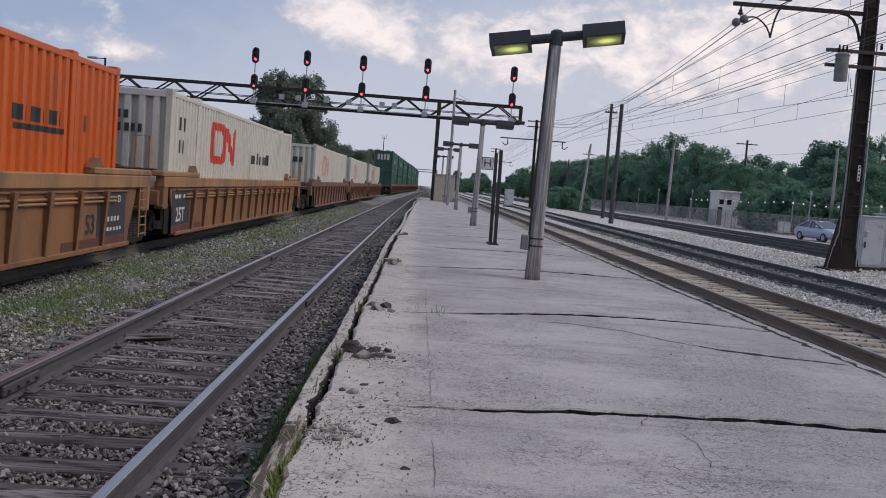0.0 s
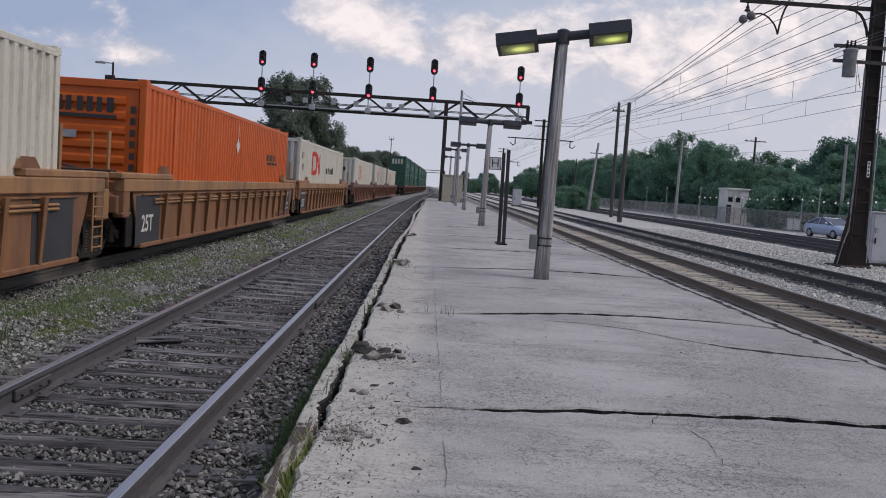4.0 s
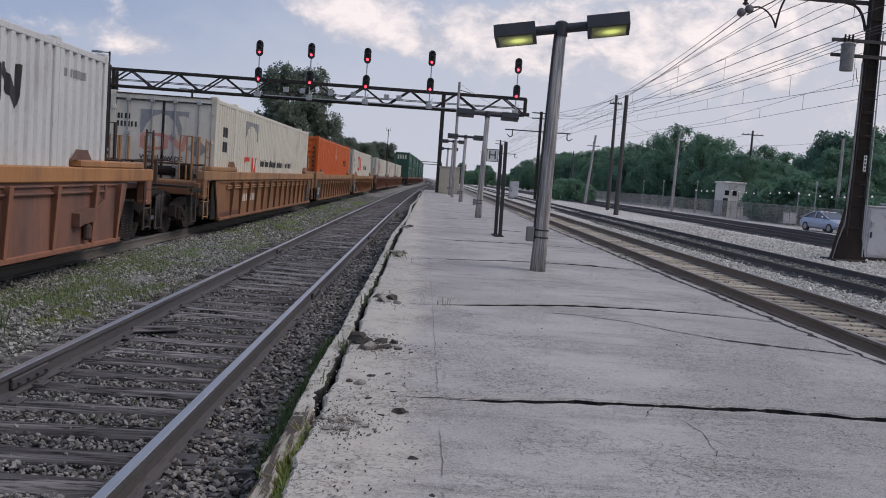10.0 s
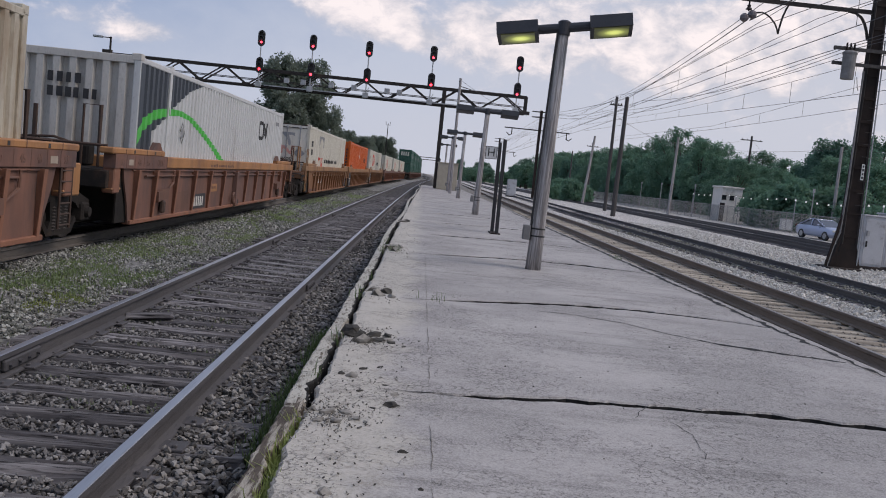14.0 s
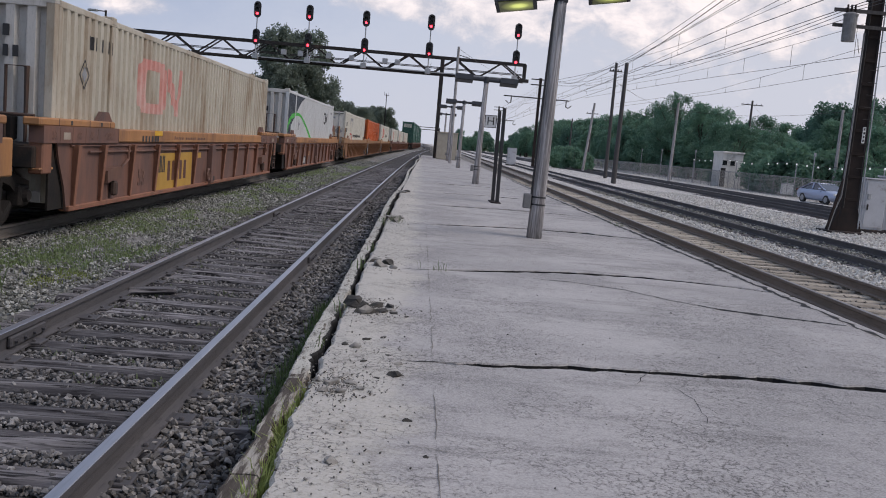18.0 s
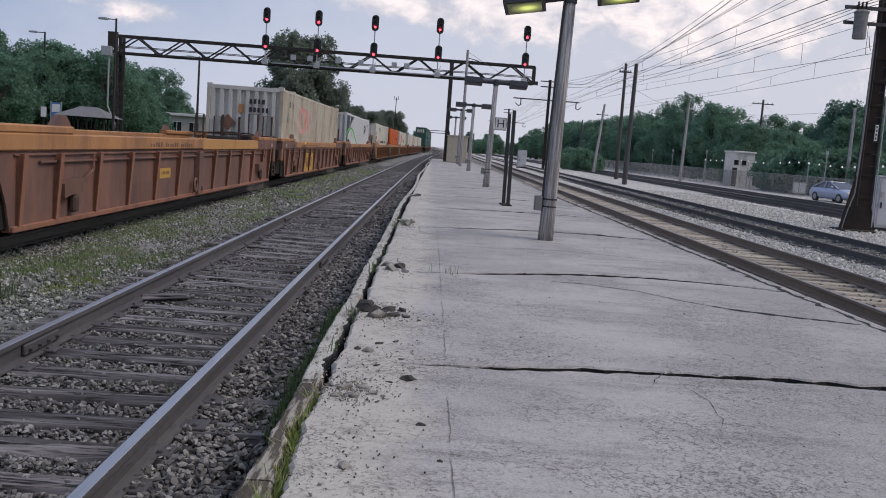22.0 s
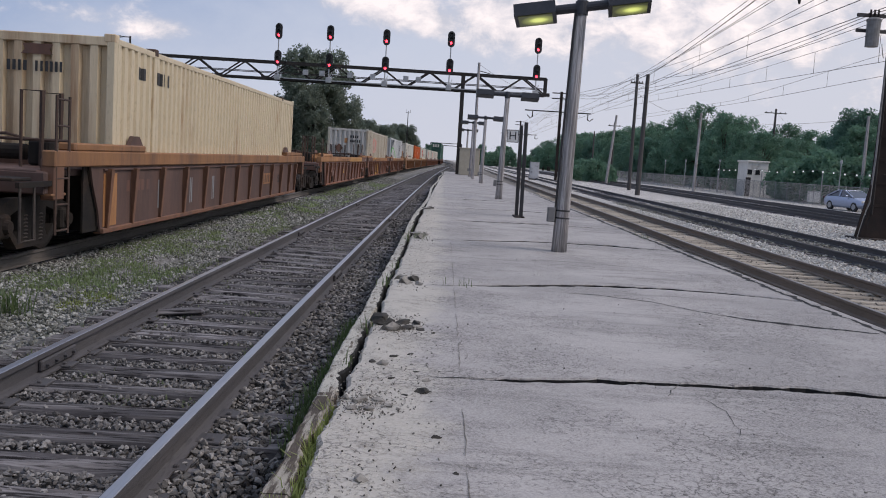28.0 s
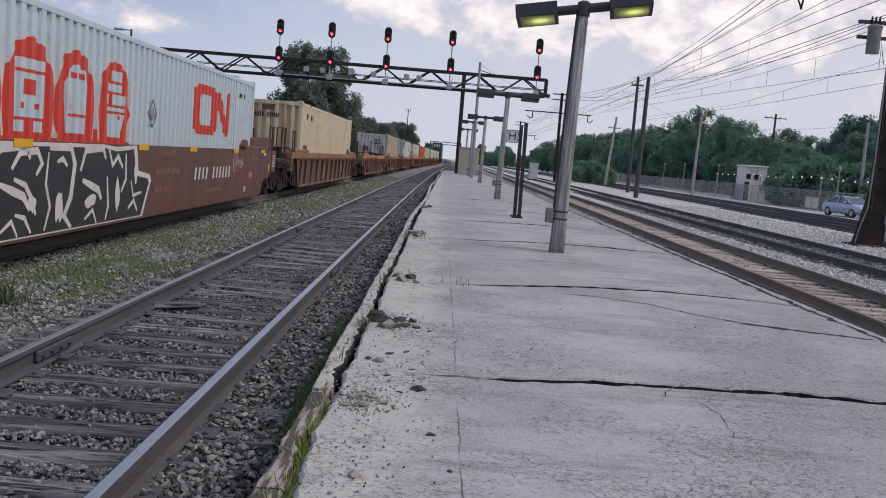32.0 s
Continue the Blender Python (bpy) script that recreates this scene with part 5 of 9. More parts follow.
def side_frame_geo(s):
    """The cast side frame of a truck: a bow over the springs, thick at the axle boxes."""
    poly = [(-1.18, 0.40), (-1.18, 0.64), (-0.95, 0.70), (-0.62, 0.80), (0.62, 0.80), (0.95, 0.70), (1.18, 0.64), (1.18, 0.40), (1.05, 0.36), (0.98, 0.50), (0.72, 0.52), (0.60, 0.60), (0.38, 0.66), (0.34, 0.36), (0.42, 0.24), (0.60, 0.40), (0.66, 0.34), (0.46, 0.14), (-0.46, 0.14), (-0.66, 0.34), (-0.60, 0.40), (-0.42, 0.24), (-0.34, 0.36), (-0.38, 0.66), (-0.60, 0.60), (-0.72, 0.52), (-0.98, 0.50), (-1.05, 0.36)]
    return prism(poly, s * 0.93, s * 1.07, 0)


def coil(x, y):
    """A stout spring: a round bar with close turns."""
    n, v, f = 10, [], []
    rings = [(0.20 + j * 0.024, 0.097 if j % 2 else 0.066) for j in range(17)]
    for z, r in rings:
        v += [(x + r * math.cos(2 * math.pi * i / n), y + r * math.sin(2 * math.pi * i / n), z) for i in range(n)]
    for j in range(len(rings) - 1):
        f += [(j * n + i, j * n + (i + 1) % n, (j + 1) * n + (i + 1) % n, (j + 1) * n + i) for i in range(n)]
    return v, f + [tuple(range(n))[::-1], tuple(range(16 * n, 17 * n))]


WHEELS = []


def truck(parent, y):
    """A two-axle truck under a car; its wheelsets turn."""
    t = part("truck", join(cbox(0, 0, 0.56, 1.95, 0.36, 0.28, 0.03), cbox(0, 0, 0.74, 0.6, 0.6, 0.1, 0.02)), P_TRUCK, parent, "grimy cast steel truck", m=pose(0, y, 0))
    for s in (-1, 1):
        part("side_frame", shared(("side_frame", s), lambda s=s: side_frame_geo(s), P_TRUCK), P_TRUCK, t)
        for k in (-0.22, 0.0, 0.22):
            part("spring", shared(("spring", s, k), lambda s=s, k=k: coil(s * 1.0, k), P_WHEEL), P_WHEEL, t)
        for k in (-0.89, 0.89):
            part("axle_box", shared(("axle_box", s, k), lambda s=s, k=k: join(cbox(s * 1.04, k, 0.46, 0.2, 0.3, 0.3, 0.03), tube((s * 1.13, k, 0.46), (s * 1.2, k, 0.46), 0.1, 0.08, 12)), P_TRUCK), P_TRUCK, t)
    for k in (-0.89, 0.89):
        w = part("wheelset", shared(("wheelset",), wheelset_mesh, P_WHEEL), P_WHEEL, t, "steel wheelset with bright treads", m=pose(0, k, 0.46))
        WHEELS.append((w, k))
    return t


def letters(parent, text, size, m, mat, name="stencil_text"):
    cu = bpy.data.curves.new(name, "FONT")
    cu.body, cu.size, cu.align_x, cu.align_y, cu.extrude = text, size, "CENTER", "CENTER", 0.001
    cu.offset = size * 0.018
    cu.materials.append(mat)
    o = new(name, cu)
    o.parent, o.matrix_basis = parent, m
    return o


def side_text(parent, text, size, u, v, mat, x=1.436):
    """Lettering on the flank that faces the platform, reading along the car."""
    m = Matrix.Translation((x, u, v)) @ Matrix(((0, 0, 1, 0), (1, 0, 0, 0), (0, 1, 0, 0), (0, 0, 0, 1)))
    return letters(parent, text, size, m, mat)


def ladder(parent, x, y, z0, z1, mat, w=0.40, rungs=6):
    """A ladder: one upright carries the other and the rungs."""
    o = part("ladder", tube((x, y - w / 2, z0), (x, y - w / 2, z1), 0.021, 0.021, 6), mat, parent)
    part("upright", tube((x, y + w / 2, z0), (x, y + w / 2, z1), 0.021, 0.021, 6), mat, o)
    for k in range(rungs):
        z = z0 + 0.05 + (z1 - z0 - 0.1) * k / (rungs - 1)
        part("rung", tube((x, y - w / 2, z), (x, y + w / 2, z), 0.015, 0.015, 6), mat, o)
    return o


def rib_flange(top, low):
    """Outer flange of a rib: wide above, narrow below."""
    v = [(0.100, -0.058, top), (0.100, 0.058, top), (0.036, 0.038, low), (0.036, -0.038, low), (0.116, -0.058, top), (0.116, 0.058, top), (0.052, 0.038, low), (0.052, -0.038, low)]
    return v, [(0, 1, 2, 3), (4, 7, 6, 5), (0, 4, 5, 1), (1, 5, 6, 2), (2, 6, 7, 3), (3, 7, 4, 0)]


def well_car(label, y16, body, chord, front_joint, rear_joint, detail=2, ribs=True, fancy=True):
    """One well unit; its origin is the middle of the well at rail-head height. A joint end shares a truck with its neighbour."""
    t = thing("well_car", label, "freight car", "cars of the train", pose(TRAIN_X, y16, 0))
    half = WELL_L / 2
    tan = body is P_TAN
    trim = P_RIB if body is P_TANBROWN else P_ORANGEBROWN if body is P_DARKFLANK else body
    ext = {1: 1.42 if front_joint else 2.15, -1: 1.42 if rear_joint else 2.15}
    low, deck, top = 0.21, 1.19, 1.43
    part("floor", box(0, 0, WELL_FLOOR - 0.04, 2.7, 2 * half + 0.4, 0.07), P_TRUCK, t)
    # dark plates added over the gap, hiding the box end behind it
    for s in (1, -1):
        part("end_cheek", box(s * 1.33, -half - 0.62, 0.75, 0.03, 0.72, 1.0), P_TRUCK, t)
    for s in (1, -1):
        X = s * 1.40
        # flank sheet with ends that slope up over the trucks
        e1, e0 = half + 0.45, -half - 0.45
        poly = [(e0, low), (e1, low), (e1 + 0.10, 0.55), (e1 + 0.32, 0.95), (e1 + 0.42, deck + 0.05), (e0 - 0.42, deck + 0.05), (e0 - 0.32, 0.95), (e0 - 0.10, 0.55)]
        part("side_sheet", prism(poly, X - s * 0.03, X, 0), body, t)
        part("bottom_sill", cbox(X - s * 0.03, 0, low + 0.03, 0.16, 2 * half + 0.9, 0.08, 0.012), trim, t)
        part("top_chord", cbox(X - s * 0.045, (ext[1] - ext[-1]) / 2, (deck + top) / 2 + 0.01, 0.19, 2 * half + ext[1] + ext[-1], top - deck - 0.02, 0.018), chord, t)
        part("chord_lip", cbox(X - s * 0.03, 0, deck - 0.03, 0.13, 2 * half + 0.8, 0.03, 0.006), body, t)
        if ribs:
            me = shared(("rib", s, trim.name), lambda s=s: join(prism([(0.0, deck - 0.015), (0.10, deck - 0.015), (0.07, 0.72), (0.035, low + 0.06), (0.0, low + 0.06)], -0.012, 0.012, 1), rib_flange(deck - 0.015, low + 0.06)), trim)
            for u in (RIB_U[1:-1] if tan else RIB_WIDE):
                part("rib", me, body, t, m=pose(X, u, 0, 0, 0, 0 if s > 0 else 180))
        if fancy:
            for k in range(2 if tan else 1):
                part("hose_pipe", tube((X + s * 0.03, -half + 0.3, deck - 0.13 - k * 0.06), (X + s * 0.03, half - 0.3, deck - 0.13 - k * 0.06), 0.021, 0.021, 8), P_BROWN if not tan else P_TAN2, t)
            if not tan:
                # jacking post at mid-length with its lift ring, and brake gear boxes near the ends
                part("jacking_post", cbox(X + s * 0.06, 0.05, 0.70, 0.13, 0.34, 0.90, 0.012), body, t)
                part("lift_ring", path_tube([(X + s * 0.10, -0.33 + 0.10 * math.cos(a), 0.46 + 0.13 * math.sin(a)) for a in (0.628 * i for i in range(11))], 0.03), P_BROWN, t)
                part("drain_hole", box(X + s * 0.128, 0.13, 0.36, 0.006, 0.12, 0.10), P_INK, t)
                for u in (-6.75, 6.95):
                    part("brake_gear_box", prism([(u - 0.42, 0.56), (u - 0.18, 0.60), (u + 0.22, 0.62), (u + 0.22, 0.82), (u - 0.20, 0.80), (u - 0.44, 0.76)], X, X + s * 0.12, 0), P_BROWN, t)
                    part("brake_lever", cbox(X + s * 0.07, u + 0.02, 0.46, 0.10, 0.16, 0.24, 0.03), P_RUSTED, t)
                    part("brake_pipe", path_tube([(X + s * 0.05, u + 0.2, 0.70), (X + s * 0.05, u + 0.75, 0.92), (X + s * 0.05, u + 0.78, deck - 0.03)], 0.018), P_BROWN, t)
        for e in (1, -1):
            # end posts, guides and top castings
            part("end_casting", cbox(X - s * 0.07, e * (half + 0.1), top + 0.055, 0.24, 2.9, 0.11, 0.02), chord, t)
            part("container_guide", prism([(e * (half - 1.1) - 0.32, top + 0.10), (e * (half - 1.1) + 0.32, top + 0.10), (e * (half - 1.1) + 0.12, top + 0.26), (e * (half - 1.1) - 0.12, top + 0.26)], X - s * 0.10, X - s * 0.02, 0), body, t)
            part("corner_post", cbox(X - s * 0.06, e * (half + ext[e] - 0.16), 1.05, 0.2, 0.3, 0.55, 0.02), trim, t)
    for e in (1, -1):
        joint = front_joint if e > 0 else rear_joint
        yb = half + 0.28
        part("bulkhead", cbox(0, e * yb, 0.82, 2.6, 0.08, 1.1, 0.02), chord if chord is P_CHORD else body, t)
        # dark colour on joint decks and sills stands in for the shaded gap
        part("end_deck", cbox(0, e * (half + ext[e] / 2 + 0.2), 1.12, 2.5, ext[e] - 0.2, 0.10, 0.015), P_TRUCK if joint and not tan else body, t)
        part("wheel_arch", prism([(e * (half + 0.47), low + 0.02), (e * (half + 0.56), 0.55), (e * (half + 0.78), 0.95), (e * (half + 0.86), 1.15), (e * (half + 0.40), 1.15), (e * (half + 0.36), low + 0.02)], -1.36, 1.36, 0), P_TRUCK, t)
        part("draft_sill", cbox(0, e * (half + (ext[e] + 1.5) / 2), 0.92, 0.7, ext[e] + 0.9, 0.34, 0.03), P_TRUCK, t)
        if detail:
            yy = e * (half + ext[e] + 0.05)
            part("end_sill", cbox(0, yy, 1.0, 2.72, 0.12, 0.30, 0.02), P_TRUCK if joint and not tan else body, t)
            if not joint or e > 0:
                ladder(t, 1.43, e * (half + ext[e] - 0.25), 0.32, 2.15 if not joint else 1.2, P_TAN2 if tan else P_RUSTED)
            gear = P_TAN2 if tan else P_RUSTED
            for k in ((0.75,) if joint else (0.75, 1.35)):
                part("handrail", path_tube([(0.95, e * (half + k + 0.1), 1.1), (0.95, e * (half + k + 0.1), 2.22), (0.66, e * (half + k + 0.1), 2.22), (0.66, e * (half + k + 0.1), 1.1)], 0.024), gear, t)
                part("handrail_post", cbox(-0.15, e * (half + k + 0.1), 1.62, 0.07, 0.05, 1.05, 0.008), gear, t)
                part("handrail", path_tube([(-0.75, e * (half + k + 0.1), 1.1), (-0.75, e * (half + k + 0.1), 2.12), (-1.0, e * (half + k + 0.1), 2.12), (-1.0, e * (half + k + 0.1), 1.1)], 0.022), gear, t)
            # brake valve, reservoir and pipes on the end deck
            part("air_reservoir", tube((-0.55, e * (half + 0.62), 1.36), (0.35, e * (half + 0.62), 1.36), 0.12, 0.12, 12), P_TRUCK, t)
            part("valve_box", cbox(0.62, e * (half + 0.68), 1.36, 0.3, 0.32, 0.36, 0.03), P_TRUCK, t)
            part("brake_pipe", path_tube([(0.6, e * (half + 0.7), 1.5), (0.2, e * (half + 0.9), 1.62), (-0.6, e * (half + 0.8), 1.56), (-1.0, e * (half + 0.7), 1.3)], 0.022), P_RUSTED, t)
            part("cross_rail", tube((-1.2, e * (half + 1.15), 1.55), (1.2, e * (half + 1.15), 1.55), 0.025, 0.025, 6), P_RUSTED, t)
            part("grab_iron", path_tube([(1.30, yy - 0.02, 0.85), (1.42, yy - 0.02, 0.85), (1.42, yy - e * 0.4, 0.85), (1.30, yy - e * 0.4, 0.85)], 0.014), chord, t)
        if not joint:
            truck(t, e * (half + 1.93))
            part("coupler", join(cbox(0, e * (half + 3.55), 0.86, 0.26, 1.0, 0.24, 0.04), cbox(0.05, e * (half + 4.0), 0.86, 0.42, 0.34, 0.32, 0.06)), P_TRUCK, t)
            part("air_hose", path_tube([(0.35, e * (half + 3.2), 0.8), (0.38, e * (half + 3.6), 0.45), (0.3, e * (half + 4.0), 0.5)], 0.03), M_BLACK, t)
            part("stirrup", path_tube([(1.38, e * (half + 2.6), 1.0), (1.38, e * (half + 2.6), 0.3), (1.38, e * (half + 2.98), 0.3), (1.38, e * (half + 2.98), 1.0)], 0.017), P_WHEEL, t)
            part("stirrup_beam", bar((1.38, e * (half + 2.1), 1.0), (1.38, e * (half + 3.05), 1.0), 0.05, 0.07), P_TRUCK, t)
            part("brake_platform", cbox(0.2, e * (half + 2.75), 1.06, 2.2, 0.5, 0.04, 0.01), P_TRUCK, t)
            part("brake_stand", bar((0.5, e * (half + 2.75), 1.05), (0.5, e * (half + 2.75), 1.6), 0.07, 0.07), P_RUSTED, t)
        elif e > 0:
            truck(t, half + 1.93)
            part("articulation", tube((0, half + 1.93, 0.75), (0, half + 1.93, 1.12), 0.35, 0.35, 16), P_TRUCK, t)
            part("side_plate", cbox(1.2, half + 1.93, 1.0, 0.1, 0.5, 0.5, 0.02), chord, t)
    return t


def stencil(t, u0, u1, v0, v1, n, mat=P_LETTER, seed=1, x=1.405):
    for p in line_bars(u0, u1, v0, v1, n, seed):
        part("stencil_bar", decal_geo([p], lambda u, v: (x, u, v), []), mat, t)


def patch(t, name, u0, u1, v0, v1, mat, label="", x=1.4035):
    part(name, box(x, (u0 + u1) / 2, (v0 + v1) / 2, 0.004, u1 - u0, v1 - v0), mat, t, label)


def ribbon(points, w):
    """A painted stroke: the outline of a broken line with some width."""
    left, right = [], []
    for i, (x, y) in enumerate(points):
        (xa, ya), (xb, yb) = points[max(0, i - 1)], points[min(len(points) - 1, i + 1)]
        d = math.hypot(xb - xa, yb - ya) or 1
        k = w * (0.35 if i in (0, len(points) - 1) else 0.62)
        nx, ny = -(yb - ya) / d * k, (xb - xa) / d * k
        left.append((x + nx, y + ny)), right.append((x - nx, y - ny))
    return left + right[::-1]


def chord_figures(t, e):
    """Size figures stencilled on the top chord near one end."""
    end = WELL_L / 2 + 1.40
    part("chord_end", box(1.352, e * (6.55 + end + 0.03) / 2, 1.317, 0.203, end + 0.03 - 6.55, 0.238), P_TANBROWN, t, "browner end length of the top chord")
    for u, s in ((7.0, "40/20"), (7.75, "45"), (8.25, "48"), (9.15, "53")):
        side_text(t, s, 0.17, e * u, 1.30, P_BROWN, 1.456)
    for u in (6.55, 7.5, 8.0, 8.5, 8.95):
        patch(t, "weld_seam", e * u - 0.012, e * u + 0.012, 1.20, 1.43, P_BROWN, "", 1.4545)
    patch(t, "notice", e * 8.72 - 0.12, e * 8.72 + 0.12, 1.25, 1.35, P_NOTICE, "faded pale notice", 1.455)
    for u in (7.35, 8.55):
        patch(t, "lock_hole", e * u - 0.035, e * u + 0.035, 1.455, 1.515, P_INK, "", 1.4515)
    for u in (6.95, 7.85, 9.0):
        patch(t, "weld_seam", e * u - 0.010, e * u + 0.010, 1.435, 1.535, P_BROWN, "", 1.4515)


P_NOTICE = surface("faded_notice", (0.42, 0.36, 0.29), (0.34, 0.28, 0.22), rough=0.8, bump=0.05)
P_AMBER = paint("amber_chord_paint", (0.47, 0.245, 0.075), (0.26, 0.13, 0.05), 0.4, 0.6, 0.9)
P_OCHRE = paint("fresh_ochre_paint", (0.50, 0.29, 0.055), (0.30, 0.15, 0.05), 0.3, 0.6, 0.9)

# middles of the boxes and wells along the track at 16 s
Y_A, Y_O, Y_W, Y_G, Y_B, Y_E, Y_T, Y_L = 97.72, 77.68, 57.77, 33.42, 12.72, -7.48, -32.2, -56.0

moving = []

# front of the visible train: far cars
green_y = []
c = Y_A + 24.3
far_units = []
for i, kind in enumerate(("white", "white", "white")):
    far_units.append((c, kind, i != 0, i != 2))
    c += 20.0
c += 24.3
for i in range(9):
    far_units.append((c, "green", i % 3 != 0, i % 3 != 2))
    c += 20.0 if i % 3 != 2 else 24.3
for yc, kind, rear_j, front_j in far_units:
    car = well_car("brown well car far along the train", yc, P_BROWN if kind == "green" else P_TANBROWN, P_TANBROWN, front_j, rear_j, detail=0, fancy=False)
    moving.append((car, yc))
    b1 = container("off-white container in a well car" if kind == "white" else "dark green stacked container", C_WHITE if kind == "white" else C_GREENBOX, yc)
    moving.append((b1, yc))
    if kind == "white":
        side_decal("emblem", logo_shapes(-5.2, -2.3, 1.4, 2.45), P_LOGO_OLD, b1, "plain faded red emblem")
        end_bars(b1, -0.8, 0.8, 2.0, 2.25, 5)
    else:
        b2 = container("dark green stacked container", C_GREENBOX, yc, base=WELL_FLOOR + BOX_H + 0.045)
        side_decal("emblem", line_bars(-3.0, 3.0, 1.2, 1.9, 8, 5), P_GREY, b2, "plain pale bars")
        end_bars(b2, -0.9, 0.9, 1.6, 2.4, 4, C_WHITE)
        moving.append((b2, yc))

# A: off-white box with red emblem, tan three-unit car
t = well_car("tan well car with black stencil panels", Y_A, P_TAN, P_TAN2, False, True)
moving.append((t, Y_A))
patch(t, "stencil_panel", -8.75, -7.35, 0.24, 1.14, P_BLACKPANEL, "black stencil panel")
side_text(t, "25T", 0.42, -8.1, 0.62, P_LETTER, 1.408)
stencil(t, -8.6, -7.6, 0.98, 1.06, 3, seed=2, x=1.408)
patch(t, "end_stripe", -8.75, -6.3, 0.25, 0.42, P_MAROON, "", 1.407)
box_size(16.75, -0.36)
b = container("off-white corrugated container with a faded red emblem", C_WHITE, Y_A, "corrugated", C_ENDGREY)
moving.append((b, BOX_OFF + Y_A))
side_decal("emblem", logo_shapes(-5.25, -2.3, 1.47, 2.5), P_LOGO, b, "plain red emblem")
side_decal("wording", word_strokes(0.1, 3.2, 1.58, 1.92, (2, 2, 4), 4), P_INK, b, "plain black bars")
side_decal("code", line_bars(-8.1, -7.5, 2.1, 2.38, 2, 5) + line_bars(-8.1, -7.5, 1.62, 1.9, 2, 6), P_INK, b)
end_bars(b, -0.1, 0.45, 2.25, 2.42, 4, seed=3)
end_bars(b, -0.1, 0.75, 1.98, 2.15, 6, seed=4)

# O: orange box
t = well_car("tan well car carrying an orange container", Y_O, P_TAN, P_TAN2, True, True)
moving.append((t, Y_O))
patch(t, "stencil_panel", 7.0, 8.35, 0.24, 1.14, P_BLACKPANEL, "black stencil panel")
patch(t, "stencil_panel", -8.75, -7.35, 0.24, 1.14, P_BLACKPANEL, "black stencil panel")
patch(t, "end_stripe", 5.6, 8.3, 0.25, 0.42, P_MAROON, "", 1.407)
side_text(t, "53", 0.42, 6.7, 0.63, P_INK, 1.408)
side_text(t, "25T", 0.42, -8.1, 0.62, P_LETTER, 1.408)
side_text(t, "53", 0.16, 8.0, 1.02, P_LETTER, 1.408)
stencil(t, 7.3, 8.1, 0.66, 0.74, 5, seed=7, x=1.408)
stencil(t, 7.3, 8.2, 0.50, 0.56, 6, seed=8, x=1.408)
box_size(16.15, 0.0)
b = container("bright orange corrugated container with a black wordmark", C_ORANGE, Y_O, "ribbed")
moving.append((b, BOX_OFF + Y_O))
side_decal("wordmark", line_bars(4.12, 5.78, 1.78, 1.98, 9, 3) + [rect(4.15, 5.78, 1.66, 1.74)], P_INK, b, "plain black wordmark bars")
part("placard", decal_geo([diamond(-0.2 - BOX_OFF, 2.06, 0.24, 0.23)], lambda u, v: (BOX_W / 2 + 0.006, u, v), []), P_LETTER, b, "white diamond placard")
part("placard_cord", box(BOX_W / 2 + 0.006, -0.16 - BOX_OFF, 2.46, 0.008, 0.035, 0.34), C_WHITE, b, "pale worn streak over the placard")
side_decal("code", line_bars(6.5, 6.8, 1.75, 2.0, 1, 2), P_MAROON, b)
end_bars(b, -0.9, 0.75, 2.28, 2.55, 9, seed=3)
part("underline", box(-0.07, -BOX_L / 2 - 0.006, 2.2, 1.66, 0.008, 0.07), P_INK, b)
for k in range(10):
    part("code_mark", box(1.06, -BOX_L / 2 - 0.003, 2.35 - k * 0.21, 0.09, 0.006, 0.13), P_INK, b)
part("placard_plate", box(-0.4, -BOX_L / 2 - 0.004, 1.86, 0.9, 0.008, 0.14), M_GALV, b)

# W: white door-end box
t = well_car("tan well car with dented flank", Y_W, P_TAN, P_TAN2, True, False)
moving.append((t, Y_W))
patch(t, "stencil_panel", 7.0, 8.35, 0.24, 1.14, P_BLACKPANEL, "black stencil panel")
stencil(t, -5.9, -3.9, 0.62, 0.82, 9, seed=9)
patch(t, "end_stripe", -8.4, -6.2, 0.25, 0.40, P_MAROON, "", 1.407)
box_size(16.75, -0.36)
b = container("off-white container with grey arch and lock rods on its doors", C_WHITE, Y_W, "doors", C_DOORS)
moving.append((b, BOX_OFF + Y_W))
arch = [(-5.16, 1.85), (-5.16, 2.56), (-3.3, 2.56), (-3.28, 1.95), (-3.42, 2.1), (-3.62, 2.32), (-4.0, 2.45), (-4.4, 2.45), (-4.75, 2.34), (-5.0, 2.12)]
side_decal("arch", [arch], P_GREY, b, "faded grey arch shape")
side_decal("emblem", [p for p in ([(-5.18, 1.1), (-5.18, 1.42), (-5.0, 1.54), (-4.42, 1.54), (-4.42, 1.42), (-4.95, 1.42), (-5.02, 1.36), (-5.02, 1.1)], [(-4.15, 1.1), (-4.1, 1.54), (-3.85, 1.54), (-3.9, 1.1)], [(-3.65, 1.1), (-3.6, 1.54), (-3.35, 1.54), (-3.4, 1.1)])], P_LOGO, b, "plain red emblem, half hidden by the car")
side_decal("wording", word_strokes(-2.75, 3.7, 1.29, 1.51, (15, 7, 3, 5), 6), P_INK, b, "plain black bars")
side_decal("code", line_bars(-7.85, -7.35, 1.98, 2.23, 2, 5) + line_bars(-7.85, -7.35, 1.6, 1.86, 2, 6), P_INK, b)
end_bars(b, -1.13, -0.78, 2.24, 2.37, 4, seed=2, y=-BOX_L / 2 + 0.026)
end_bars(b, -1.13, -0.62, 2.05, 2.18, 6, seed=3, y=-BOX_L / 2 + 0.026)
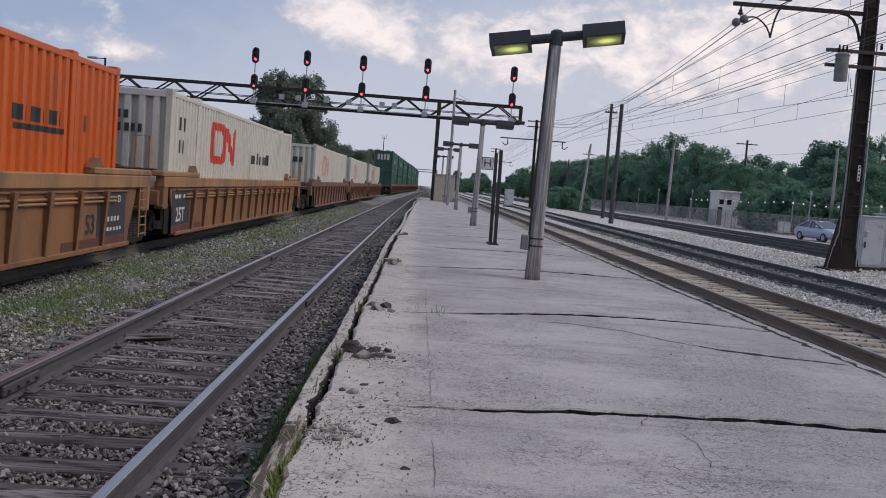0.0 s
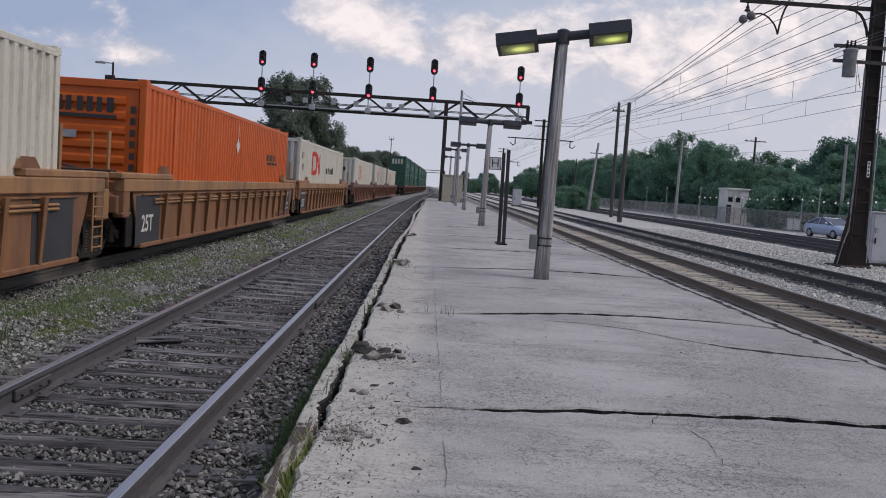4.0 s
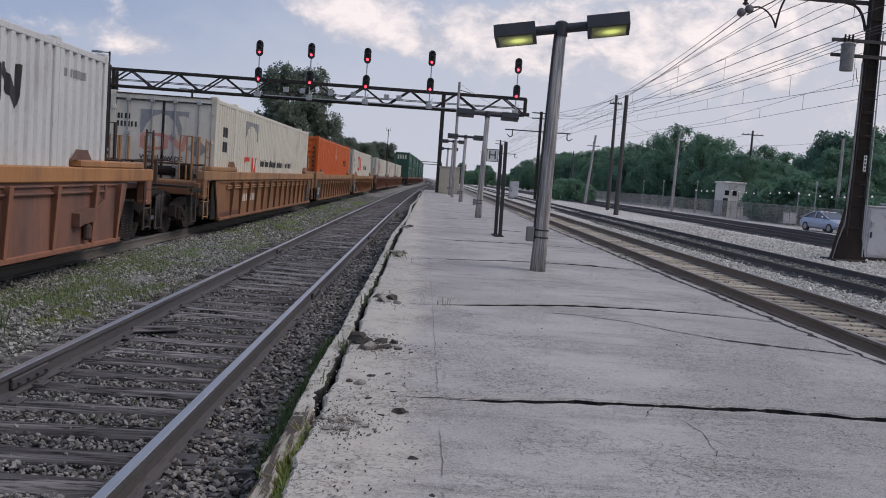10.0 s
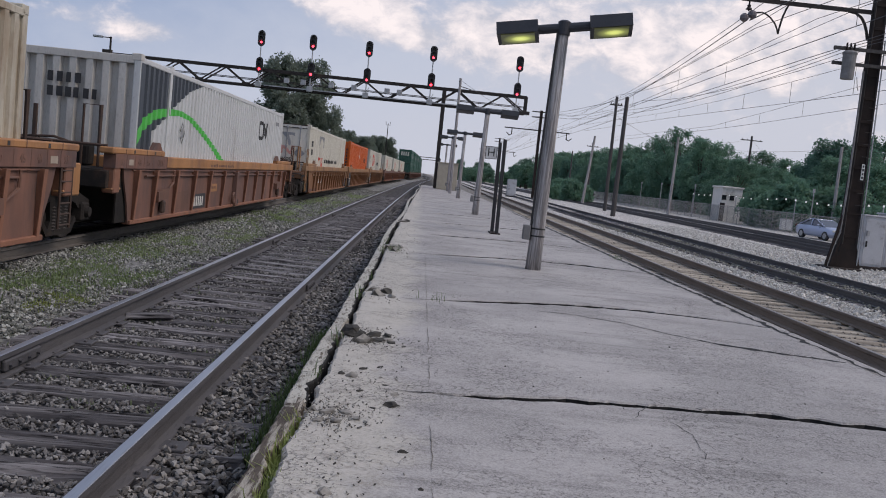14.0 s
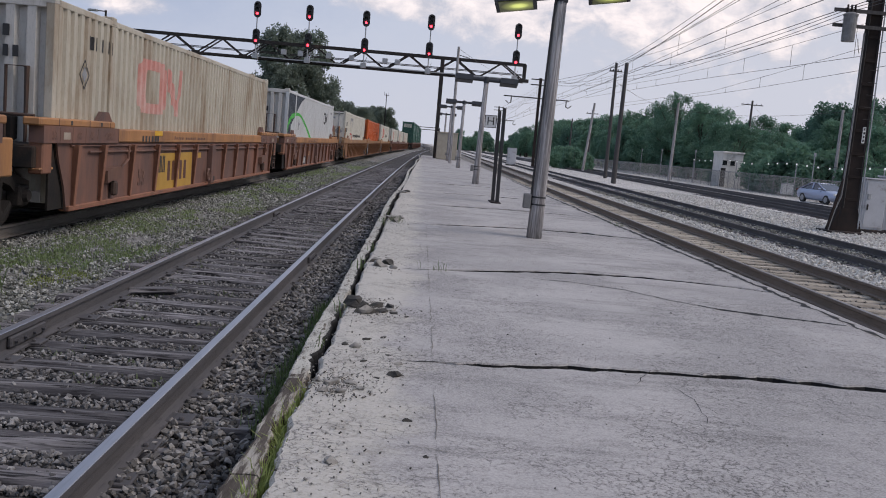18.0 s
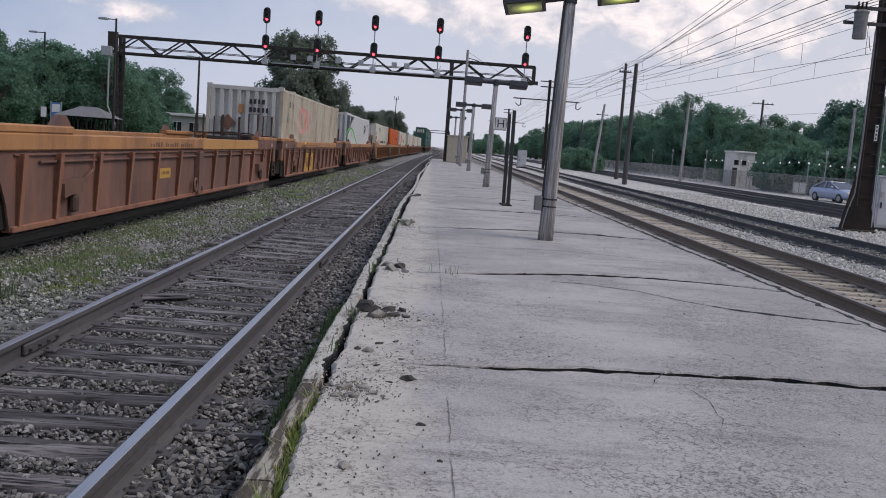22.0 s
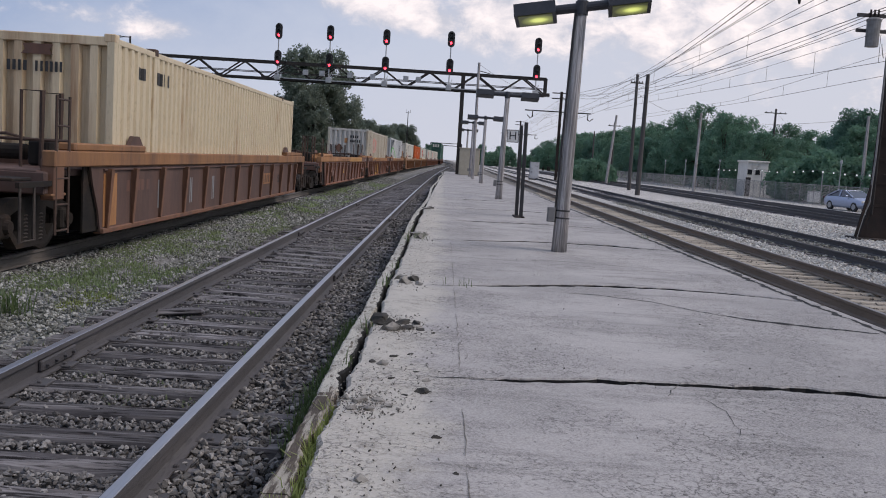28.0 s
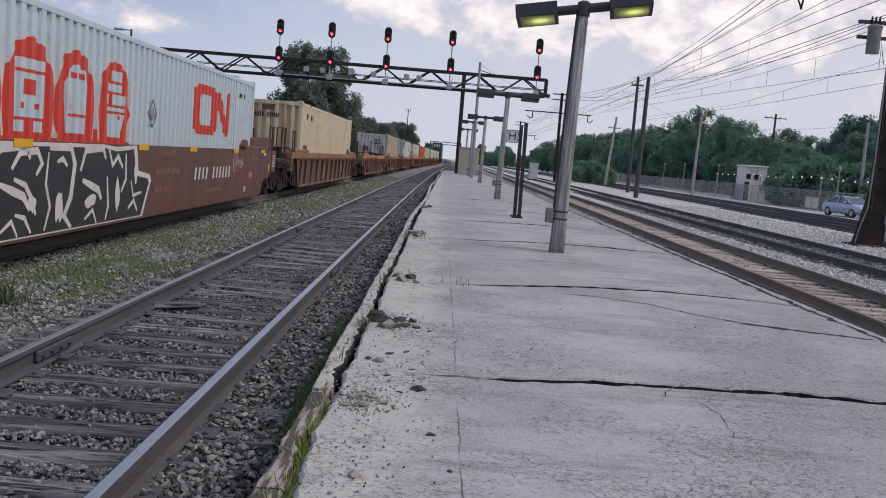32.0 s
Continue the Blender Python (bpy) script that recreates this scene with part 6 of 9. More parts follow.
letters(b, "WORLDWIDE", 0.17, pose(-0.02, -BOX_L / 2 + 0.016, 1.33, 90, 0, 0), P_INK)
part("door_arch", decal_geo([[(-0.56, 1.92), (-0.56, 2.5), (0.62, 2.5), (0.62, 2.36), (0.5, 2.40), (0.36, 2.38), (0.46, 2.1), (0.46, 1.92), (0.38, 1.92), (0.30, 2.2), (0.12, 2.38), (-0.06, 2.42), (-0.26, 2.34), (-0.42, 2.14), (-0.5, 1.92)]], lambda u, v: (u, -BOX_L / 2 + 0.018, v), []), P_FADED, b, "faded grey arch shape")
part("emblem", decal_geo(logo_shapes(-0.55, 0.60, 1.53, 1.94), lambda u, v: (u, -BOX_L / 2 + 0.018, v), []), P_LOGO_OLD, b, "plain faded red emblem")
part("old_placard", decal_geo([diamond(0.86, 1.62, 0.26, 0.24)], lambda u, v: (u, -BOX_L / 2 + 0.016, v), []), P_FADED, b, "faded grey diamond patch")

# G: grey-white box with slate corner and green arc
t = well_car("red-brown dusty well car with ochre top", Y_G, P_TANBROWN, P_CHORD, False, True)
moving.append((t, Y_G))
patch(t, "number_panel", -4.25, -3.05, 0.31, 0.64, P_BLACKPANEL, "dull black number panel", 1.404)
stencil(t, -4.1, -3.2, 0.36, 0.58, 5, seed=3, x=1.409)
patch(t, "paint_patch", -5.6, -4.6, 0.34, 0.72, P_BROWN)
patch(t, "notice", -2.6, -1.9, 0.66, 0.85, P_CHORD, "ochre notice", 1.404)
stencil(t, -2.5, -2.0, 0.73, 0.79, 6, P_BROWN, seed=4, x=1.409)
side_text(t, "53", 0.36, 0.62, 0.56, P_BROWN, 1.406)
stencil(t, -2.9, -0.35, 1.26, 1.34, 18, P_BROWN, seed=6, x=1.4535)
chord_figures(t, -1)
box_size(16.15, 0.0)
b = container("grey-white container with slate corner and bright green arc", C_GREYWHITE, Y_G, "corrugated", C_ENDGREY)
moving.append((b, BOX_OFF + Y_G))
side_decal("slate_field", [[(-8.05, 2.76), (-3.55, 2.76), (-4.6, 2.55), (-5.6, 2.2), (-6.25, 1.9), (-7.05, 1.6), (-7.3, 1.2), (-8.05, 1.2)]], P_SLATE, b, "slate blue field", lift=0.004)
outer = [(-8.05, 1.56), (-7.63, 1.82), (-6.99, 2.0), (-6.12, 2.08), (-5.27, 2.09), (-4.45, 2.02), (-3.31, 1.78), (-2.2, 1.48), (-0.86, 1.08)]
inner = [(-8.05, 1.28), (-7.7, 1.55), (-7.07, 1.79), (-6.23, 1.92), (-5.4, 1.98), (-4.6, 1.93), (-3.49, 1.68), (-2.4, 1.39), (-1.4, 1.07)]
side_decal("arc", [outer + inner[::-1]], P_GREEN, b, "bright green arc stripe", lift=0.007)
side_decal("emblem", logo_shapes(3.6, 5.0, 1.82, 2.4), P_INK, b, "plain black emblem")
placard(b, -5.08, 1.63, 0.2, 0.24)
side_decal("code", line_bars(6.3, 7.2, 2.4, 2.52, 4, 6), P_GREY, b)
end_bars(b, -0.35, 0.3, 2.28, 2.46, 4, seed=3)
end_bars(b, -0.35, 0.6, 2.02, 2.20, 6, seed=5)

# B: off-white box on an ochre car
t = well_car("red-brown dusty well car with yellow patch", Y_B, P_TANBROWN, P_CHORD, True, True)
moving.append((t, Y_B))
patch(t, "yellow_patch", -4.20, -1.55, 0.26, 1.0, P_OCHRE, "ochre yellow repainted patch", 1.404)
stencil(t, -3.45, -1.95, 0.44, 0.84, 5, P_MAROON, seed=11, x=1.409)
stencil(t, -4.1, -3.6, 0.62, 0.95, 5, P_INK, seed=14, x=1.409)
patch(t, "reflector", -4.55, -4.05, 1.34, 1.43, P_YELLOW, "yellow reflector", 1.456)
stencil(t, -5.3, -4.2, 1.22, 1.33, 6, P_INK, seed=15, x=1.4535)
stencil(t, -3.2, -0.6, 1.27, 1.34, 18, P_BROWN, seed=16, x=1.4535)
side_text(t, "53", 0.42, -5.1, 0.56, P_BROWN, 1.408)
patch(t, "notice", -1.35, -0.75, 0.86, 0.98, P_OCHRE, "", 1.404)
chord_figures(t, -1)
chord_figures(t, 1)
box_size(16.9, -0.43)
b = container("off-white container with faded red emblem and grey end", C_DINGY, Y_B, "corrugated", C_ENDGREY)
moving.append((b, BOX_OFF + Y_B))
side_decal("emblem", logo_shapes(-5.1, -2.25, 1.42, 2.42), P_LOGO_OLD, b, "plain faded red emblem")
placard(b, -7.75, 1.9, 0.2, 0.24)
side_decal("code", line_bars(-7.6, -6.5, 2.3, 2.5, 4, 6), P_INK, b)
end_bars(b, 0.15, 0.72, 2.30, 2.46, 4, seed=3)
end_bars(b, 0.15, 0.85, 2.02, 2.18, 5, seed=8)
part("placard", decal_geo([diamond(-0.55, 1.62, 0.27, 0.29)], lambda u, v: (u, -BOX_L / 2 - 0.006, v), []), P_BROWN, b, "dark diamond placard")
part("notice", box(-0.12, -BOX_L / 2 - 0.004, 2.12, 0.18, 0.006, 0.3), P_CHORD, b, "ochre notice plate")

# E: empty well car
t = well_car("empty red-brown well car with ochre top and inner wall", Y_E, P_TANBROWN, P_CHORD, True, False)
moving.append((t, Y_E))
for s in (-1, 1):
    part("inner_wall", box(s * 1.345, 0, 0.86, 0.02, WELL_L, 1.05), P_CHORD, t, "ochre inner wall")
stencil(t, -3.3, -0.35, 1.26, 1.34, 20, P_BROWN, seed=3, x=1.4535)
patch(t, "repainted_chord", 0.36, 6.5, 1.20, 1.42, P_AMBER, "brighter ochre repainted length", 1.4525)
patch(t, "notice", -2.55, -1.85, 0.66, 0.85, P_OCHRE, "ochre notice", 1.404)
stencil(t, -2.45, -1.95, 0.73, 0.79, 6, P_BROWN, seed=4, x=1.409)
patch(t, "number_panel", -4.25, -2.85, 0.28, 0.62, P_BROWN, "dark number panel", 1.404)
stencil(t, -4.15, -2.95, 0.34, 0.56, 7, P_TANBROWN, seed=5, x=1.409)
side_text(t, "53", 0.36, 0.62, 0.56, P_BROWN, 1.406)
chord_figures(t, 1)

# T: cream box in a brown car with long ribs
t = well_car("dark brown single well car with rust and chalk marks", Y_T, P_DARKFLANK, P_OCHREBROWN, False, False, fancy=False)
moving.append((t, Y_T))
patch(t, "rust_panel", -8.45, -7.9, 0.3, 1.1, P_CHORD, "ochre primer panel")
patch(t, "paint_patch", 3.4, 4.6, 0.62, 0.92, P_CHORD, "faded ochre patch", 1.404)
stencil(t, 3.5, 4.5, 0.66, 0.88, 4, P_BROWN, seed=21, x=1.409)
side_text(t, "53", 0.3, 5.6, 0.72, P_INK, 1.406)
stencil(t, -7.5, -6.3, 0.80, 0.98, 5, P_TANBROWN, seed=5)
for u in (-5.9, -3.9, -2.2):
    stencil(t, u, u + 0.22, 0.45, 0.95, 2, P_GREY, seed=int(u * 10))
box_size(16.15, 0.25)
b = container("cream corrugated container with rust-streaked end", C_CREAM, Y_T, "corrugated", C_ENDCREAM)
moving.append((b, BOX_OFF + Y_T))
side_decal("code", line_bars(-6.75, -6.35, 2.32, 2.52, 2, 5) + line_bars(-5.8, -5.0, 2.30, 2.52, 4, 6), P_INK, b)
end_bars(b, -0.38, -0.04, 2.28, 2.44, 4, seed=3)
end_bars(b, 0.06, 0.52, 2.28, 2.44, 6, seed=7)
part("emblem", decal_geo([[(-0.16, 2.54), (0.34, 2.54), (0.28, 2.60), (0.34, 2.70), (-0.14, 2.70), (-0.10, 2.62)]], lambda u, v: (u, -BOX_L / 2 - 0.006, v), []), P_BROWN, b, "plain brown emblem")

# L: pale blue-grey box with painted figures, smooth-sided maroon car
t = well_car("maroon smooth-sided well car covered in black and white graffiti", Y_L, P_MAROON, P_MAROON, False, False, ribs=False, fancy=False)
moving.append((t, Y_L))
patch(t, "flank_plate", -8.4, 8.4, 0.24, 1.445, P_MAROON_FLANK, "smooth maroon flank plate", 1.4535)
for u in (-5.4, -1.08, 1.9, 5.55, 8.75):
    patch(t, "reflector", u - 0.24, u + 0.24, 1.36, 1.46, P_YELLOW, "yellow reflector", 1.468)
for k in range(11):
    if k != 4:
        u = 2.06 + 0.285 * k
        part("stencil_bar", decal_geo([[(u, 0.79), (u + 0.115, 0.79), (u + 0.165, 1.04), (u + 0.05, 1.04)]], lambda p, q: (1.460, p, q), []), P_LETTER, t, "slanted worn white bar")
stencil(t, -0.4, 1.2, 0.85, 0.95, 8, P_BROWN, seed=6, x=1.459)
P_SCRAWL = surface("pale_green_spray_paint", (0.52, 0.56, 0.47), (0.36, 0.36, 0.29), scale=14, hard=0.08, rough=0.7, bump=0.03)
for pts in ([(5.72, 1.34), (5.52, 1.36), (5.40, 1.24), (5.36, 1.08), (5.44, 0.94), (5.56, 0.90)], [(5.62, 1.00), (5.66, 1.18), (5.74, 1.30), (5.82, 1.24), (5.76, 1.12), (5.66, 1.10)], [(5.86, 1.02), (5.92, 1.16), (6.02, 1.18), (6.04, 1.06), (5.94, 1.02)], [(6.12, 0.94), (6.18, 1.10), (6.26, 1.22)], [(6.10, 1.14), (6.34, 1.06)], [(6.34, 1.22), (6.28, 1.00), (6.46, 1.12)], [(5.48, 1.12), (5.58, 1.06), (5.52, 1.00)]):
    part("paint_scrawl", decal_geo([ribbon(pts, 0.030)], lambda p, q: (1.459, p, q), []), P_SCRAWL, t)
P_STENCIL_OLD = surface("faded_stencil_paint", (0.21, 0.115, 0.088), (0.17, 0.085, 0.062), scale=9, hard=0.1, rough=0.7, bump=0.05)
for u, v, w, h in ((-0.4, 0.62, 0.9, 0.09), (3.0, 0.5, 1.4, 0.08), (7.3, 1.18, 0.5, 0.12), (8.0, 1.2, 0.22, 0.14), (6.9, 1.14, 0.25, 0.16), (-0.1, 1.28, 0.9, 0.10), (6.0, 0.62, 0.3, 0.12), (8.7, 0.95, 0.4, 0.10), (-0.3, 0.9, 1.4, 0.14)):
    n = max(2, int(w / 0.13))
    for k in range(n):
        patch(t, "faded_stencil", u + w * k / n, u + w * (k + 0.68) / n, v, v + h, P_STENCIL_OLD, "", 1.457)
patch(t, "notice", 7.15, 7.5, 0.72, 0.86, P_CHORD, "small ochre notice", 1.457)
patch(t, "notice", 6.6, 6.85, 0.38, 0.52, P_NOTICE, "small pale notice", 1.457)
patch(t, "notice", 8.2, 8.34, 0.52, 0.66, P_CHORD, "small ochre notice", 1.457)
for e in (1, -1):
    nose = [(e * u, z) for u, z in ((8.3, 0.24), (8.75, 0.24), (8.95, 0.55), (9.2, 0.66), (9.75, 0.66), (10.05, 0.95), (10.05, 1.44), (8.3, 1.44))]
    part("nose_plate", prism(nose, 1.39, 1.452, 0), P_MAROON_FLANK, t, "maroon plate sloping up over the truck")
for e in (1, -1):
    part("chord_box", prism([(e * u, z) for u, z in ((7.70, 1.45), (7.86, 1.72), (8.0, 1.79), (10.0, 1.79), (10.06, 1.70), (10.06, 1.45))], 1.12, 1.435, 0), P_MAROON, t, "maroon box on top of the chord end")
part("end_sign", cbox(1.45, 10.3, 1.14, 0.05, 0.56, 0.62, 0.01), P_BROWN, t)
for a, c, d, e in ((10.14, 10.46, 1.28, 1.31), (10.14, 10.46, 1.06, 1.09), (10.14, 10.17, 1.06, 1.31), (10.43, 10.46, 1.06, 1.31), (10.28, 10.31, 1.06, 1.31), (10.16, 10.44, 0.98, 1.02)):
    patch(t, "sign_mark", a, c, d, e, P_LETTER, "", 1.478)
patch(t, "notice", 9.66, 9.82, 0.86, 1.06, P_YELLOW, "", 1.456)
patch(t, "notice", 9.0, 9.25, 1.30, 1.36, P_LETTER, "", 1.456)


def graffiti(t):
    """Tall black shapes with white rims, edge to edge; no readable word."""
    rim = [(-0.62, 0.84), (-0.70, 0.95), (-1.28, 1.02), (-1.40, 1.43), (-1.65, 1.43), (-2.3, 1.40), (-2.8, 1.43), (-8.1, 1.42), (-8.1, 0.25), (-1.0, 0.25), (-0.85, 0.5)]
    fill = [(-0.74, 0.80), (-0.80, 0.88), (-1.38, 0.94), (-1.54, 1.38), (-1.72, 1.36), (-2.3, 1.33), (-2.8, 1.38), (-8.0, 1.37), (-8.0, 0.27), (-1.10, 0.27), (-0.95, 0.5)]
    part("graffiti_rim", decal_geo([rim], lambda p, q: (1.4575, p, q), []), P_LETTER, t)
    part("graffiti_fill", decal_geo([fill], lambda p, q: (1.4595, p, q), []), P_INK, t)
    strokes = [
        ([(-5.66, 1.10), (-5.45, 1.30), (-5.0, 1.32), (-4.86, 1.16), (-5.02, 1.02)], 0.07),
        ([(-5.6, 0.98), (-5.3, 0.90), (-5.12, 0.72), (-5.0, 0.52)], 0.06),
        ([(-5.55, 0.55), (-5.3, 0.5), (-5.12, 0.3)], 0.05),
        ([(-4.66, 1.36), (-4.0, 1.38), (-3.86, 1.15), (-3.96, 0.70), (-4.16, 0.45), (-3.92, 0.28)], 0.09),
        ([(-4.68, 1.3), (-4.74, 0.9), (-4.6, 0.6), (-4.75, 0.3)], 0.05),
        ([(-4.42, 1.18), (-4.25, 1.22), (-4.1, 1.12)], 0.06),
        ([(-3.66, 1.05), (-3.5, 1.34), (-2.86, 1.38), (-2.74, 1.22)], 0.08),
        ([(-3.58, 0.92), (-3.28, 0.84), (-2.98, 0.76), (-2.86, 0.62)], 0.08),
        ([(-3.46, 0.36), (-3.18, 0.48), (-3.02, 0.28)], 0.05),
        ([(-2.62, 1.36), (-2.46, 1.12), (-2.24, 1.26), (-2.02, 1.08)], 0.07),
        ([(-2.66, 0.95), (-2.58, 0.5), (-2.68, 0.3)], 0.06),
        ([(-1.9, 1.3), (-1.86, 0.9), (-2.06, 0.7)], 0.06),
        ([(-1.72, 0.42), (-1.46, 0.54), (-1.28, 0.36)], 0.06),
        ([(-1.62, 0.86), (-1.5, 0.62), (-1.1, 0.66)], 0.05),
    ]
    strokes += [([(a - 2.45 + 0.1 * (i % 2), c) for a, c in pts if a < -2.7], w) for i, (pts, w) in enumerate(strokes[:9]) if all(a < -2.7 for a, c in pts)]
    for pts, w in strokes:
        part("graffiti_stroke", decal_geo([ribbon(pts, w * 1.1)], lambda p, q: (1.4615, p, q), []), P_LETTER, t)
    for k, (cu, cv, ru, rv) in enumerate(((-5.12, 0.66, 0.13, 0.10), (-4.32, 0.58, 0.12, 0.20), (-3.3, 0.62, 0.22, 0.09), (-2.22, 0.64, 0.10, 0.26), (-1.42, 0.98, 0.08, 0.18), (-6.7, 0.6, 0.13, 0.2), (-7.5, 0.7, 0.2, 0.1))):
        part("graffiti_shine", decal_geo([blob(cu, cv, ru, rv, 16, 2.0, 0.5, k + 2)], lambda p, q: (1.4635, p, q), []), P_LETTER, t)


graffiti(t)
box_size(16.15, 0.0)
b = container("pale blue-grey container with red painted train figures", C_PALE, Y_L, "corrugated")
moving.append((b, BOX_OFF + Y_L))
side_decal("emblem", logo_shapes(2.4, 5.45, 1.4, 2.45), P_LOGO, b, "plain red emblem")
placard(b, -0.22, 1.68, 0.24, 0.26)
side_decal("code", line_bars(6.4, 7.0, 2.4, 2.5, 3, 6), P_INK, b)
side_decal("red_field", [[(-8.05, 1.12), (-1.3, 1.12), (-1.7, 1.3), (-8.05, 1.45)]], P_LOGO, b, "red painted band", lift=0.004)
def painted_figure(cu, w, kind):
    """A red round-topped ground with a pale vehicle front on it."""
    ground = [(cu - w, 1.16), (cu + w, 1.16), (cu + w * 1.12, 1.6), (cu + w * 1.0, 2.0), (cu + w * 0.62, 2.3), (cu, 2.40), (cu - w * 0.62, 2.3), (cu - w * 1.0, 2.0), (cu - w * 1.12, 1.6)]
    rim = [(cu + (u - cu) * 1.09, 1.13 + (v - 1.13) * 1.02) for u, v in ground]
    side_decal("figure_rim", [rim], P_LETTER, b, "thin white outline", lift=0.0055)
    side_decal("figure_ground", [ground], P_LOGO, b, "red rounded figure ground", lift=0.008)
    if kind == 0:
        pale = [[(cu - 0.36, 1.40), (cu + 0.34, 1.40), (cu + 0.36, 2.12), (cu - 0.38, 2.12)], rect(cu - 0.36, cu - 0.18, 1.22, 1.36), rect(cu + 0.14, cu + 0.32, 1.22, 1.36)]
        marks = [rect(cu - 0.36, cu + 0.35, 1.95, 1.99), rect(cu - 0.22, cu + 0.2, 1.68, 1.87), rect(cu - 0.28, cu - 0.2, 1.51, 1.58), rect(cu + 0.16, cu + 0.24, 1.51, 1.58)]
    elif kind == 1:
        pale = [[(cu - 0.32, 1.24), (cu + 0.30, 1.24), (cu + 0.34, 1.9), (cu + 0.28, 2.12), (cu, 2.2), (cu - 0.28, 2.12), (cu - 0.34, 1.9)]]
        marks = [rect(cu - 0.30, cu + 0.30, 1.47, 1.51), rect(cu - 0.24, cu - 0.03, 2.0, 2.08), rect(cu + 0.03, cu + 0.24, 2.0, 2.08), rect(cu - 0.22, cu - 0.14, 1.57, 1.64), rect(cu + 0.1, cu + 0.18, 1.57, 1.64), rect(cu - 0.16, cu - 0.11, 1.27, 1.42), rect(cu + 0.11, cu + 0.16, 1.27, 1.42)]
    else:
        pale = [[(cu - 0.34, 1.58), (cu + 0.40, 1.58), (cu + 0.38, 1.34), (cu + 0.25, 1.22), (cu - 0.2, 1.22), (cu - 0.34, 1.34)], rect(cu - 0.36, cu + 0.40, 1.62, 1.68), rect(cu - 0.36, cu + 0.42, 1.72, 1.88), rect(cu - 0.34, cu + 0.30, 1.92, 2.04), rect(cu - 0.16, cu + 0.24, 2.08, 2.24)]
        marks = [rect(cu - 0.04, cu + 0.03, 1.50, 1.56), rect(cu + 0.12, cu + 0.19, 1.50, 1.56), rect(cu - 0.2, cu - 0.15, 1.72, 1.88)]
    for p in pale:
        side_decal("figure", [p], C_PALE, b, "pale vehicle front shape", lift=0.011)
    side_decal("figure_detail", marks, P_LOGO, b, lift=0.014)


for cu, w, kind in ((-7.7, 0.58, 1), (-6.3, 0.60, 2), (-4.88, 0.60, 0), (-3.50, 0.58, 1), (-2.02, 0.60, 2)):
    painted_figure(cu, w, kind)


# ---- electric line: towers, poles, wires ----
M_PORCELAIN = surface("grey_brown_porcelain", (0.16, 0.14, 0.15), (0.12, 0.10, 0.11), rough=0.25, bump=0.05)


def lathe(x, y, z, profile, n):
    """A round body about an upright axis from heights and radii."""
    v = [(x + r * math.cos(2 * math.pi * i / n), y + r * math.sin(2 * math.pi * i / n), z + h) for h, r in profile for i in range(n)]
    k = len(profile)
    f = [(j * n + i, j * n + (i + 1) % n, (j + 1) * n + (i + 1) % n, (j + 1) * n + i) for j in range(k - 1) for i in range(n)]
    return v, f + [tuple(range(n))[::-1], tuple(range((k - 1) * n, k * n))]


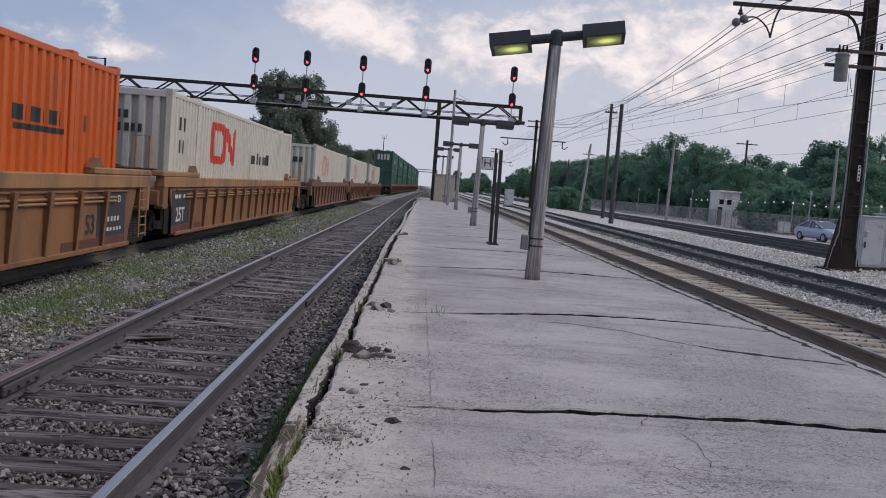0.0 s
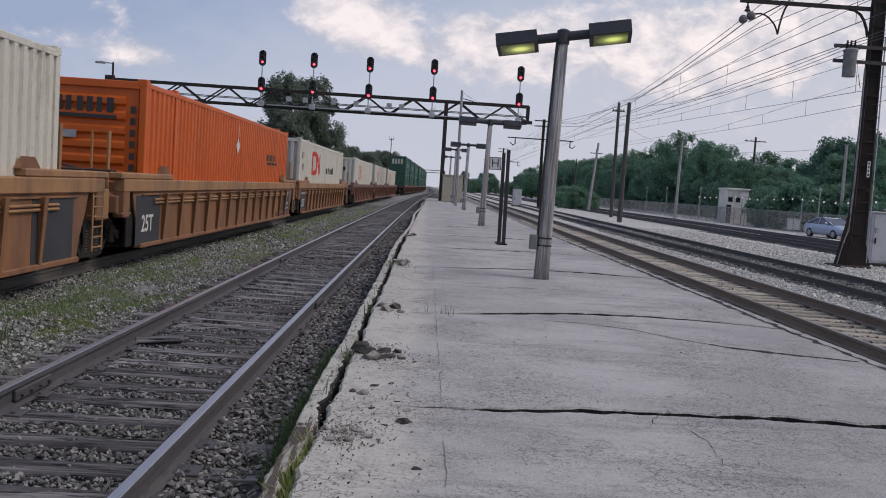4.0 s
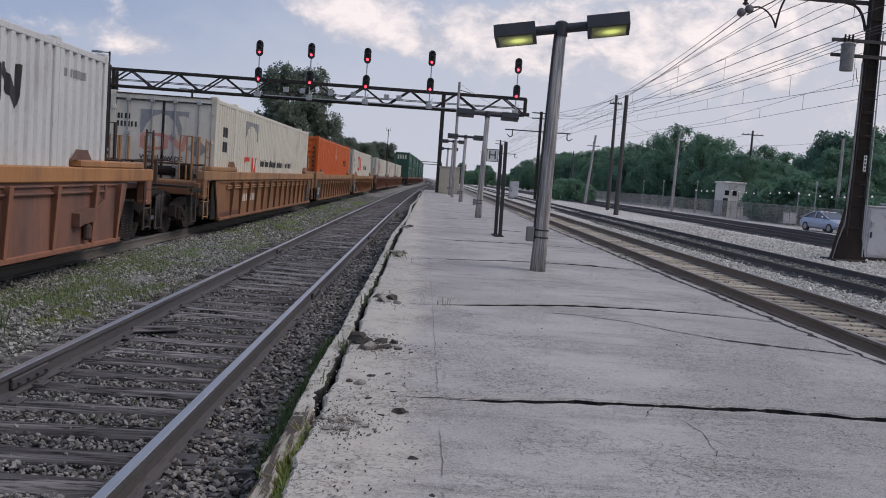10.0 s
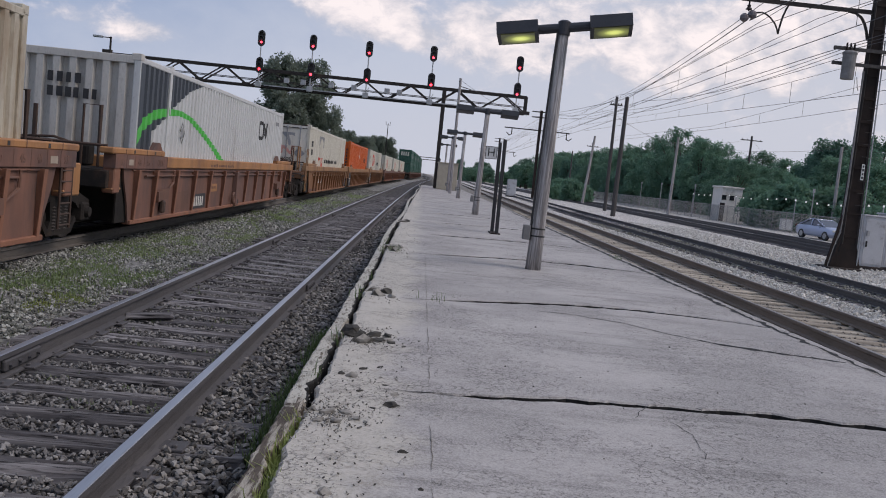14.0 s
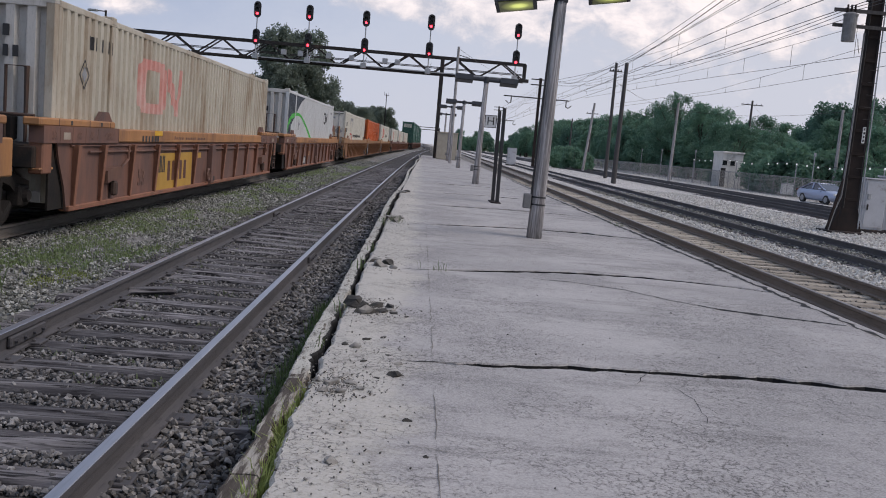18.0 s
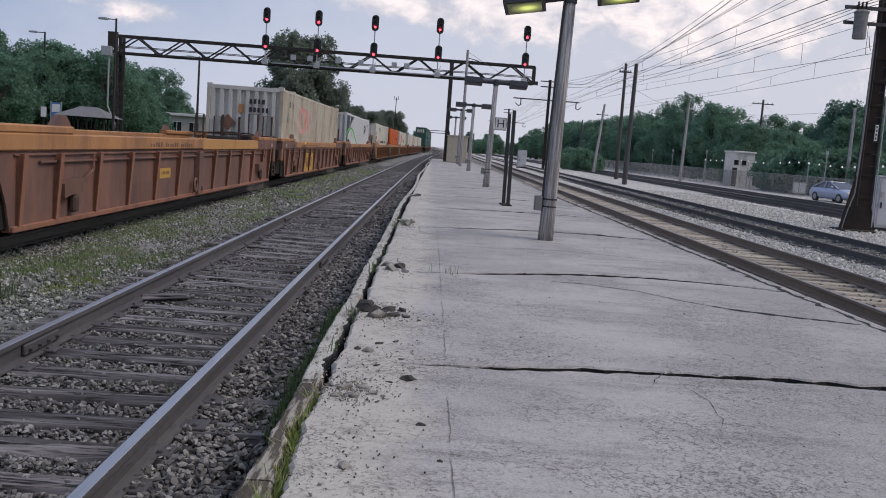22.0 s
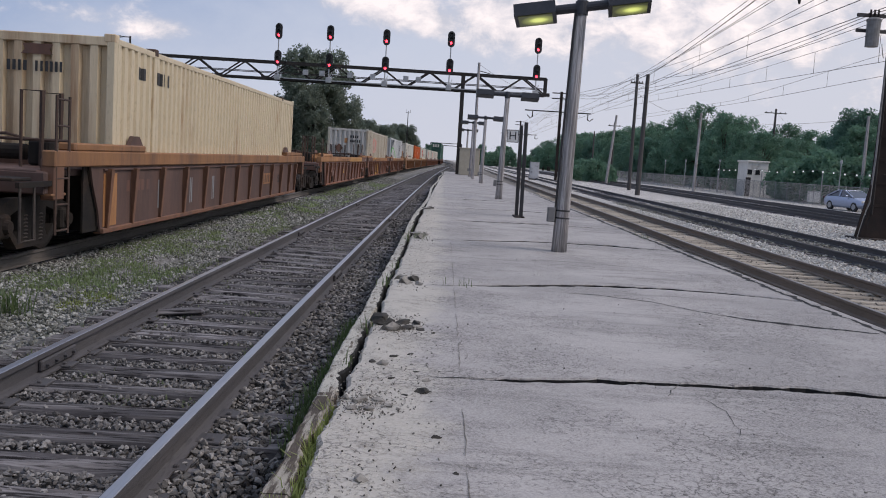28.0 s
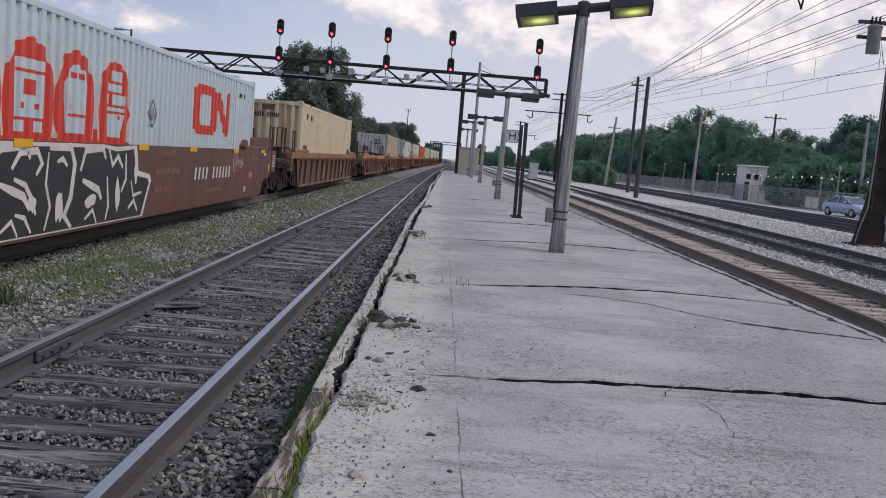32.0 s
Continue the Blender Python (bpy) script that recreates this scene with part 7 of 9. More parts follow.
def steel_tower():
    t = thing("catenary_tower", "dark brown riveted steel catenary tower with pipes", "catenary tower", m=pose(14.95, 31.3, -0.25))
    v, f = [], []
    rings = [(0.0, 0.46, 0.30), (0.45, 0.38, 0.24), (0.9, 0.28, 0.19), (3.2, 0.23, 0.15), (7.0, 0.20, 0.13), (12.0, 0.18, 0.12)]
    for z, a, b in rings:
        v += [(0.19 - a, -b, z), (0.19 + a, -b, z), (0.19 + a, b, z), (0.19 - a, b, z)]
    for k in range(len(rings) - 1):
        for i in range(4):
            f.append((k * 4 + i, k * 4 + (i + 1) % 4, k * 4 + 4 + (i + 1) % 4, k * 4 + 4 + i))
    f += [(0, 3, 2, 1), (20, 21, 22, 23)]
    part("shaft", (v, f), M_STEEL_BROWN, t)
    for s in (-1, 1):
        part("corner_angle", join(bar((0.19 + s * 0.26, -0.19, 0.9), (0.19 + s * 0.17, -0.12, 12.0), 0.06, 0.06)), M_STEEL_DARK, t)
    for k in range(13):
        part("batten", cbox(0.19, -0.205 + 0.004 * k, 1.2 + k * 0.8, 0.48 - 0.009 * k, 0.02, 0.10, 0.006), M_STEEL_BROWN, t)
    part("base_plate", cbox(0, 0, 0.03, 1.25, 0.95, 0.12, 0.02), M_STEEL_DARK, t)
    part("gusset", prism([(-0.50, 0.05), (-0.26, 0.05), (-0.20, 1.1)], -0.33, -0.28, 1), M_STEEL_BROWN, t)
    part("strut", bar((-0.60, -0.3, 0.1), (-0.20, -0.25, 1.9), 0.07, 0.08), M_STEEL_BROWN, t)
    part("pipe", path_tube([(-0.55, -0.3, 0.1), (-0.40, -0.28, 0.8), (-0.22, -0.26, 1.3), (-0.17, -0.26, 3.0), (-0.16, -0.22, 6.9)], 0.035, 8), M_GALV_DULL, t, "pale conduit pipe")
    part("pipe", path_tube([(0.52, -0.26, 0.2), (0.50, -0.24, 4.0), (0.46, -0.2, 8.0)], 0.025, 8), M_GALV, t, "pale conduit pipe")
    for k in range(9):
        part("step_rung", path_tube([(0.1, -0.42, 2.3 + 0.42 * k), (0.38, -0.42, 2.3 + 0.42 * k)], 0.012), M_STEEL_DARK, t)
    plate = part("number_board", cbox(0.20, -0.42, 3.45, 0.10, 0.02, 0.55, 0.005), M_WHITE, t)
    for k in range(4):
        part("mark", box(0.20, -0.432, 3.26 + k * 0.13, 0.055, 0.004, 0.08), M_BLACK, plate)
    # bracket over the electric track
    part("bracket_arm", bar((-4.6, 0, 8.96), (0.2, 0, 8.96), 0.12, 0.13), M_STEEL_DARK, t)
    part("bracket_brace", path_tube([(-0.85, 0, 8.92), (-0.6, 0, 8.88), (-0.39, 0, 8.75), (-0.25, 0, 8.55), (-0.15, 0, 8.3), (-0.08, 0, 8.0)], 0.05, 8), M_STEEL_DARK, t)
    part("top_arm", bar((-3.6, 0, 9.22), (-2.6, 0, 9.22), 0.08, 0.06), M_STEEL_DARK, t)
    part("hanger", path_tube([(-2.96, 0, 8.92), (-3.04, 0, 8.75), (-3.12, 0, 8.5), (-3.18, 0, 8.2), (-3.22, 0, 7.89)], 0.034, 8), M_STEEL_DARK, t, "curved registration pipe")
    part("hanger", path_tube([(-3.22, 0, 7.89), (-3.27, 0, 8.05), (-3.36, 0, 8.22), (-3.54, 0, 8.41), (-3.70, 0, 8.51), (-3.86, 0, 8.56), (-4.1, 0, 8.52)], 0.030, 8), M_STEEL_DARK, t, "curved registration pipe")
    part("hanger_rod", lathe(-4.33, 0, 8.56, ((0.0, 0.03), (0.03, 0.03), (0.05, 0.11), (0.08, 0.10), (0.14, 0.05), (0.18, 0.07), (0.22, 0.03), (0.36, 0.03)), 10), M_STEEL_DARK, t)
    for x, z in ((-4.45, 8.33), (-4.19, 8.46)):
        part("insulator", lathe(x, 0, z - 0.15, ((0.0, 0.05), (0.04, 0.11), (0.10, 0.15), (0.19, 0.15), (0.25, 0.11), (0.29, 0.05)), 14), M_PORCELAIN, t, "grey-brown porcelain insulator")
    # transformer on two cross arms
    for z in (7.59, 7.08):
        part("cross_arm", bar((-1.35, -0.35, z), (1.0, -0.35, z), 0.10, 0.11), M_POLE_DARK, t)
    tr = part("transformer", join(tube((-0.89, -0.60, 6.52), (-0.89, -0.60, 7.36), 0.215, 0.225, 18), tube((-0.89, -0.60, 7.36), (-0.89, -0.60, 7.41), 0.245, 0.245, 18), tube((-0.89, -0.60, 7.41), (-0.89, -0.60, 7.48), 0.25, 0.16, 18)), M_GALV_DULL, t, "grey pole transformer can")
    for x in (-1.02, -0.89, -0.76):
        part("bushing", tube((x, -0.60, 7.44), (x, -0.60, 7.74), 0.045, 0.03, 8), M_STEEL_BROWN, tr)
    part("drop_wire", path_tube([(-0.5, -0.5, 6.65), (-0.42, -0.45, 6.35), (-0.35, -0.4, 6.2)], 0.012), M_BLACK, t)
    for x in (0.55, 0.8):
        part("insulator", tube((x, -0.35, 7.72), (x, -0.35, 7.92), 0.05, 0.04, 8), M_STEEL_BROWN, t)
    return t


def far_tower(x, y, h, label):
    t = thing("catenary_tower", label, "catenary tower", m=pose(x, y, -0.25))
    part("shaft", bar((0, 0, -0.2), (0, 0, h), 0.34, 0.34), M_STEEL_BROWN, t)
    part("bracket_arm", bar((-4.6, 0, 8.9), (4.0, 0, 8.9), 0.14, 0.14), M_STEEL_DARK, t)
    for s in (-1, 1):
        part("hanger", path_tube([(s * 3.6, 0, 8.85), (s * 3.6, 0, 8.1), (s * 3.9, 0, 7.95), (s * 4.3, 0, 8.3)], 0.06, 6), M_STEEL_DARK, t)
    for z in (h - 0.2, h - 0.9):
        part("cross_arm", bar((-1.2, 0, z), (1.2, 0, z), 0.13, 0.14), M_POLE_DARK, t)
    return t


def wood_pole(x, y, h, r, lean, arms=(), label="tall dark wooden line pole", wood=None):
    t = thing("utility_pole", label, "pole", "line poles", pose(x, y, ground_z(x) - 0.02, lean[1], lean[0], 0))
    part("pole", tube((0, 0, -0.3), (0, 0, h), r, r * 0.72, 12), wood or M_POLE_DARK, t)
    for z, w in arms:
        part("cross_arm", bar((-w / 2, 0, z), (w / 2, 0, z), 0.11, 0.12), M_POLE_DARK, t)
        for k in (-0.42, -0.2, 0.2, 0.42):
            part("insulator", tube((k * w, 0, z + 0.05), (k * w, 0, z + 0.2), 0.05, 0.04, 6), M_STEEL_BROWN, t)
    return t


steel_tower()
far_tower(14.65, 118, 11.5, "dark steel catenary tower with a bracket arm")
far_tower(17.5, 215, 12.0, "dark steel catenary tower with a bracket arm")
wood_pole(15.35, 71, 9.45, 0.20, (0.4, 0), label="stout dark pole beside the electric track")
wood_pole(17.85, 86.5, 11.0, 0.18, (-0.3, 0), [(10.2, 1.2)])
wood_pole(26.4, 95, 8.3, 0.17, (0.9, 0), label="grey wooden pole before the fence", wood=M_POLE)
wood_pole(46.9, 130, 12.0, 0.2, (0.2, 0), [(11.4, 3.2)])
wood_pole(34.8, 75, 7.6, 0.16, (-0.2, 0), label="slim grey pole behind the fence", wood=M_POLE)
wood_pole(20.2, 112, 8.6, 0.18, (4.5, 0), label="leaning grey pole at the trackside", wood=M_POLE)
wood_pole(30.5, 165, 10.5, 0.18, (0, 0), [(9.8, 2.2)])
wood_pole(24.5, 150, 8.0, 0.15, (0, 0))


M_WIRE = surface("weathered_wire", (0.05, 0.048, 0.05), (0.075, 0.07, 0.07), rough=0.7, bump=0.0)


def wire(name, pts, sag, r, parent):
    out = []
    for a, b in zip(pts, pts[1:]):
        a, b = Vector(a), Vector(b)
        n = 10
        for i in range(n):
            u = i / n
            p = a.lerp(b, u)
            p.z -= sag * 4 * u * (1 - u)
            out.append(p)
    out.append(Vector(pts[-1]))
    return part(name, path_tube(out, r, 5), M_WIRE, parent)


def overhead(x0, slope, contact, carrier, label, far=330):
    """Contact wire hung from a carrier wire by droppers."""
    t = thing("overhead_wire", label, "overhead wire", "overhead wires", pose(0, 0, 0))
    ys = [-40, 31.3, 118, 215, far]
    wire("contact_wire", [(x0 + slope * y, y, contact) for y in ys], 0.05, 0.013, t)
    wire("carrier_wire", [(x0 + slope * y, y, carrier) for y in ys], 0.75, 0.011, t)
    for a, b in zip(ys, ys[1:]):
        n = 9
        for i in range(1, n):
            u = i / n
            y = a + (b - a) * u
            if y < 14 or y > 190:
                continue
            part("dropper", tube((x0 + slope * y, y, contact), (x0 + slope * y, y, carrier - 0.75 * 4 * u * (1 - u)), 0.007, 0.007, 4), M_BLACK, t)
    return t


overhead(10.3, 0.02, 6.55, 7.75, "thin black contact wire over the electric track")
overhead(12.4, 0.02, 7.0, 8.3, "thin black feeder wires beside the tower")


def hung_pair(contact, carrier, label):
    """A contact wire and its carrier between supports, tied by droppers."""
    t = thing("overhead_wire", label, "overhead wire", "overhead wires", pose(0, 0, 0))
    wire("contact_wire", contact, 0.0, 0.013, t)
    wire("carrier_wire", carrier, 0.0, 0.011, t)
    at = lambda pts, y, i: float(np.interp(y, [p[1] for p in pts], [p[i] for p in pts]))
    y = 34.0
    while y < 100:
        lo, hi = at(contact, y, 2), at(carrier, y, 2)
        if hi - lo > 0.12:
            part("dropper", tube((at(contact, y, 0), y, lo), (at(carrier, y, 0), y, hi), 0.011, 0.011, 4), M_BLACK, t)
        y += 7.5
    return t


hung_pair([(18.6, -40, 6.7), (19.2, 25, 6.85), (19.4, 41.5, 7.22), (19.62, 60, 7.77), (19.8, 75, 8.21), (20.4, 118, 9.2)], [(18.6, -40, 8.3), (19.2, 25, 8.95), (19.4, 43, 8.60), (19.62, 60, 8.55), (19.8, 75, 8.72), (20.4, 118, 10.0)], "thin black contact wire over the far track")
hung_pair([(22.8, -40, 7.6), (23.1, 25, 7.58), (23.3, 50, 7.55), (23.47, 64, 7.57), (23.6, 74, 7.66), (24.1, 118, 8.3)], [(22.8, -40, 8.8), (23.1, 25, 9.5), (23.3, 50, 8.71), (23.47, 64, 8.26), (23.6, 75, 7.95), (24.1, 118, 8.7)], "thin black contact wire over the outer track")
lines = thing("feeder_line", "bundle of black feeder wires strung pole to pole", "overhead wire")
wire("feeder", [(10.55, 31.3, 7.95), (15.45, 71, 9.1), (15.4, 118, 10.9), (18, 215, 11.5)], 0.12, 0.018, lines)
wire("feeder", [(10.55, -30, 9.2), (10.7, 31.3, 8.0)], 0.3, 0.02, lines)
for k, (xa, za, xb, zb) in enumerate(((14.25, 7.45, 17.4, 9.3), (14.35, 7.38, 18.3, 9.2), (15.6, 7.75, 16.6, 9.0), (14.6, 8.9, 17.85, 10.9), (12.4, 9.0, 15.3, 9.35), (11.4, 8.9, 15.2, 9.2))):
    wire("feeder", [(xa, -40, za + 0.6), (xa, 31.3, za), (xb, 86.5 if k != 2 else 71, zb), (15.4 + 0.4 * k, 118, 10.6 + 0.12 * k), (18 + 0.4 * k, 215, 11.2)], 0.5, 0.012, lines)
wire("feeder", [(2.25, 70, 9.0), (14.6, 118, 10.5)], 0.8, 0.012, lines)
wire("feeder", [(26.5, 95, 8.0), (46.9, 130, 11.4), (70, 180, 11.6)], 0.6, 0.012, lines)
wire("feeder", [(17.9, 86.5, 9.0), (26.5, 95, 7.4), (34.8, 75, 7.2), (60, 60, 8)], 0.5, 0.012, lines)


# ---- trackside cabinets ----
M_CAB = surface("pale_grey_cabinet_paint", (0.50, 0.51, 0.53), (0.42, 0.43, 0.45), scale=2, rough=0.55, bump=0.1, stain=(0.16, 0.11, 0.08), stain_amount=0.25, stain_scale=2.0)


def trackside_cabinet(x, y, w, d, h, label):
    t = thing("trackside_cabinet", label, "cabinet", "trackside cabinets", pose(x, y, ground_z(x)))
    part("plinth", cbox(0, 0, 0.06, w + 0.12, d + 0.12, 0.14, 0.02), M_STEEL_DARK, t)
    part("body", cbox(0, 0, 0.12 + h / 2, w, d, h, 0.02), M_CAB, t)
    part("roof", cbox(0, 0, h + 0.15, w + 0.08, d + 0.1, 0.06, 0.015), M_CAB, t)
    part("door", cbox(0.02, -d / 2 - 0.012, 0.12 + h / 2, w * 0.86, 0.025, h * 0.9, 0.008), M_CAB, t)
    part("handle", join(cbox(-w * 0.3, -d / 2 - 0.04, 0.95, 0.05, 0.05, 0.22, 0.01)), M_STEEL_DARK, t)
    part("lock_box", cbox(-w * 0.28, -d / 2 - 0.05, 1.35, 0.12, 0.05, 0.2, 0.01), M_GALV, t)
    part("cable_pipe", tube((-w / 2 - 0.04, -d / 3, 0), (-w / 2 - 0.04, -d / 3, h), 0.035, 0.035, 8), M_GALV, t)
    return t


trackside_cabinet(16.75, 33.0, 0.85, 0.75, 1.85, "pale grey rust-stained trackside cabinet")
trackside_cabinet(17.75, 33.2, 0.95, 0.75, 1.95, "pale grey trackside cabinet beside the tower")
trackside_cabinet(11.2, 112.0, 1.1, 0.8, 2.0, "small white relay box between distant tracks")


# ---- fence, hut, car ----
def chain_fence():
    """Chain-link fence: posts, top rail and woven wires."""
    t = thing("chain_link_fence", "grey chain-link fence along the tracks", "fence")
    x = lambda y: 30.3 + 0.012 * (y - 60)
    y, posts = 50.0, []
    while y < 165:
        posts.append(y)
        y += 3.0
    for y in posts:
        part("post", tube((x(y), y, -0.4), (x(y), y, 1.5), 0.03, 0.03, 8), M_FENCE, t)
    for a, b in zip(posts, posts[1:]):
        part("top_rail", tube((x(a), a, 1.44), (x(b), b, 1.44), 0.022, 0.022, 6), M_FENCE, t)
        g, k = [], 12
        for i in range(k):
            u = i / k
            ya, yb = a + (b - a) * u, a + (b - a) * (u + 1 / k)
            for j in range(8):
                z0, z1 = -0.2 + j * 0.203, -0.2 + (j + 1) * 0.203
                g.append(bar((x(ya), ya, z0), (x(yb), yb, z1), 0.012, 0.012))
                g.append(bar((x(ya), ya, z1), (x(yb), yb, z0), 0.012, 0.012))
        ob = part("mesh_panel", join(*g), M_FENCE, t)
    return t


chain_fence()
M_STUCCO = surface("pale_stucco", (0.72, 0.70, 0.65), (0.62, 0.60, 0.56), scale=1.2, rough=0.9, bump=0.3, stain=(0.30, 0.28, 0.25), stain_amount=0.35)
M_WINDOW = surface("dark_window_glass", (0.02, 0.022, 0.025), (0.03, 0.03, 0.034), rough=0.12, bump=0.0)
hut = thing("concrete_hut", "small white flat-roofed concrete hut behind the fence", "hut", m=pose(32.9, 93.5, ground_z(33)))
part("wall", box(-0.95, 0, 1.75, 2.1, 3.0, 3.5), M_STUCCO, hut)
part("roof", cbox(-0.95, 0, 3.58, 2.3, 3.3, 0.18, 0.03), M_STUCCO, hut)
for x in (-1.75, -0.95):
    w = part("window", box(x, -1.51, 2.5, 0.45, 0.04, 0.4), M_WINDOW, hut)
    part("frame", join(box(x, -1.53, 2.72, 0.53, 0.03, 0.05), box(x, -1.53, 2.28, 0.53, 0.03, 0.05)), M_STEEL_DARK, w)
part("door", box(-1.85, -1.51, 1.0, 0.5, 0.04, 1.9), M_STEEL_DARK, hut)


def parked_car():
    t = thing("parked_car", "silver-blue saloon car parked by the fence", "car", m=pose(28.8, 63.2, ground_z(29), 0, 0, 191))
    paintm = surface("silver_blue_car_paint", (0.42, 0.47, 0.60), (0.40, 0.45, 0.57), scale=1, rough=0.3, bump=0.0, metal=0.3)
    # stations along the car (y forward): half width, sill, waist and crown heights
    rows = [(-2.22, 0.62, 0.42, 0.70, 0.74), (-2.12, 0.80, 0.30, 0.86, 0.95), (-1.6, 0.87, 0.24, 0.92, 1.00), (-0.8, 0.88, 0.22, 0.93, 1.00), (0.4, 0.88, 0.22, 0.91, 0.98), (1.1, 0.88, 0.23, 0.86, 0.96), (1.7, 0.85, 0.26, 0.76, 0.86), (2.08, 0.76, 0.32, 0.64, 0.74), (2.24, 0.52, 0.40, 0.56, 0.60)]
    v, f = [], []
    for y, w, z0, z1, z2 in rows:
        half_ring = [(w * 0.86, z0), (w, z0 + 0.14), (w * 1.01, (z0 + z1) / 2), (w * 0.97, z1), (w * 0.78, z2 - 0.01)]
        v += [(x, y, z) for x, z in half_ring] + [(0.0, y, z2 + 0.01)] + [(-x, y, z) for x, z in half_ring[::-1]]
    n = 11
    for k in range(len(rows) - 1):
        f += [(k * n + i, k * n + (i + 1) % n, (k + 1) * n + (i + 1) % n, (k + 1) * n + i) for i in range(n)]
    f += [tuple(range(n))[::-1], tuple(range((len(rows) - 1) * n, len(rows) * n))]
    part("body", (v, f), paintm, t, smooth=True)
    cab = [(-1.85, 0.96, 0.74), (-1.25, 1.26, 0.66), (-0.75, 1.40, 0.60), (-0.1, 1.43, 0.60), (0.35, 1.36, 0.62), (1.15, 0.95, 0.76)]
    v = [(s * w, y, z) for s in (-1, 1) for y, z, w in cab]
    k = len(cab)
    # part of the sky's reflection is painted into the glass colour
    part("cabin", (v, [tuple(range(k)), tuple(range(2 * k - 1, k - 1, -1))] + [(i, k + i, k + (i + 1) % k, (i + 1) % k) for i in range(k)]), surface("sky_greyed_car_glass", (0.09, 0.10, 0.12), (0.07, 0.08, 0.10), rough=0.06, bump=0.0, spec=0.9), t, "grey window glass, sky reflection partly in its colour")
    part("roof", join(cbox(0, -0.43, 1.425, 1.20, 0.75, 0.05, 0.02)), paintm, t)
    for s in (-1, 1):
        part("pillar", bar((s * 0.62, -0.05, 1.43), (s * 0.77, 1.12, 0.97), 0.06, 0.06), paintm, t)
        part("pillar", bar((s * 0.62, -0.78, 1.41), (s * 0.75, -1.85, 0.97), 0.12, 0.07), paintm, t)
        part("pillar", bar((s * 0.62, -0.45, 1.43), (s * 0.80, -0.38, 0.96), 0.06, 0.07), paintm, t)
        part("mirror", cbox(s * 0.92, 0.6, 1.05, 0.16, 0.1, 0.12, 0.03), paintm, t)
        part("headlight", cbox(s * 0.62, 2.13, 0.72, 0.4, 0.12, 0.14, 0.03), M_WHITE, t)
        part("tail_light", cbox(s * 0.68, -2.2, 0.85, 0.3, 0.08, 0.16, 0.02), P_MAROON, t)
        for y in (-1.32, 1.38):
            w = part("wheel", tube((s * 0.70, y, 0.32), (s * 0.89, y, 0.32), 0.32, 0.32, 20), M_BLACK, t)
            part("rim", tube((s * 0.885, y, 0.32), (s * 0.90, y, 0.32), 0.2, 0.19, 16), M_GALV, w)
    return t


parked_car()


def light_string():
    t = thing("light_string", "string of small white bulbs on a cable behind the fence", "string lights")
    bulb = glow("white_bulb", (0.8, 0.82, 0.8), 0.25)
    pts = [(31.2 + 0.02 * k, 60 + 2.1 * k, 2.55 + 0.10 * math.cos(k * 0.8)) for k in range(22)]
    for a, b in zip(pts, pts[1:]):
        part("cable", tube(a, b, 0.012, 0.012, 5), M_BLACK, t)
    for p in pts:
        part("bulb", join(tube((p[0], p[1], p[2] - 0.16), (p[0], p[1], p[2] - 0.02), 0.075, 0.05, 8)), bulb, t)
    for k in (0, 7, 14, 21):
        part("post", tube((pts[k][0], pts[k][1], -0.3), pts[k], 0.05, 0.04, 8), M_GALV, t)
    return t


light_string()
for x, y in ((31.6, 72), (31.7, 104), (31.5, 118), (31.8, 130)):
    t = thing("lamp_post", "slim grey lamp post behind the fence", "street lamp", "lamp posts behind the fence", pose(x, y, -0.3))
    part("post", tube((0, 0, 0), (0, 0, 3.6), 0.06, 0.04, 8), M_GALV, t)
    part("head", tube((0, 0, 3.55), (0, 0, 3.85), 0.11, 0.08, 10), M_GALV, t)
b = thing("utility_box", "small white utility box by the fence", "cabinet", m=pose(31.3, 76, ground_z(31)))
part("body", cbox(0, 0, 0.6, 0.9, 0.5, 0.9, 0.03), M_WHITE, b)
part("lid", cbox(0, 0, 1.08, 0.98, 0.58, 0.07, 0.02), M_GALV, b)


# ---- trees ----
def leaf_cloud(n, lobes, size, seed, gap):
    """Many small leaves in the given lobes (x, y, z, radius), thinned by noise so that gaps and ragged edges show."""
    rng = np.random.RandomState(seed)
    c = np.array(lobes)
    w = c[:, 3] ** 2.2
    m = int(n * 2.6)
    idx = rng.choice(len(c), m, p=w / w.sum())
    d = rng.normal(size=(m, 3))
    d /= np.linalg.norm(d, axis=1)[:, None]
    r = rng.uniform(0, 1, m) ** 0.42 * rng.normal(1.0, 0.09, m)
    p = c[idx, :3] + d * (r * c[idx, 3])[:, None]
    q = p * (1.5 / c[:, 3].mean())
    k = np.array([noise.noise(Vector(v)) + 0.7 * noise.noise(Vector(v) * 2.6 + Vector((7, 3, seed))) for v in q])
    p = p[k > gap - 0.35 * (1 - r)][:n]
    n = len(p)
    a = rng.normal(size=(n, 3))
    a /= np.linalg.norm(a, axis=1)[:, None]
    b = np.cross(a, rng.normal(size=(n, 3)))
    b /= np.linalg.norm(b, axis=1)[:, None] + 1e-9
    s = size * rng.uniform(0.6, 1.4, n)[:, None]
    q = np.stack([p - a * s, p + b * s * 0.55, p + a * s, p - b * s * 0.55], 1).reshape(-1, 3)
    return q, np.arange(4 * n).reshape(-1, 4)


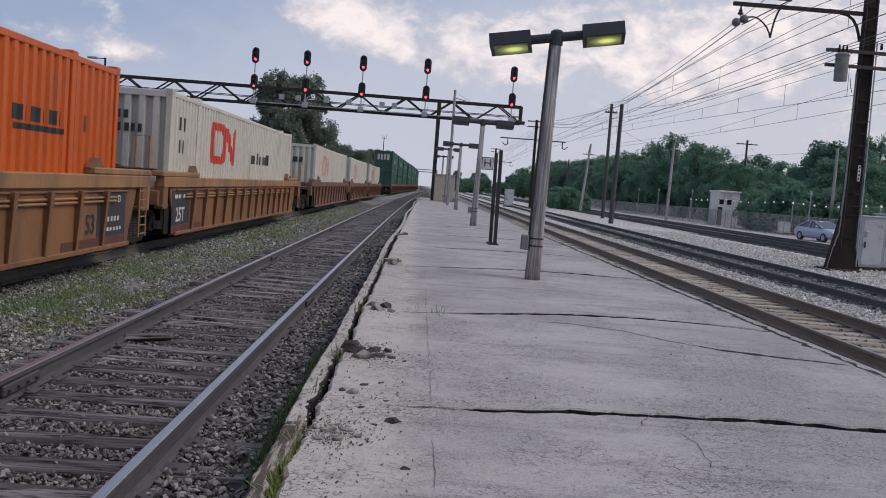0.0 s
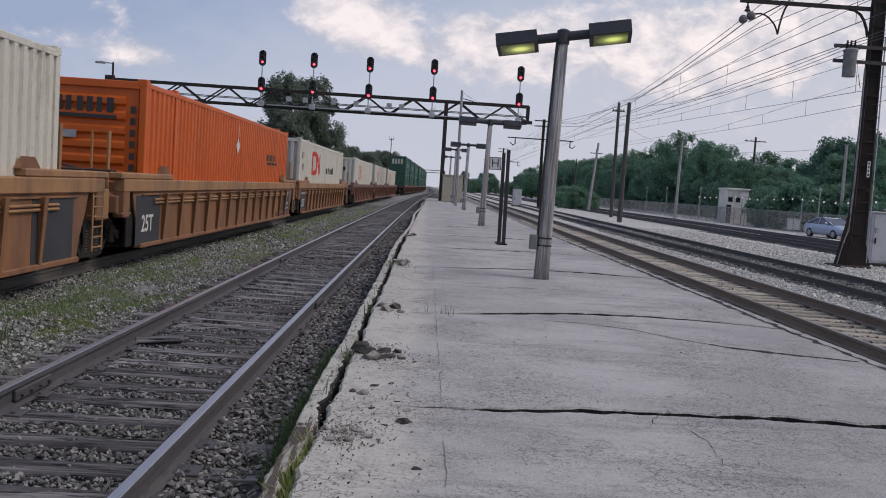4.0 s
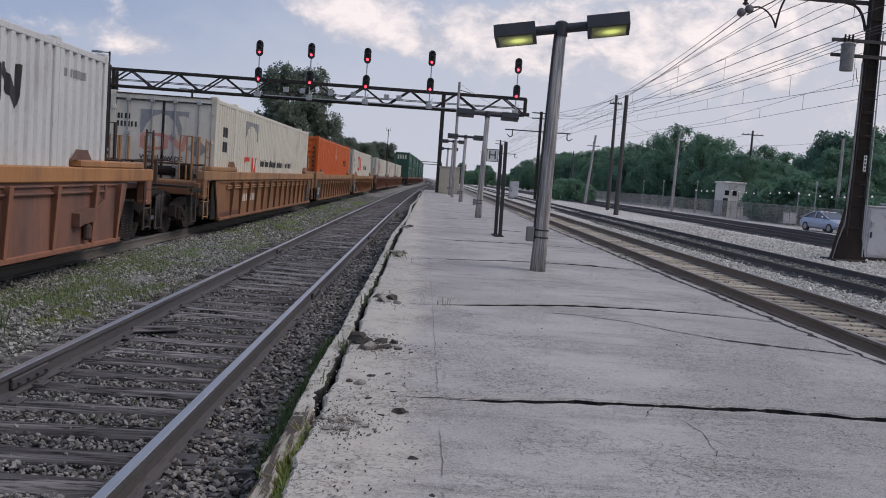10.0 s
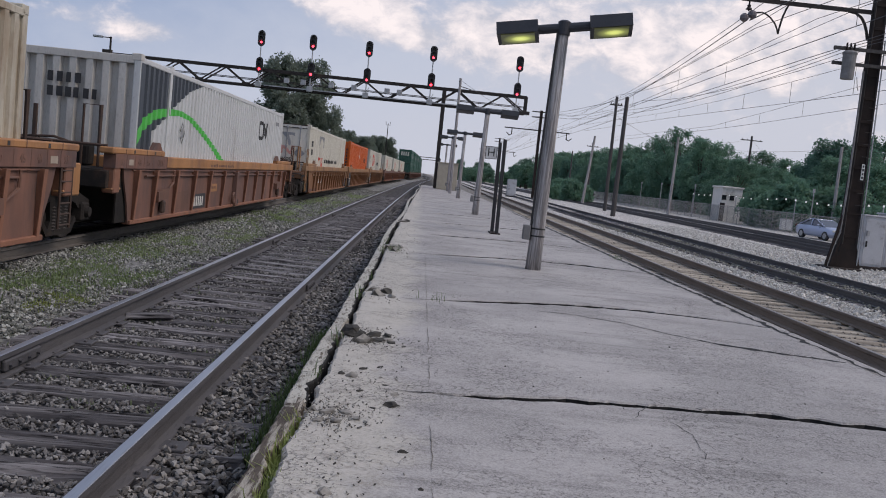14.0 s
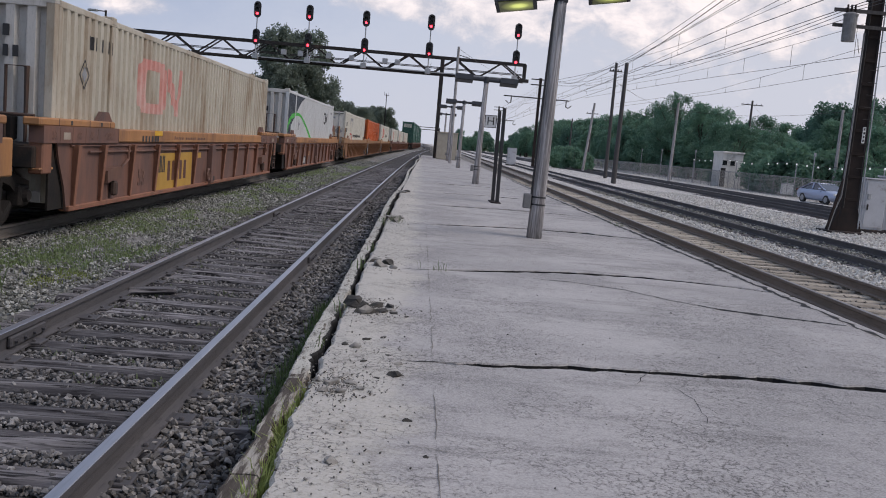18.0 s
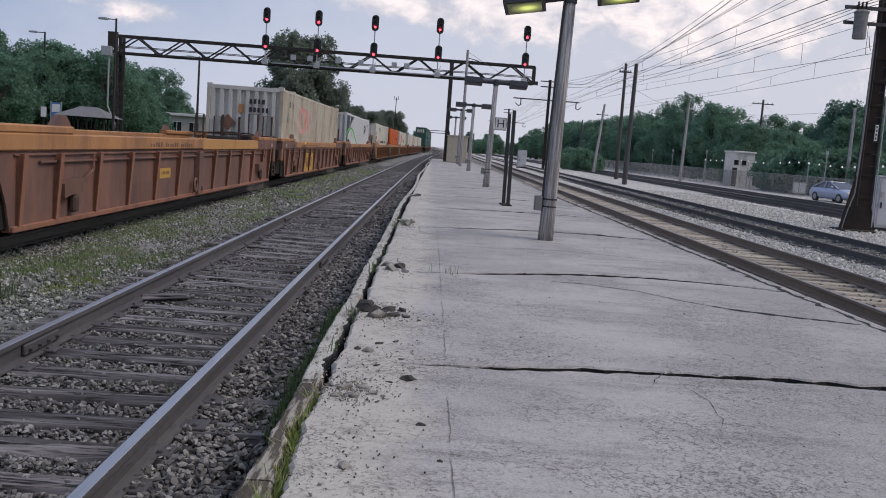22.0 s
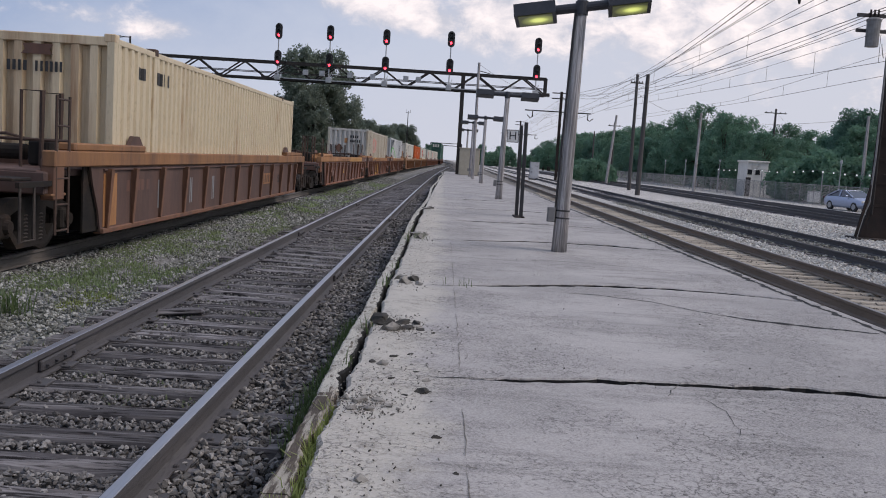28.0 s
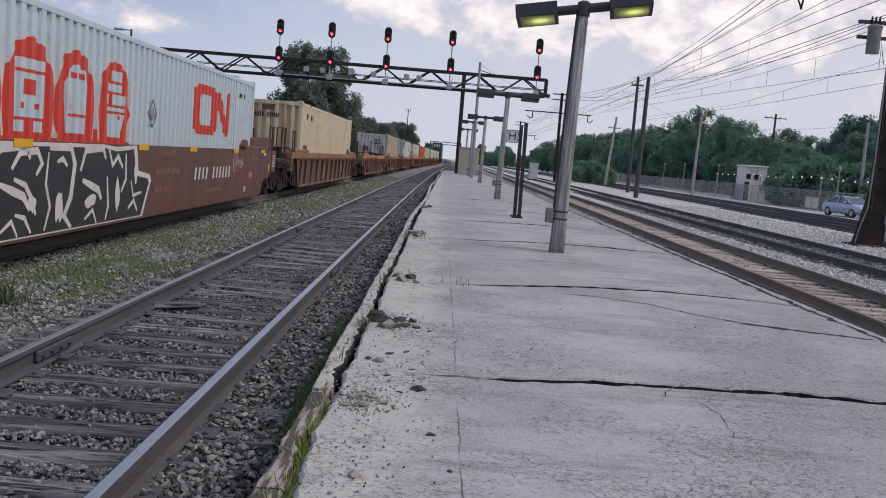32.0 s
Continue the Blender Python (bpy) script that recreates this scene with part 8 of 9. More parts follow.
def tree_template(name, label, height, spread, n, size, seed, leaf, trunk_h=0.3, lobes=16, gap=0.0, puff=(0.26, 0.46)):
    """A tapered trunk, limbs that fork to each lobe of the crown, and the leaves."""
    rnd = random.Random(seed)
    t = thing(name, label, "tree")
    h = height
    geos = [tube((0, 0, -0.4), (0.1, 0, h * trunk_h), h * 0.028, h * 0.020, 10), tube((0.1, 0, h * trunk_h), (0, 0, h * 0.8), h * 0.020, h * 0.005, 8)]
    cs = []
    for k in range(lobes):
        a, u = 2.4 * k + rnd.uniform(-0.5, 0.5), (k + 0.5) / lobes
        r = spread * rnd.uniform(*puff) * (1.15 - 0.45 * u)
        z = h * (trunk_h + (1.0 - trunk_h) * u)
        z = max(min(z, h - r * 0.9), r * 0.8)
        lim = spread * math.sqrt(max(0.06, 1 - (2 * u - 0.75) ** 2 / 1.7)) * rnd.uniform(0.25, 0.80)
        x, y = lim * math.cos(a), lim * math.sin(a)
        cs.append((x, y, z, r))
        z0 = h * (trunk_h * rnd.uniform(0.7, 1.1) + 0.3 * u * (1 - trunk_h))
        mid = (x * 0.5, y * 0.5, z0 + (z - z0) * 0.55)
        geos.append(tube((0.05, 0, z0), mid, h * 0.009, h * 0.005, 7))
        geos.append(tube(mid, (x, y, z), h * 0.005, h * 0.002, 6))
        for _ in range(3):
            e = (x + r * rnd.uniform(-0.8, 0.8), y + r * rnd.uniform(-0.8, 0.8), z + r * rnd.uniform(0.1, 0.9))
            geos.append(tube((x, y, z), e, h * 0.002, h * 0.0008, 5))
    part("trunk", join(*geos), M_BARK, t)
    me = fast_mesh("crown", *leaf_cloud(n, cs, size, seed, gap), leaf)
    part("crown", me, leaf, t)
    return t


# how high the wood beyond the tracks rises, as a slope, by direction
SKYLINE = ((0.09, 0.036), (0.145, 0.056), (0.19, 0.052), (0.235, 0.070), (0.297, 0.083), (0.325, 0.074), (0.37, 0.060), (0.42, 0.060), (0.445, 0.078), (0.48, 0.10), (0.55, 0.113))


def under_skyline(template, x, y, s, low=0.62, high=0.95):
    """The scale at which a tree stays under the skyline of the wood."""
    top = EYE - ground_z(x) + y * float(np.interp(x / y, [p[0] for p in SKYLINE], [p[1] for p in SKYLINE]))
    return min(s, top * random.uniform(low, high) / HEIGHTS[template.name])


def plant(template, x, y, scale, turn, z=None):
    """A copy of a tree, or of a bush, at another place and size."""
    c = copy_thing(template, pose(x, y, ground_z(x) if z is None else z, 0, 0, turn))
    c.scale = (scale * random.uniform(1.0, 1.2), scale * random.uniform(1.0, 1.2), scale)
    return c


random.seed(77)
T1 = tree_template("tree", "leafy green broadleaf tree beyond the tracks", 11, 4.6, 19000, 0.13, 3, M_LEAF[0], 0.26, 17, 0.02)
T2 = tree_template("tree", "dense dark green tree beyond the tracks", 10, 4.2, 20000, 0.13, 4, M_LEAF[1], 0.16, 16, -0.08)
T3 = tree_template("tree", "tall airy tree with gaps in its crown", 13, 4.6, 17000, 0.13, 15, M_LEAF[0], 0.26, 20, 0.10, (0.30, 0.48))
HEIGHTS = {T1.name: 11, T2.name: 10, T3.name: 13}
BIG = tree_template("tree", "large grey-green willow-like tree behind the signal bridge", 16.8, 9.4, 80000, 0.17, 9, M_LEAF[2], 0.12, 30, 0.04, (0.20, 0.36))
BIG.matrix_basis = pose(-19.6, 131, -0.6)
BUSH = tree_template("bush", "low rounded green bush", 3.2, 2.3, 4200, 0.13, 6, M_LEAF[0], 0.06, 9, -0.05)
for ob in (T1, T2, T3, BUSH):
    tagged(ob, group="trackside trees")
T1.matrix_basis = pose(40.0, 130, -0.3)
T2.matrix_basis = pose(44.5, 96, -0.3)
T3.matrix_basis = pose(39.5, 141, -0.3, 0, 0, 60)
BUSH.matrix_basis = pose(20.5, 121, -0.3)
# right side: a wood along the far side of the road
y = 62.0
while y < 330:
    for row in range(3):
        x = 44.0 + row * 6.0 + random.uniform(-1.8, 1.8) - (y - 60) * 0.03
        s = random.uniform(0.55, 0.92) * (1.0 + 0.06 * row)
        k = random.choice((T1, T2, T1, T3))
        plant(k, x, y, under_skyline(k, x, y, s * 1.25, (0.55, 0.62, 0.72)[row], (0.85, 0.98, 1.08)[row]), random.uniform(0, 360))
    y += 7.4
for x, y, s in ((36.4, 88, 0.62), (37.5, 82, 0.66), (36.0, 95, 0.55), (38.5, 76, 0.6), (36.5, 104, 0.66), (36.8, 112, 0.7)):
    plant(T1, x, y, under_skyline(T1, x, y, s), x * 40)
for x, y, s in ((33.8, 87, 1.25), (34.3, 82, 1.5), (34.9, 77.5, 1.35), (35.4, 73, 1.1), (35.0, 68.5, 0.9), (36.4, 64, 1.1)):
    plant(BUSH, x, y, s, x * 77)
for k in range(22):
    plant(BUSH, 40.5 + random.uniform(-0.8, 1.6), 92 + k * 4.6, random.uniform(0.7, 1.2), random.uniform(0, 360))
for x, y, s in ((18.6, 127, 0.7), (23.0, 126, 0.8), (22.0, 140, 1.0)):
    plant(BUSH, x, y, s, x * 33)
# left side
for x, y, s in ((-33.4, 93, 0.86), (-31.8, 97, 0.66), (-38.5, 90, 0.8)):
    plant(T1, x, y, s, x * 23)
for x, y, s in ((-43, 88, 0.98), (-37, 92, 0.80), (-49, 84, 1.05), (-42.0, 138, 1.0), (-38, 108, 0.9), (-44, 104, 1.0), (-52, 96, 1.1), (-57, 88, 1.1), (-46.0, 142, 1.1), (-47, 112, 1.0), (-62, 98, 1.2), (-54, 76, 0.9), (-40, 84, 0.72)):
    plant(random.choice((T1, T1, T2)), x, y, s, x * 17)
for k in range(26):
    plant(BUSH, -33 - 1.5 * k + random.uniform(-1, 1), 92 + random.uniform(0, 14) + (8 if k < 4 else 0), random.uniform(1.3, 2.2), k * 63)
for x, y, s in ((-40.5, 128, 0.85), (-37.5, 131, 0.72), (-45, 126, 1.0), (-50, 122, 1.1), (-36, 96, 0.75), (-41, 97, 0.95), (-46, 93, 1.0)):
    plant(T1, x, y, s, x * 29)
# far copies of the tree whose leaf colour holds haze
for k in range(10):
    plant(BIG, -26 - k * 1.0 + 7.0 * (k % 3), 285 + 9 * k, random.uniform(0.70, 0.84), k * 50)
for k in range(46):
    a = -170 + k * 7.6
    if -8 < a < 14:
        continue
    plant(random.choice((T1, T2)), a + random.uniform(-3, 3), 470 + random.uniform(-40, 60), random.uniform(0.8, 1.15), k * 71)
for k in range(44):
    x = -40 + 2.4 * k + random.uniform(-2, 2)
    if -6 < x < 16:
        continue
    plant(BUSH, x, 400 + random.uniform(0, 90), random.uniform(1.4, 2.5), k * 29)
for k in range(16):
    plant(random.choice((T1, T2)), -75 - 5 * (k % 5), 80 + 16 * k, random.uniform(0.8, 1.1), k * 41)


# ---- left side: pavilion, station building, lamps ----
M_ROOF_GREY = surface("grey_shingle_roof", (0.13, 0.135, 0.14), (0.18, 0.18, 0.185), scale=4, rough=0.9, bump=0.5)
M_ROOF_RED = surface("brown_red_roof", (0.115, 0.04, 0.04), (0.15, 0.055, 0.052), scale=3, rough=0.9, bump=0.5)
M_CREAM = surface("cream_siding", (0.50, 0.47, 0.42), (0.43, 0.41, 0.37), scale=1.5, rough=0.8, bump=0.2)


def hip_roof(w, d, z0, z1, over=0.4, ridge=0.4):
    a, b = w / 2 + over, d / 2 + over
    r = w / 2 * ridge
    return [(-a, -b, z0), (a, -b, z0), (a, b, z0), (-a, b, z0), (-r, 0, z1), (r, 0, z1)], [(0, 1, 5, 4), (2, 3, 4, 5), (1, 2, 5), (3, 0, 4), (3, 2, 1, 0)]


pav = thing("pavilion", "open shelter with a grey hipped roof on dark posts", "shelter", m=pose(-30.6, 81, ground_z(-30)))
part("roof", hip_roof(3.9, 3.2, 2.55, 3.45), M_ROOF_GREY, pav)
for i in range(6):
    for y in (-1.5, 1.5):
        part("post", bar((-1.9 + 0.76 * i, y, -0.2), (-1.9 + 0.76 * i, y, 2.6), 0.12, 0.12), M_STEEL_DARK, pav)
for s in (-1.5, 1.5):
    part("beam", box(0, s, 2.5, 4.0, 0.12, 0.16), M_STEEL_DARK, pav)
part("railing", join(box(0, -1.56, 0.95, 3.9, 0.05, 0.06), box(0, -1.56, 0.4, 3.9, 0.05, 0.06)), M_STEEL_DARK, pav)

st = thing("station_building", "low cream building with a brown-red hipped roof", "building", m=pose(-29.5, 126, ground_z(-29)))
part("wall", box(0, 0, 1.9, 12.5, 7, 3.8), M_CREAM, st)
part("fascia", cbox(0, 0, 3.95, 13.3, 7.8, 0.35, 0.03), M_WHITE, st)
part("upper_wall", box(4.2, 2.4, 4.6, 7.4, 5.6, 1.0), M_CREAM, st)
part("roof", hip_roof(7.4, 5.6, 5.05, 7.3, 0.35, 0.5), M_ROOF_RED, st, m=pose(4.2, 2.4, 0))
for k in range(5):
    x = -5.0 + k * 2.3
    w = part("window", box(x, -3.52, 2.2, 1.2, 0.05, 1.6), M_WINDOW, st)
    part("frame", join(box(x, -3.56, 2.2, 0.08, 0.05, 1.6), box(x, -3.56, 3.0, 1.36, 0.05, 0.1), box(x, -3.56, 1.4, 1.36, 0.05, 0.1)), M_WHITE, w)
po = thing("porch", "long gabled shelter with a pinkish-red roof on posts", "shelter", m=pose(-24.85, 112, ground_z(-24)))
M_ROOF_PINK = surface("sun_faded_red_roof", (0.27, 0.098, 0.094), (0.33, 0.14, 0.13), scale=2, rough=0.85, bump=0.4, streak=(1, 3, 1))
part("roof", ([(-1.75, 0, 4.05), (1.75, 0, 4.05), (1.75, 9, 4.05), (-1.75, 9, 4.05), (0, 0, 5.35), (0, 9, 5.35), (-1.75, 0, 3.9), (1.75, 0, 3.9), (1.75, 9, 3.9), (-1.75, 9, 3.9)], [(0, 1, 4), (2, 3, 5), (1, 2, 5, 4), (3, 0, 4, 5), (9, 8, 7, 6), (0, 6, 7, 1), (1, 7, 8, 2), (2, 8, 9, 3), (3, 9, 6, 0)]), M_ROOF_PINK, po)
part("sign_board", box(0.15, -0.06, 4.2, 1.5, 0.06, 0.40), M_WHITE, po, "blank white sign board under the gable")
for x in (-1.4, 1.4):
    for k in range(4):
        part("post", bar((x, 0.3 + 2.8 * k, -0.2), (x, 0.3 + 2.8 * k, 3.95), 0.16, 0.16), M_STEEL_DARK, po)
kiosk = thing("information_sign", "blue and white information board on two posts", "sign", m=pose(-33.95, 82, ground_z(-34)))
M_BLUE = surface("blue_sign_paint", (0.06, 0.16, 0.36), (0.08, 0.19, 0.40), rough=0.5, bump=0.05)
for x in (-0.45, 0.45):
    part("post", bar((x, 0, -0.2), (x, 0, 3.75), 0.08, 0.08), M_GALV, kiosk)
part("board", cbox(0, 0, 2.3, 0.84, 0.08, 2.7, 0.01), M_BLUE, kiosk)
part("panel", box(0, -0.05, 3.15, 0.7, 0.02, 0.7), M_WHITE, kiosk, "pale printed panel")
part("side_board", cbox(-1.1, 0, 2.75, 0.5, 0.06, 0.9, 0.01), M_WHITE, kiosk)
part("side_post", bar((-1.1, 0.05, -0.2), (-1.1, 0.05, 3.2), 0.08, 0.08), M_STEEL_DARK, kiosk)


def yard_lamp(x, y, h, arm, label):
    t = thing("yard_lamp", label, "street lamp", "car park lamps", pose(x, y, ground_z(x)))
    h -= ground_z(x)
    part("post", tube((0, 0, -0.2), (0, 0, h), 0.12, 0.08, 10), M_GALV if arm > 1 else M_STEEL_DARK, t)
    part("arm", bar((0, 0, h - 0.08), (-arm, 0, h - 0.08), 0.07, 0.07), M_STEEL_DARK, t)
    part("head", cbox(-arm - 0.25, 0, h - 0.06, 0.75, 0.32, 0.18, 0.04), M_GALV, t)
    return t


yard_lamp(-26.35, 75, 10.05, 0.8, "grey car park lamp with one arm")
yard_lamp(-38.5, 90, 9.95, 0.9, "dark car park lamp with one arm")
yard_lamp(-20.8, 80, 7.9, 0.5, "dark slim car park lamp")
mast = thing("radio_mast", "thin far radio mast beside the tracks", "mast", m=pose(-11.2, 260, -0.5))
part("pole", tube((0, 0, 0), (0, 0, 15.2), 0.16, 0.1, 8), M_STEEL_DARK, mast)
part("antenna", join(bar((-0.7, 0, 14.7), (0.7, 0, 14.7), 0.1, 0.1), tube((-0.6, 0, 14.7), (-0.6, 0, 15.6), 0.05, 0.05, 6), tube((0.6, 0, 14.7), (0.6, 0, 15.6), 0.05, 0.05, 6)), M_STEEL_DARK, mast)

far = thing("signal_bridge", "distant dark signal bridge over the tracks", "signal bridge", m=pose(0, 560, -0.8))
for x in (-9.0, 10.0):
    part("column", bar((x, 0, 0), (x, 0, 12.2), 0.6, 0.6), M_STEEL_DARK, far)
part("top_chord", bar((-9.0, 0, 12.2), (10.0, 0, 12.2), 0.3, 0.4), M_STEEL_DARK, far)
part("bottom_chord", bar((-9.0, 0, 10.8), (10.0, 0, 10.8), 0.3, 0.4), M_STEEL_DARK, far)


# ---- loose stones, weeds, rubble ----
def stone_material(name, colours, rough=0.93):
    """Broken stone: each stone its own tone."""
    m = bpy.data.materials.new(name)
    m.use_nodes = True
    nt = m.node_tree
    N, L = nt.nodes.new, nt.links.new
    b = nt.nodes["Principled BSDF"]
    g, ramp = N("ShaderNodeNewGeometry"), N("ShaderNodeValToRGB")
    el = ramp.color_ramp.elements
    for i, c in enumerate(colours):
        p = i / (len(colours) - 1)
        e = el[i] if i < 2 else el.new(p)
        e.position, e.color = p, (*c, 1)
    L(g.outputs["Random Per Island"], ramp.inputs[0])
    co, n = N("ShaderNodeTexCoord"), N("ShaderNodeTexNoise")
    n.inputs["Scale"].default_value, n.inputs["Detail"].default_value = 55, 4
    L(co.outputs["Object"], n.inputs["Vector"])
    hsv, mr = N("ShaderNodeHueSaturation"), N("ShaderNodeMapRange")
    mr.inputs[3].default_value, mr.inputs[4].default_value = 0.65, 1.35
    L(n.outputs[0], mr.inputs[0]), L(mr.outputs[0], hsv.inputs["Value"]), L(ramp.outputs[0], hsv.inputs["Color"])
    L(hsv.outputs[0], b.inputs["Base Color"])
    b.inputs["Roughness"].default_value = rough
    b.inputs["Specular IOR Level"].default_value = 0.2
    bu = N("ShaderNodeBump")
    bu.inputs["Strength"].default_value, bu.inputs["Distance"].default_value = 0.4, 0.01
    L(n.outputs[0], bu.inputs["Height"]), L(bu.outputs[0], b.inputs["Normal"])
    return m


G_ = (1 + 5 ** 0.5) / 2
ICO_V = np.array([(-1, G_, 0), (1, G_, 0), (-1, -G_, 0), (1, -G_, 0), (0, -1, G_), (0, 1, G_), (0, -1, -G_), (0, 1, -G_), (G_, 0, -1), (G_, 0, 1), (-G_, 0, -1), (-G_, 0, 1)]) * 0.5
ICO_F = np.array([(0, 11, 5), (0, 5, 1), (0, 1, 7), (0, 7, 10), (0, 10, 11), (1, 5, 9), (5, 11, 4), (11, 10, 2), (10, 7, 6), (7, 1, 8), (3, 9, 4), (3, 4, 2), (3, 2, 6), (3, 6, 8), (3, 8, 9), (4, 9, 5), (2, 4, 11), (6, 2, 10), (8, 6, 7), (9, 8, 1)])
CUBE_V = np.array([(a, b, c) for a in (-1, 1) for b in (-1, 1) for c in (-1, 1)]) * 0.62
CUBE_F = np.array([(0, 1, 3, 2), (4, 6, 7, 5), (0, 4, 5, 1), (2, 3, 7, 6), (0, 2, 6, 4), (1, 5, 7, 3)])


def stones(name, label, pos, size, material, seed, flat=0.65, lump=False):
    """Broken stones as one mesh: skewed eight-corner lumps at the given places."""
    rng = np.random.RandomState(seed)
    n = len(pos)
    s = size * rng.uniform(0.55, 1.35, n)
    cv, cf = (ICO_V, ICO_F) if lump else (CUBE_V, CUBE_F)
    v = cv[None] * (1 + rng.uniform(-0.55, 0.30, (n, len(cv), 3)))
    ax = rng.uniform(0.6, 1.3, (n, 1, 3)) * np.array([1, 1, flat])
    v = v * ax * s[:, None, None] * 0.5
    a = rng.uniform(0, 2 * math.pi, n)
    ca, sa = np.cos(a)[:, None], np.sin(a)[:, None]
    x, y = v[..., 0] * ca - v[..., 1] * sa, v[..., 0] * sa + v[..., 1] * ca
    tl = rng.uniform(-0.9, 0.9, (n, 1))
    z = v[..., 2] * np.cos(tl) + x * np.sin(tl)
    x = x * np.cos(tl) - v[..., 2] * np.sin(tl)
    v = np.stack([x, y, z], -1) + pos[:, None, :]
    f = (cf[None] + len(cv) * np.arange(n)[:, None, None]).reshape(-1, cf.shape[1])
    ob = new(name, fast_mesh(name, v.reshape(-1, 3), f, material))
    return tagged(ob, label, "gravel", kind="stuff")


def scatter(n, x0, x1, y0, y1, seed, z=None, dz=0.02, near=1.0):
    """Random places on the ground, denser towards the near end."""
    rng = np.random.RandomState(seed)
    x = rng.uniform(x0, x1, n)
    y = y0 + (y1 - y0) * rng.uniform(0, 1, n) ** near
    zz = np.interp(x, [p[0] for p in GROUND], [p[1] for p in GROUND]) if z is None else np.full(n, z)
    z3 = zz + rng.uniform(-0.3, 1.0, n) * dz
    return np.stack([x + 7e-5 * y * y if x1 < 0 else x, y, z3], 1)


def off_ties(pos, track, margin=0.145, seed=0):
    """Leaves out most stones that would lie on the ties of a track."""
    ties = np.array(TIES[track])
    d = np.abs(pos[:, 1][:, None] - ties[None]).min(1)
    return pos[(d > margin) | (np.random.RandomState(seed).uniform(0, 1, len(pos)) < 0.07)]


def thinned(pos):
    """Leaves bare soil showing in patches."""
    rng = np.random.RandomState(9)
    k = np.array([noise.noise(Vector((x * 1.3, y * 0.45, 4))) + 0.4 * noise.noise(Vector((x * 4, y * 1.6, 2))) + 0.35 * (x < -4.7) - 0.45 * (x > -4.1) - 1.2 * (abs(x + 4.72 - 0.085 * (y - 10.4) + 0.10 * noise.noise(Vector((y * 1.1, 3, 3)))) < 0.13 and 9.2 < y < 15.5) for x, y, _ in pos])
    return pos[(k > -0.02) | (rng.uniform(0, 1, len(pos)) < np.where(k < -0.7, 0.12, 0.38))]


S_DARK = stone_material("dark_broken_ballast", [(0.05, 0.048, 0.046), (0.105, 0.100, 0.095), (0.18, 0.173, 0.163), (0.32, 0.306, 0.288)])
S_CRIB = stone_material("crib_ballast", [(0.065, 0.064, 0.064), (0.118, 0.115, 0.114), (0.178, 0.173, 0.17), (0.29, 0.283, 0.273)])
S_SOILED = stone_material("soiled_limestone_gravel", [(0.085, 0.09, 0.08), (0.17, 0.177, 0.162), (0.27, 0.28, 0.258), (0.42, 0.425, 0.405)])
S_PALE = stone_material("pale_limestone_ballast", [(0.15, 0.147, 0.124), (0.225, 0.22, 0.185), (0.30, 0.293, 0.25), (0.42, 0.41, 0.36)])
S_WHITE = stone_material("whitish_ballast", [(0.36, 0.34, 0.31), (0.52, 0.50, 0.46), (0.62, 0.60, 0.55), (0.70, 0.675, 0.63)])
stones("shoulder_ballast", "coarse grey-brown ballast stones beside the rail", scatter(12500, -1.40, -0.72, 3.2, 14, 1, dz=0.07, near=1.5), 0.055, S_DARK, 11, 0.6, True)
stones("shoulder_ballast_far", "coarse grey-brown ballast stones beside the rail", scatter(5800, -1.40, -0.72, 12, 45, 2, dz=0.06, near=1.3), 0.085, S_DARK, 12)
stones("crib_ballast", "small dark ballast stones between the ties", off_ties(scatter(27000, -3.45, -1.52, 4.2, 18, 3, z=-0.212, dz=0.028, near=1.4), "track_near"), 0.040, S_CRIB, 13, 0.7, True)
stones("crib_ballast_far", "dark ballast stones between the ties", off_ties(scatter(11000, -3.45, -1.52, 17, 50, 4, z=-0.208, dz=0.02, near=1.3), "track_near"), 0.06, S_CRIB, 14)
stones("gravel", "pale grey gravel between the two left tracks", thinned(scatter(36000, -5.68, -3.62, 6, 24, 5, dz=0.045, near=1.4)), 0.049, S_SOILED, 15, 0.7, True)
stones("gravel_far", "pale grey gravel between the two left tracks", scatter(13000, -5.5, -3.4, 22, 75, 6, dz=0.05, near=1.3), 0.085, S_SOILED, 16)
stones("ballast_right", "pale ballast beyond the platform track", scatter(9000, 7.75, 9.25, 12, 45, 7, dz=0.05, near=1.3), 0.085, S_WHITE, 17)
stones("ballast_middle", "pale ballast round the tower foot", scatter(12000, 11.6, 17.6, 20, 60, 8, dz=0.05, near=1.3), 0.10, S_WHITE, 18)
stones("ballast_electric", "grey ballast between the electric rails", scatter(4500, 9.4, 11.6, 14, 50, 9, z=-0.19, dz=0.04, near=1.3), 0.085, S_PALE, 19)
stones("ballast_platform_track", "brown-grey ballast in the platform track", off_ties(scatter(6500, 4.9, 7.75, 9, 45, 10, z=-0.205, dz=0.02, near=1.3), "track_right", 0.13), 0.055, stone_material("brown_ballast", [(0.10, 0.088, 0.075), (0.17, 0.15, 0.13), (0.24, 0.22, 0.19), (0.30, 0.275, 0.25)]), 20)


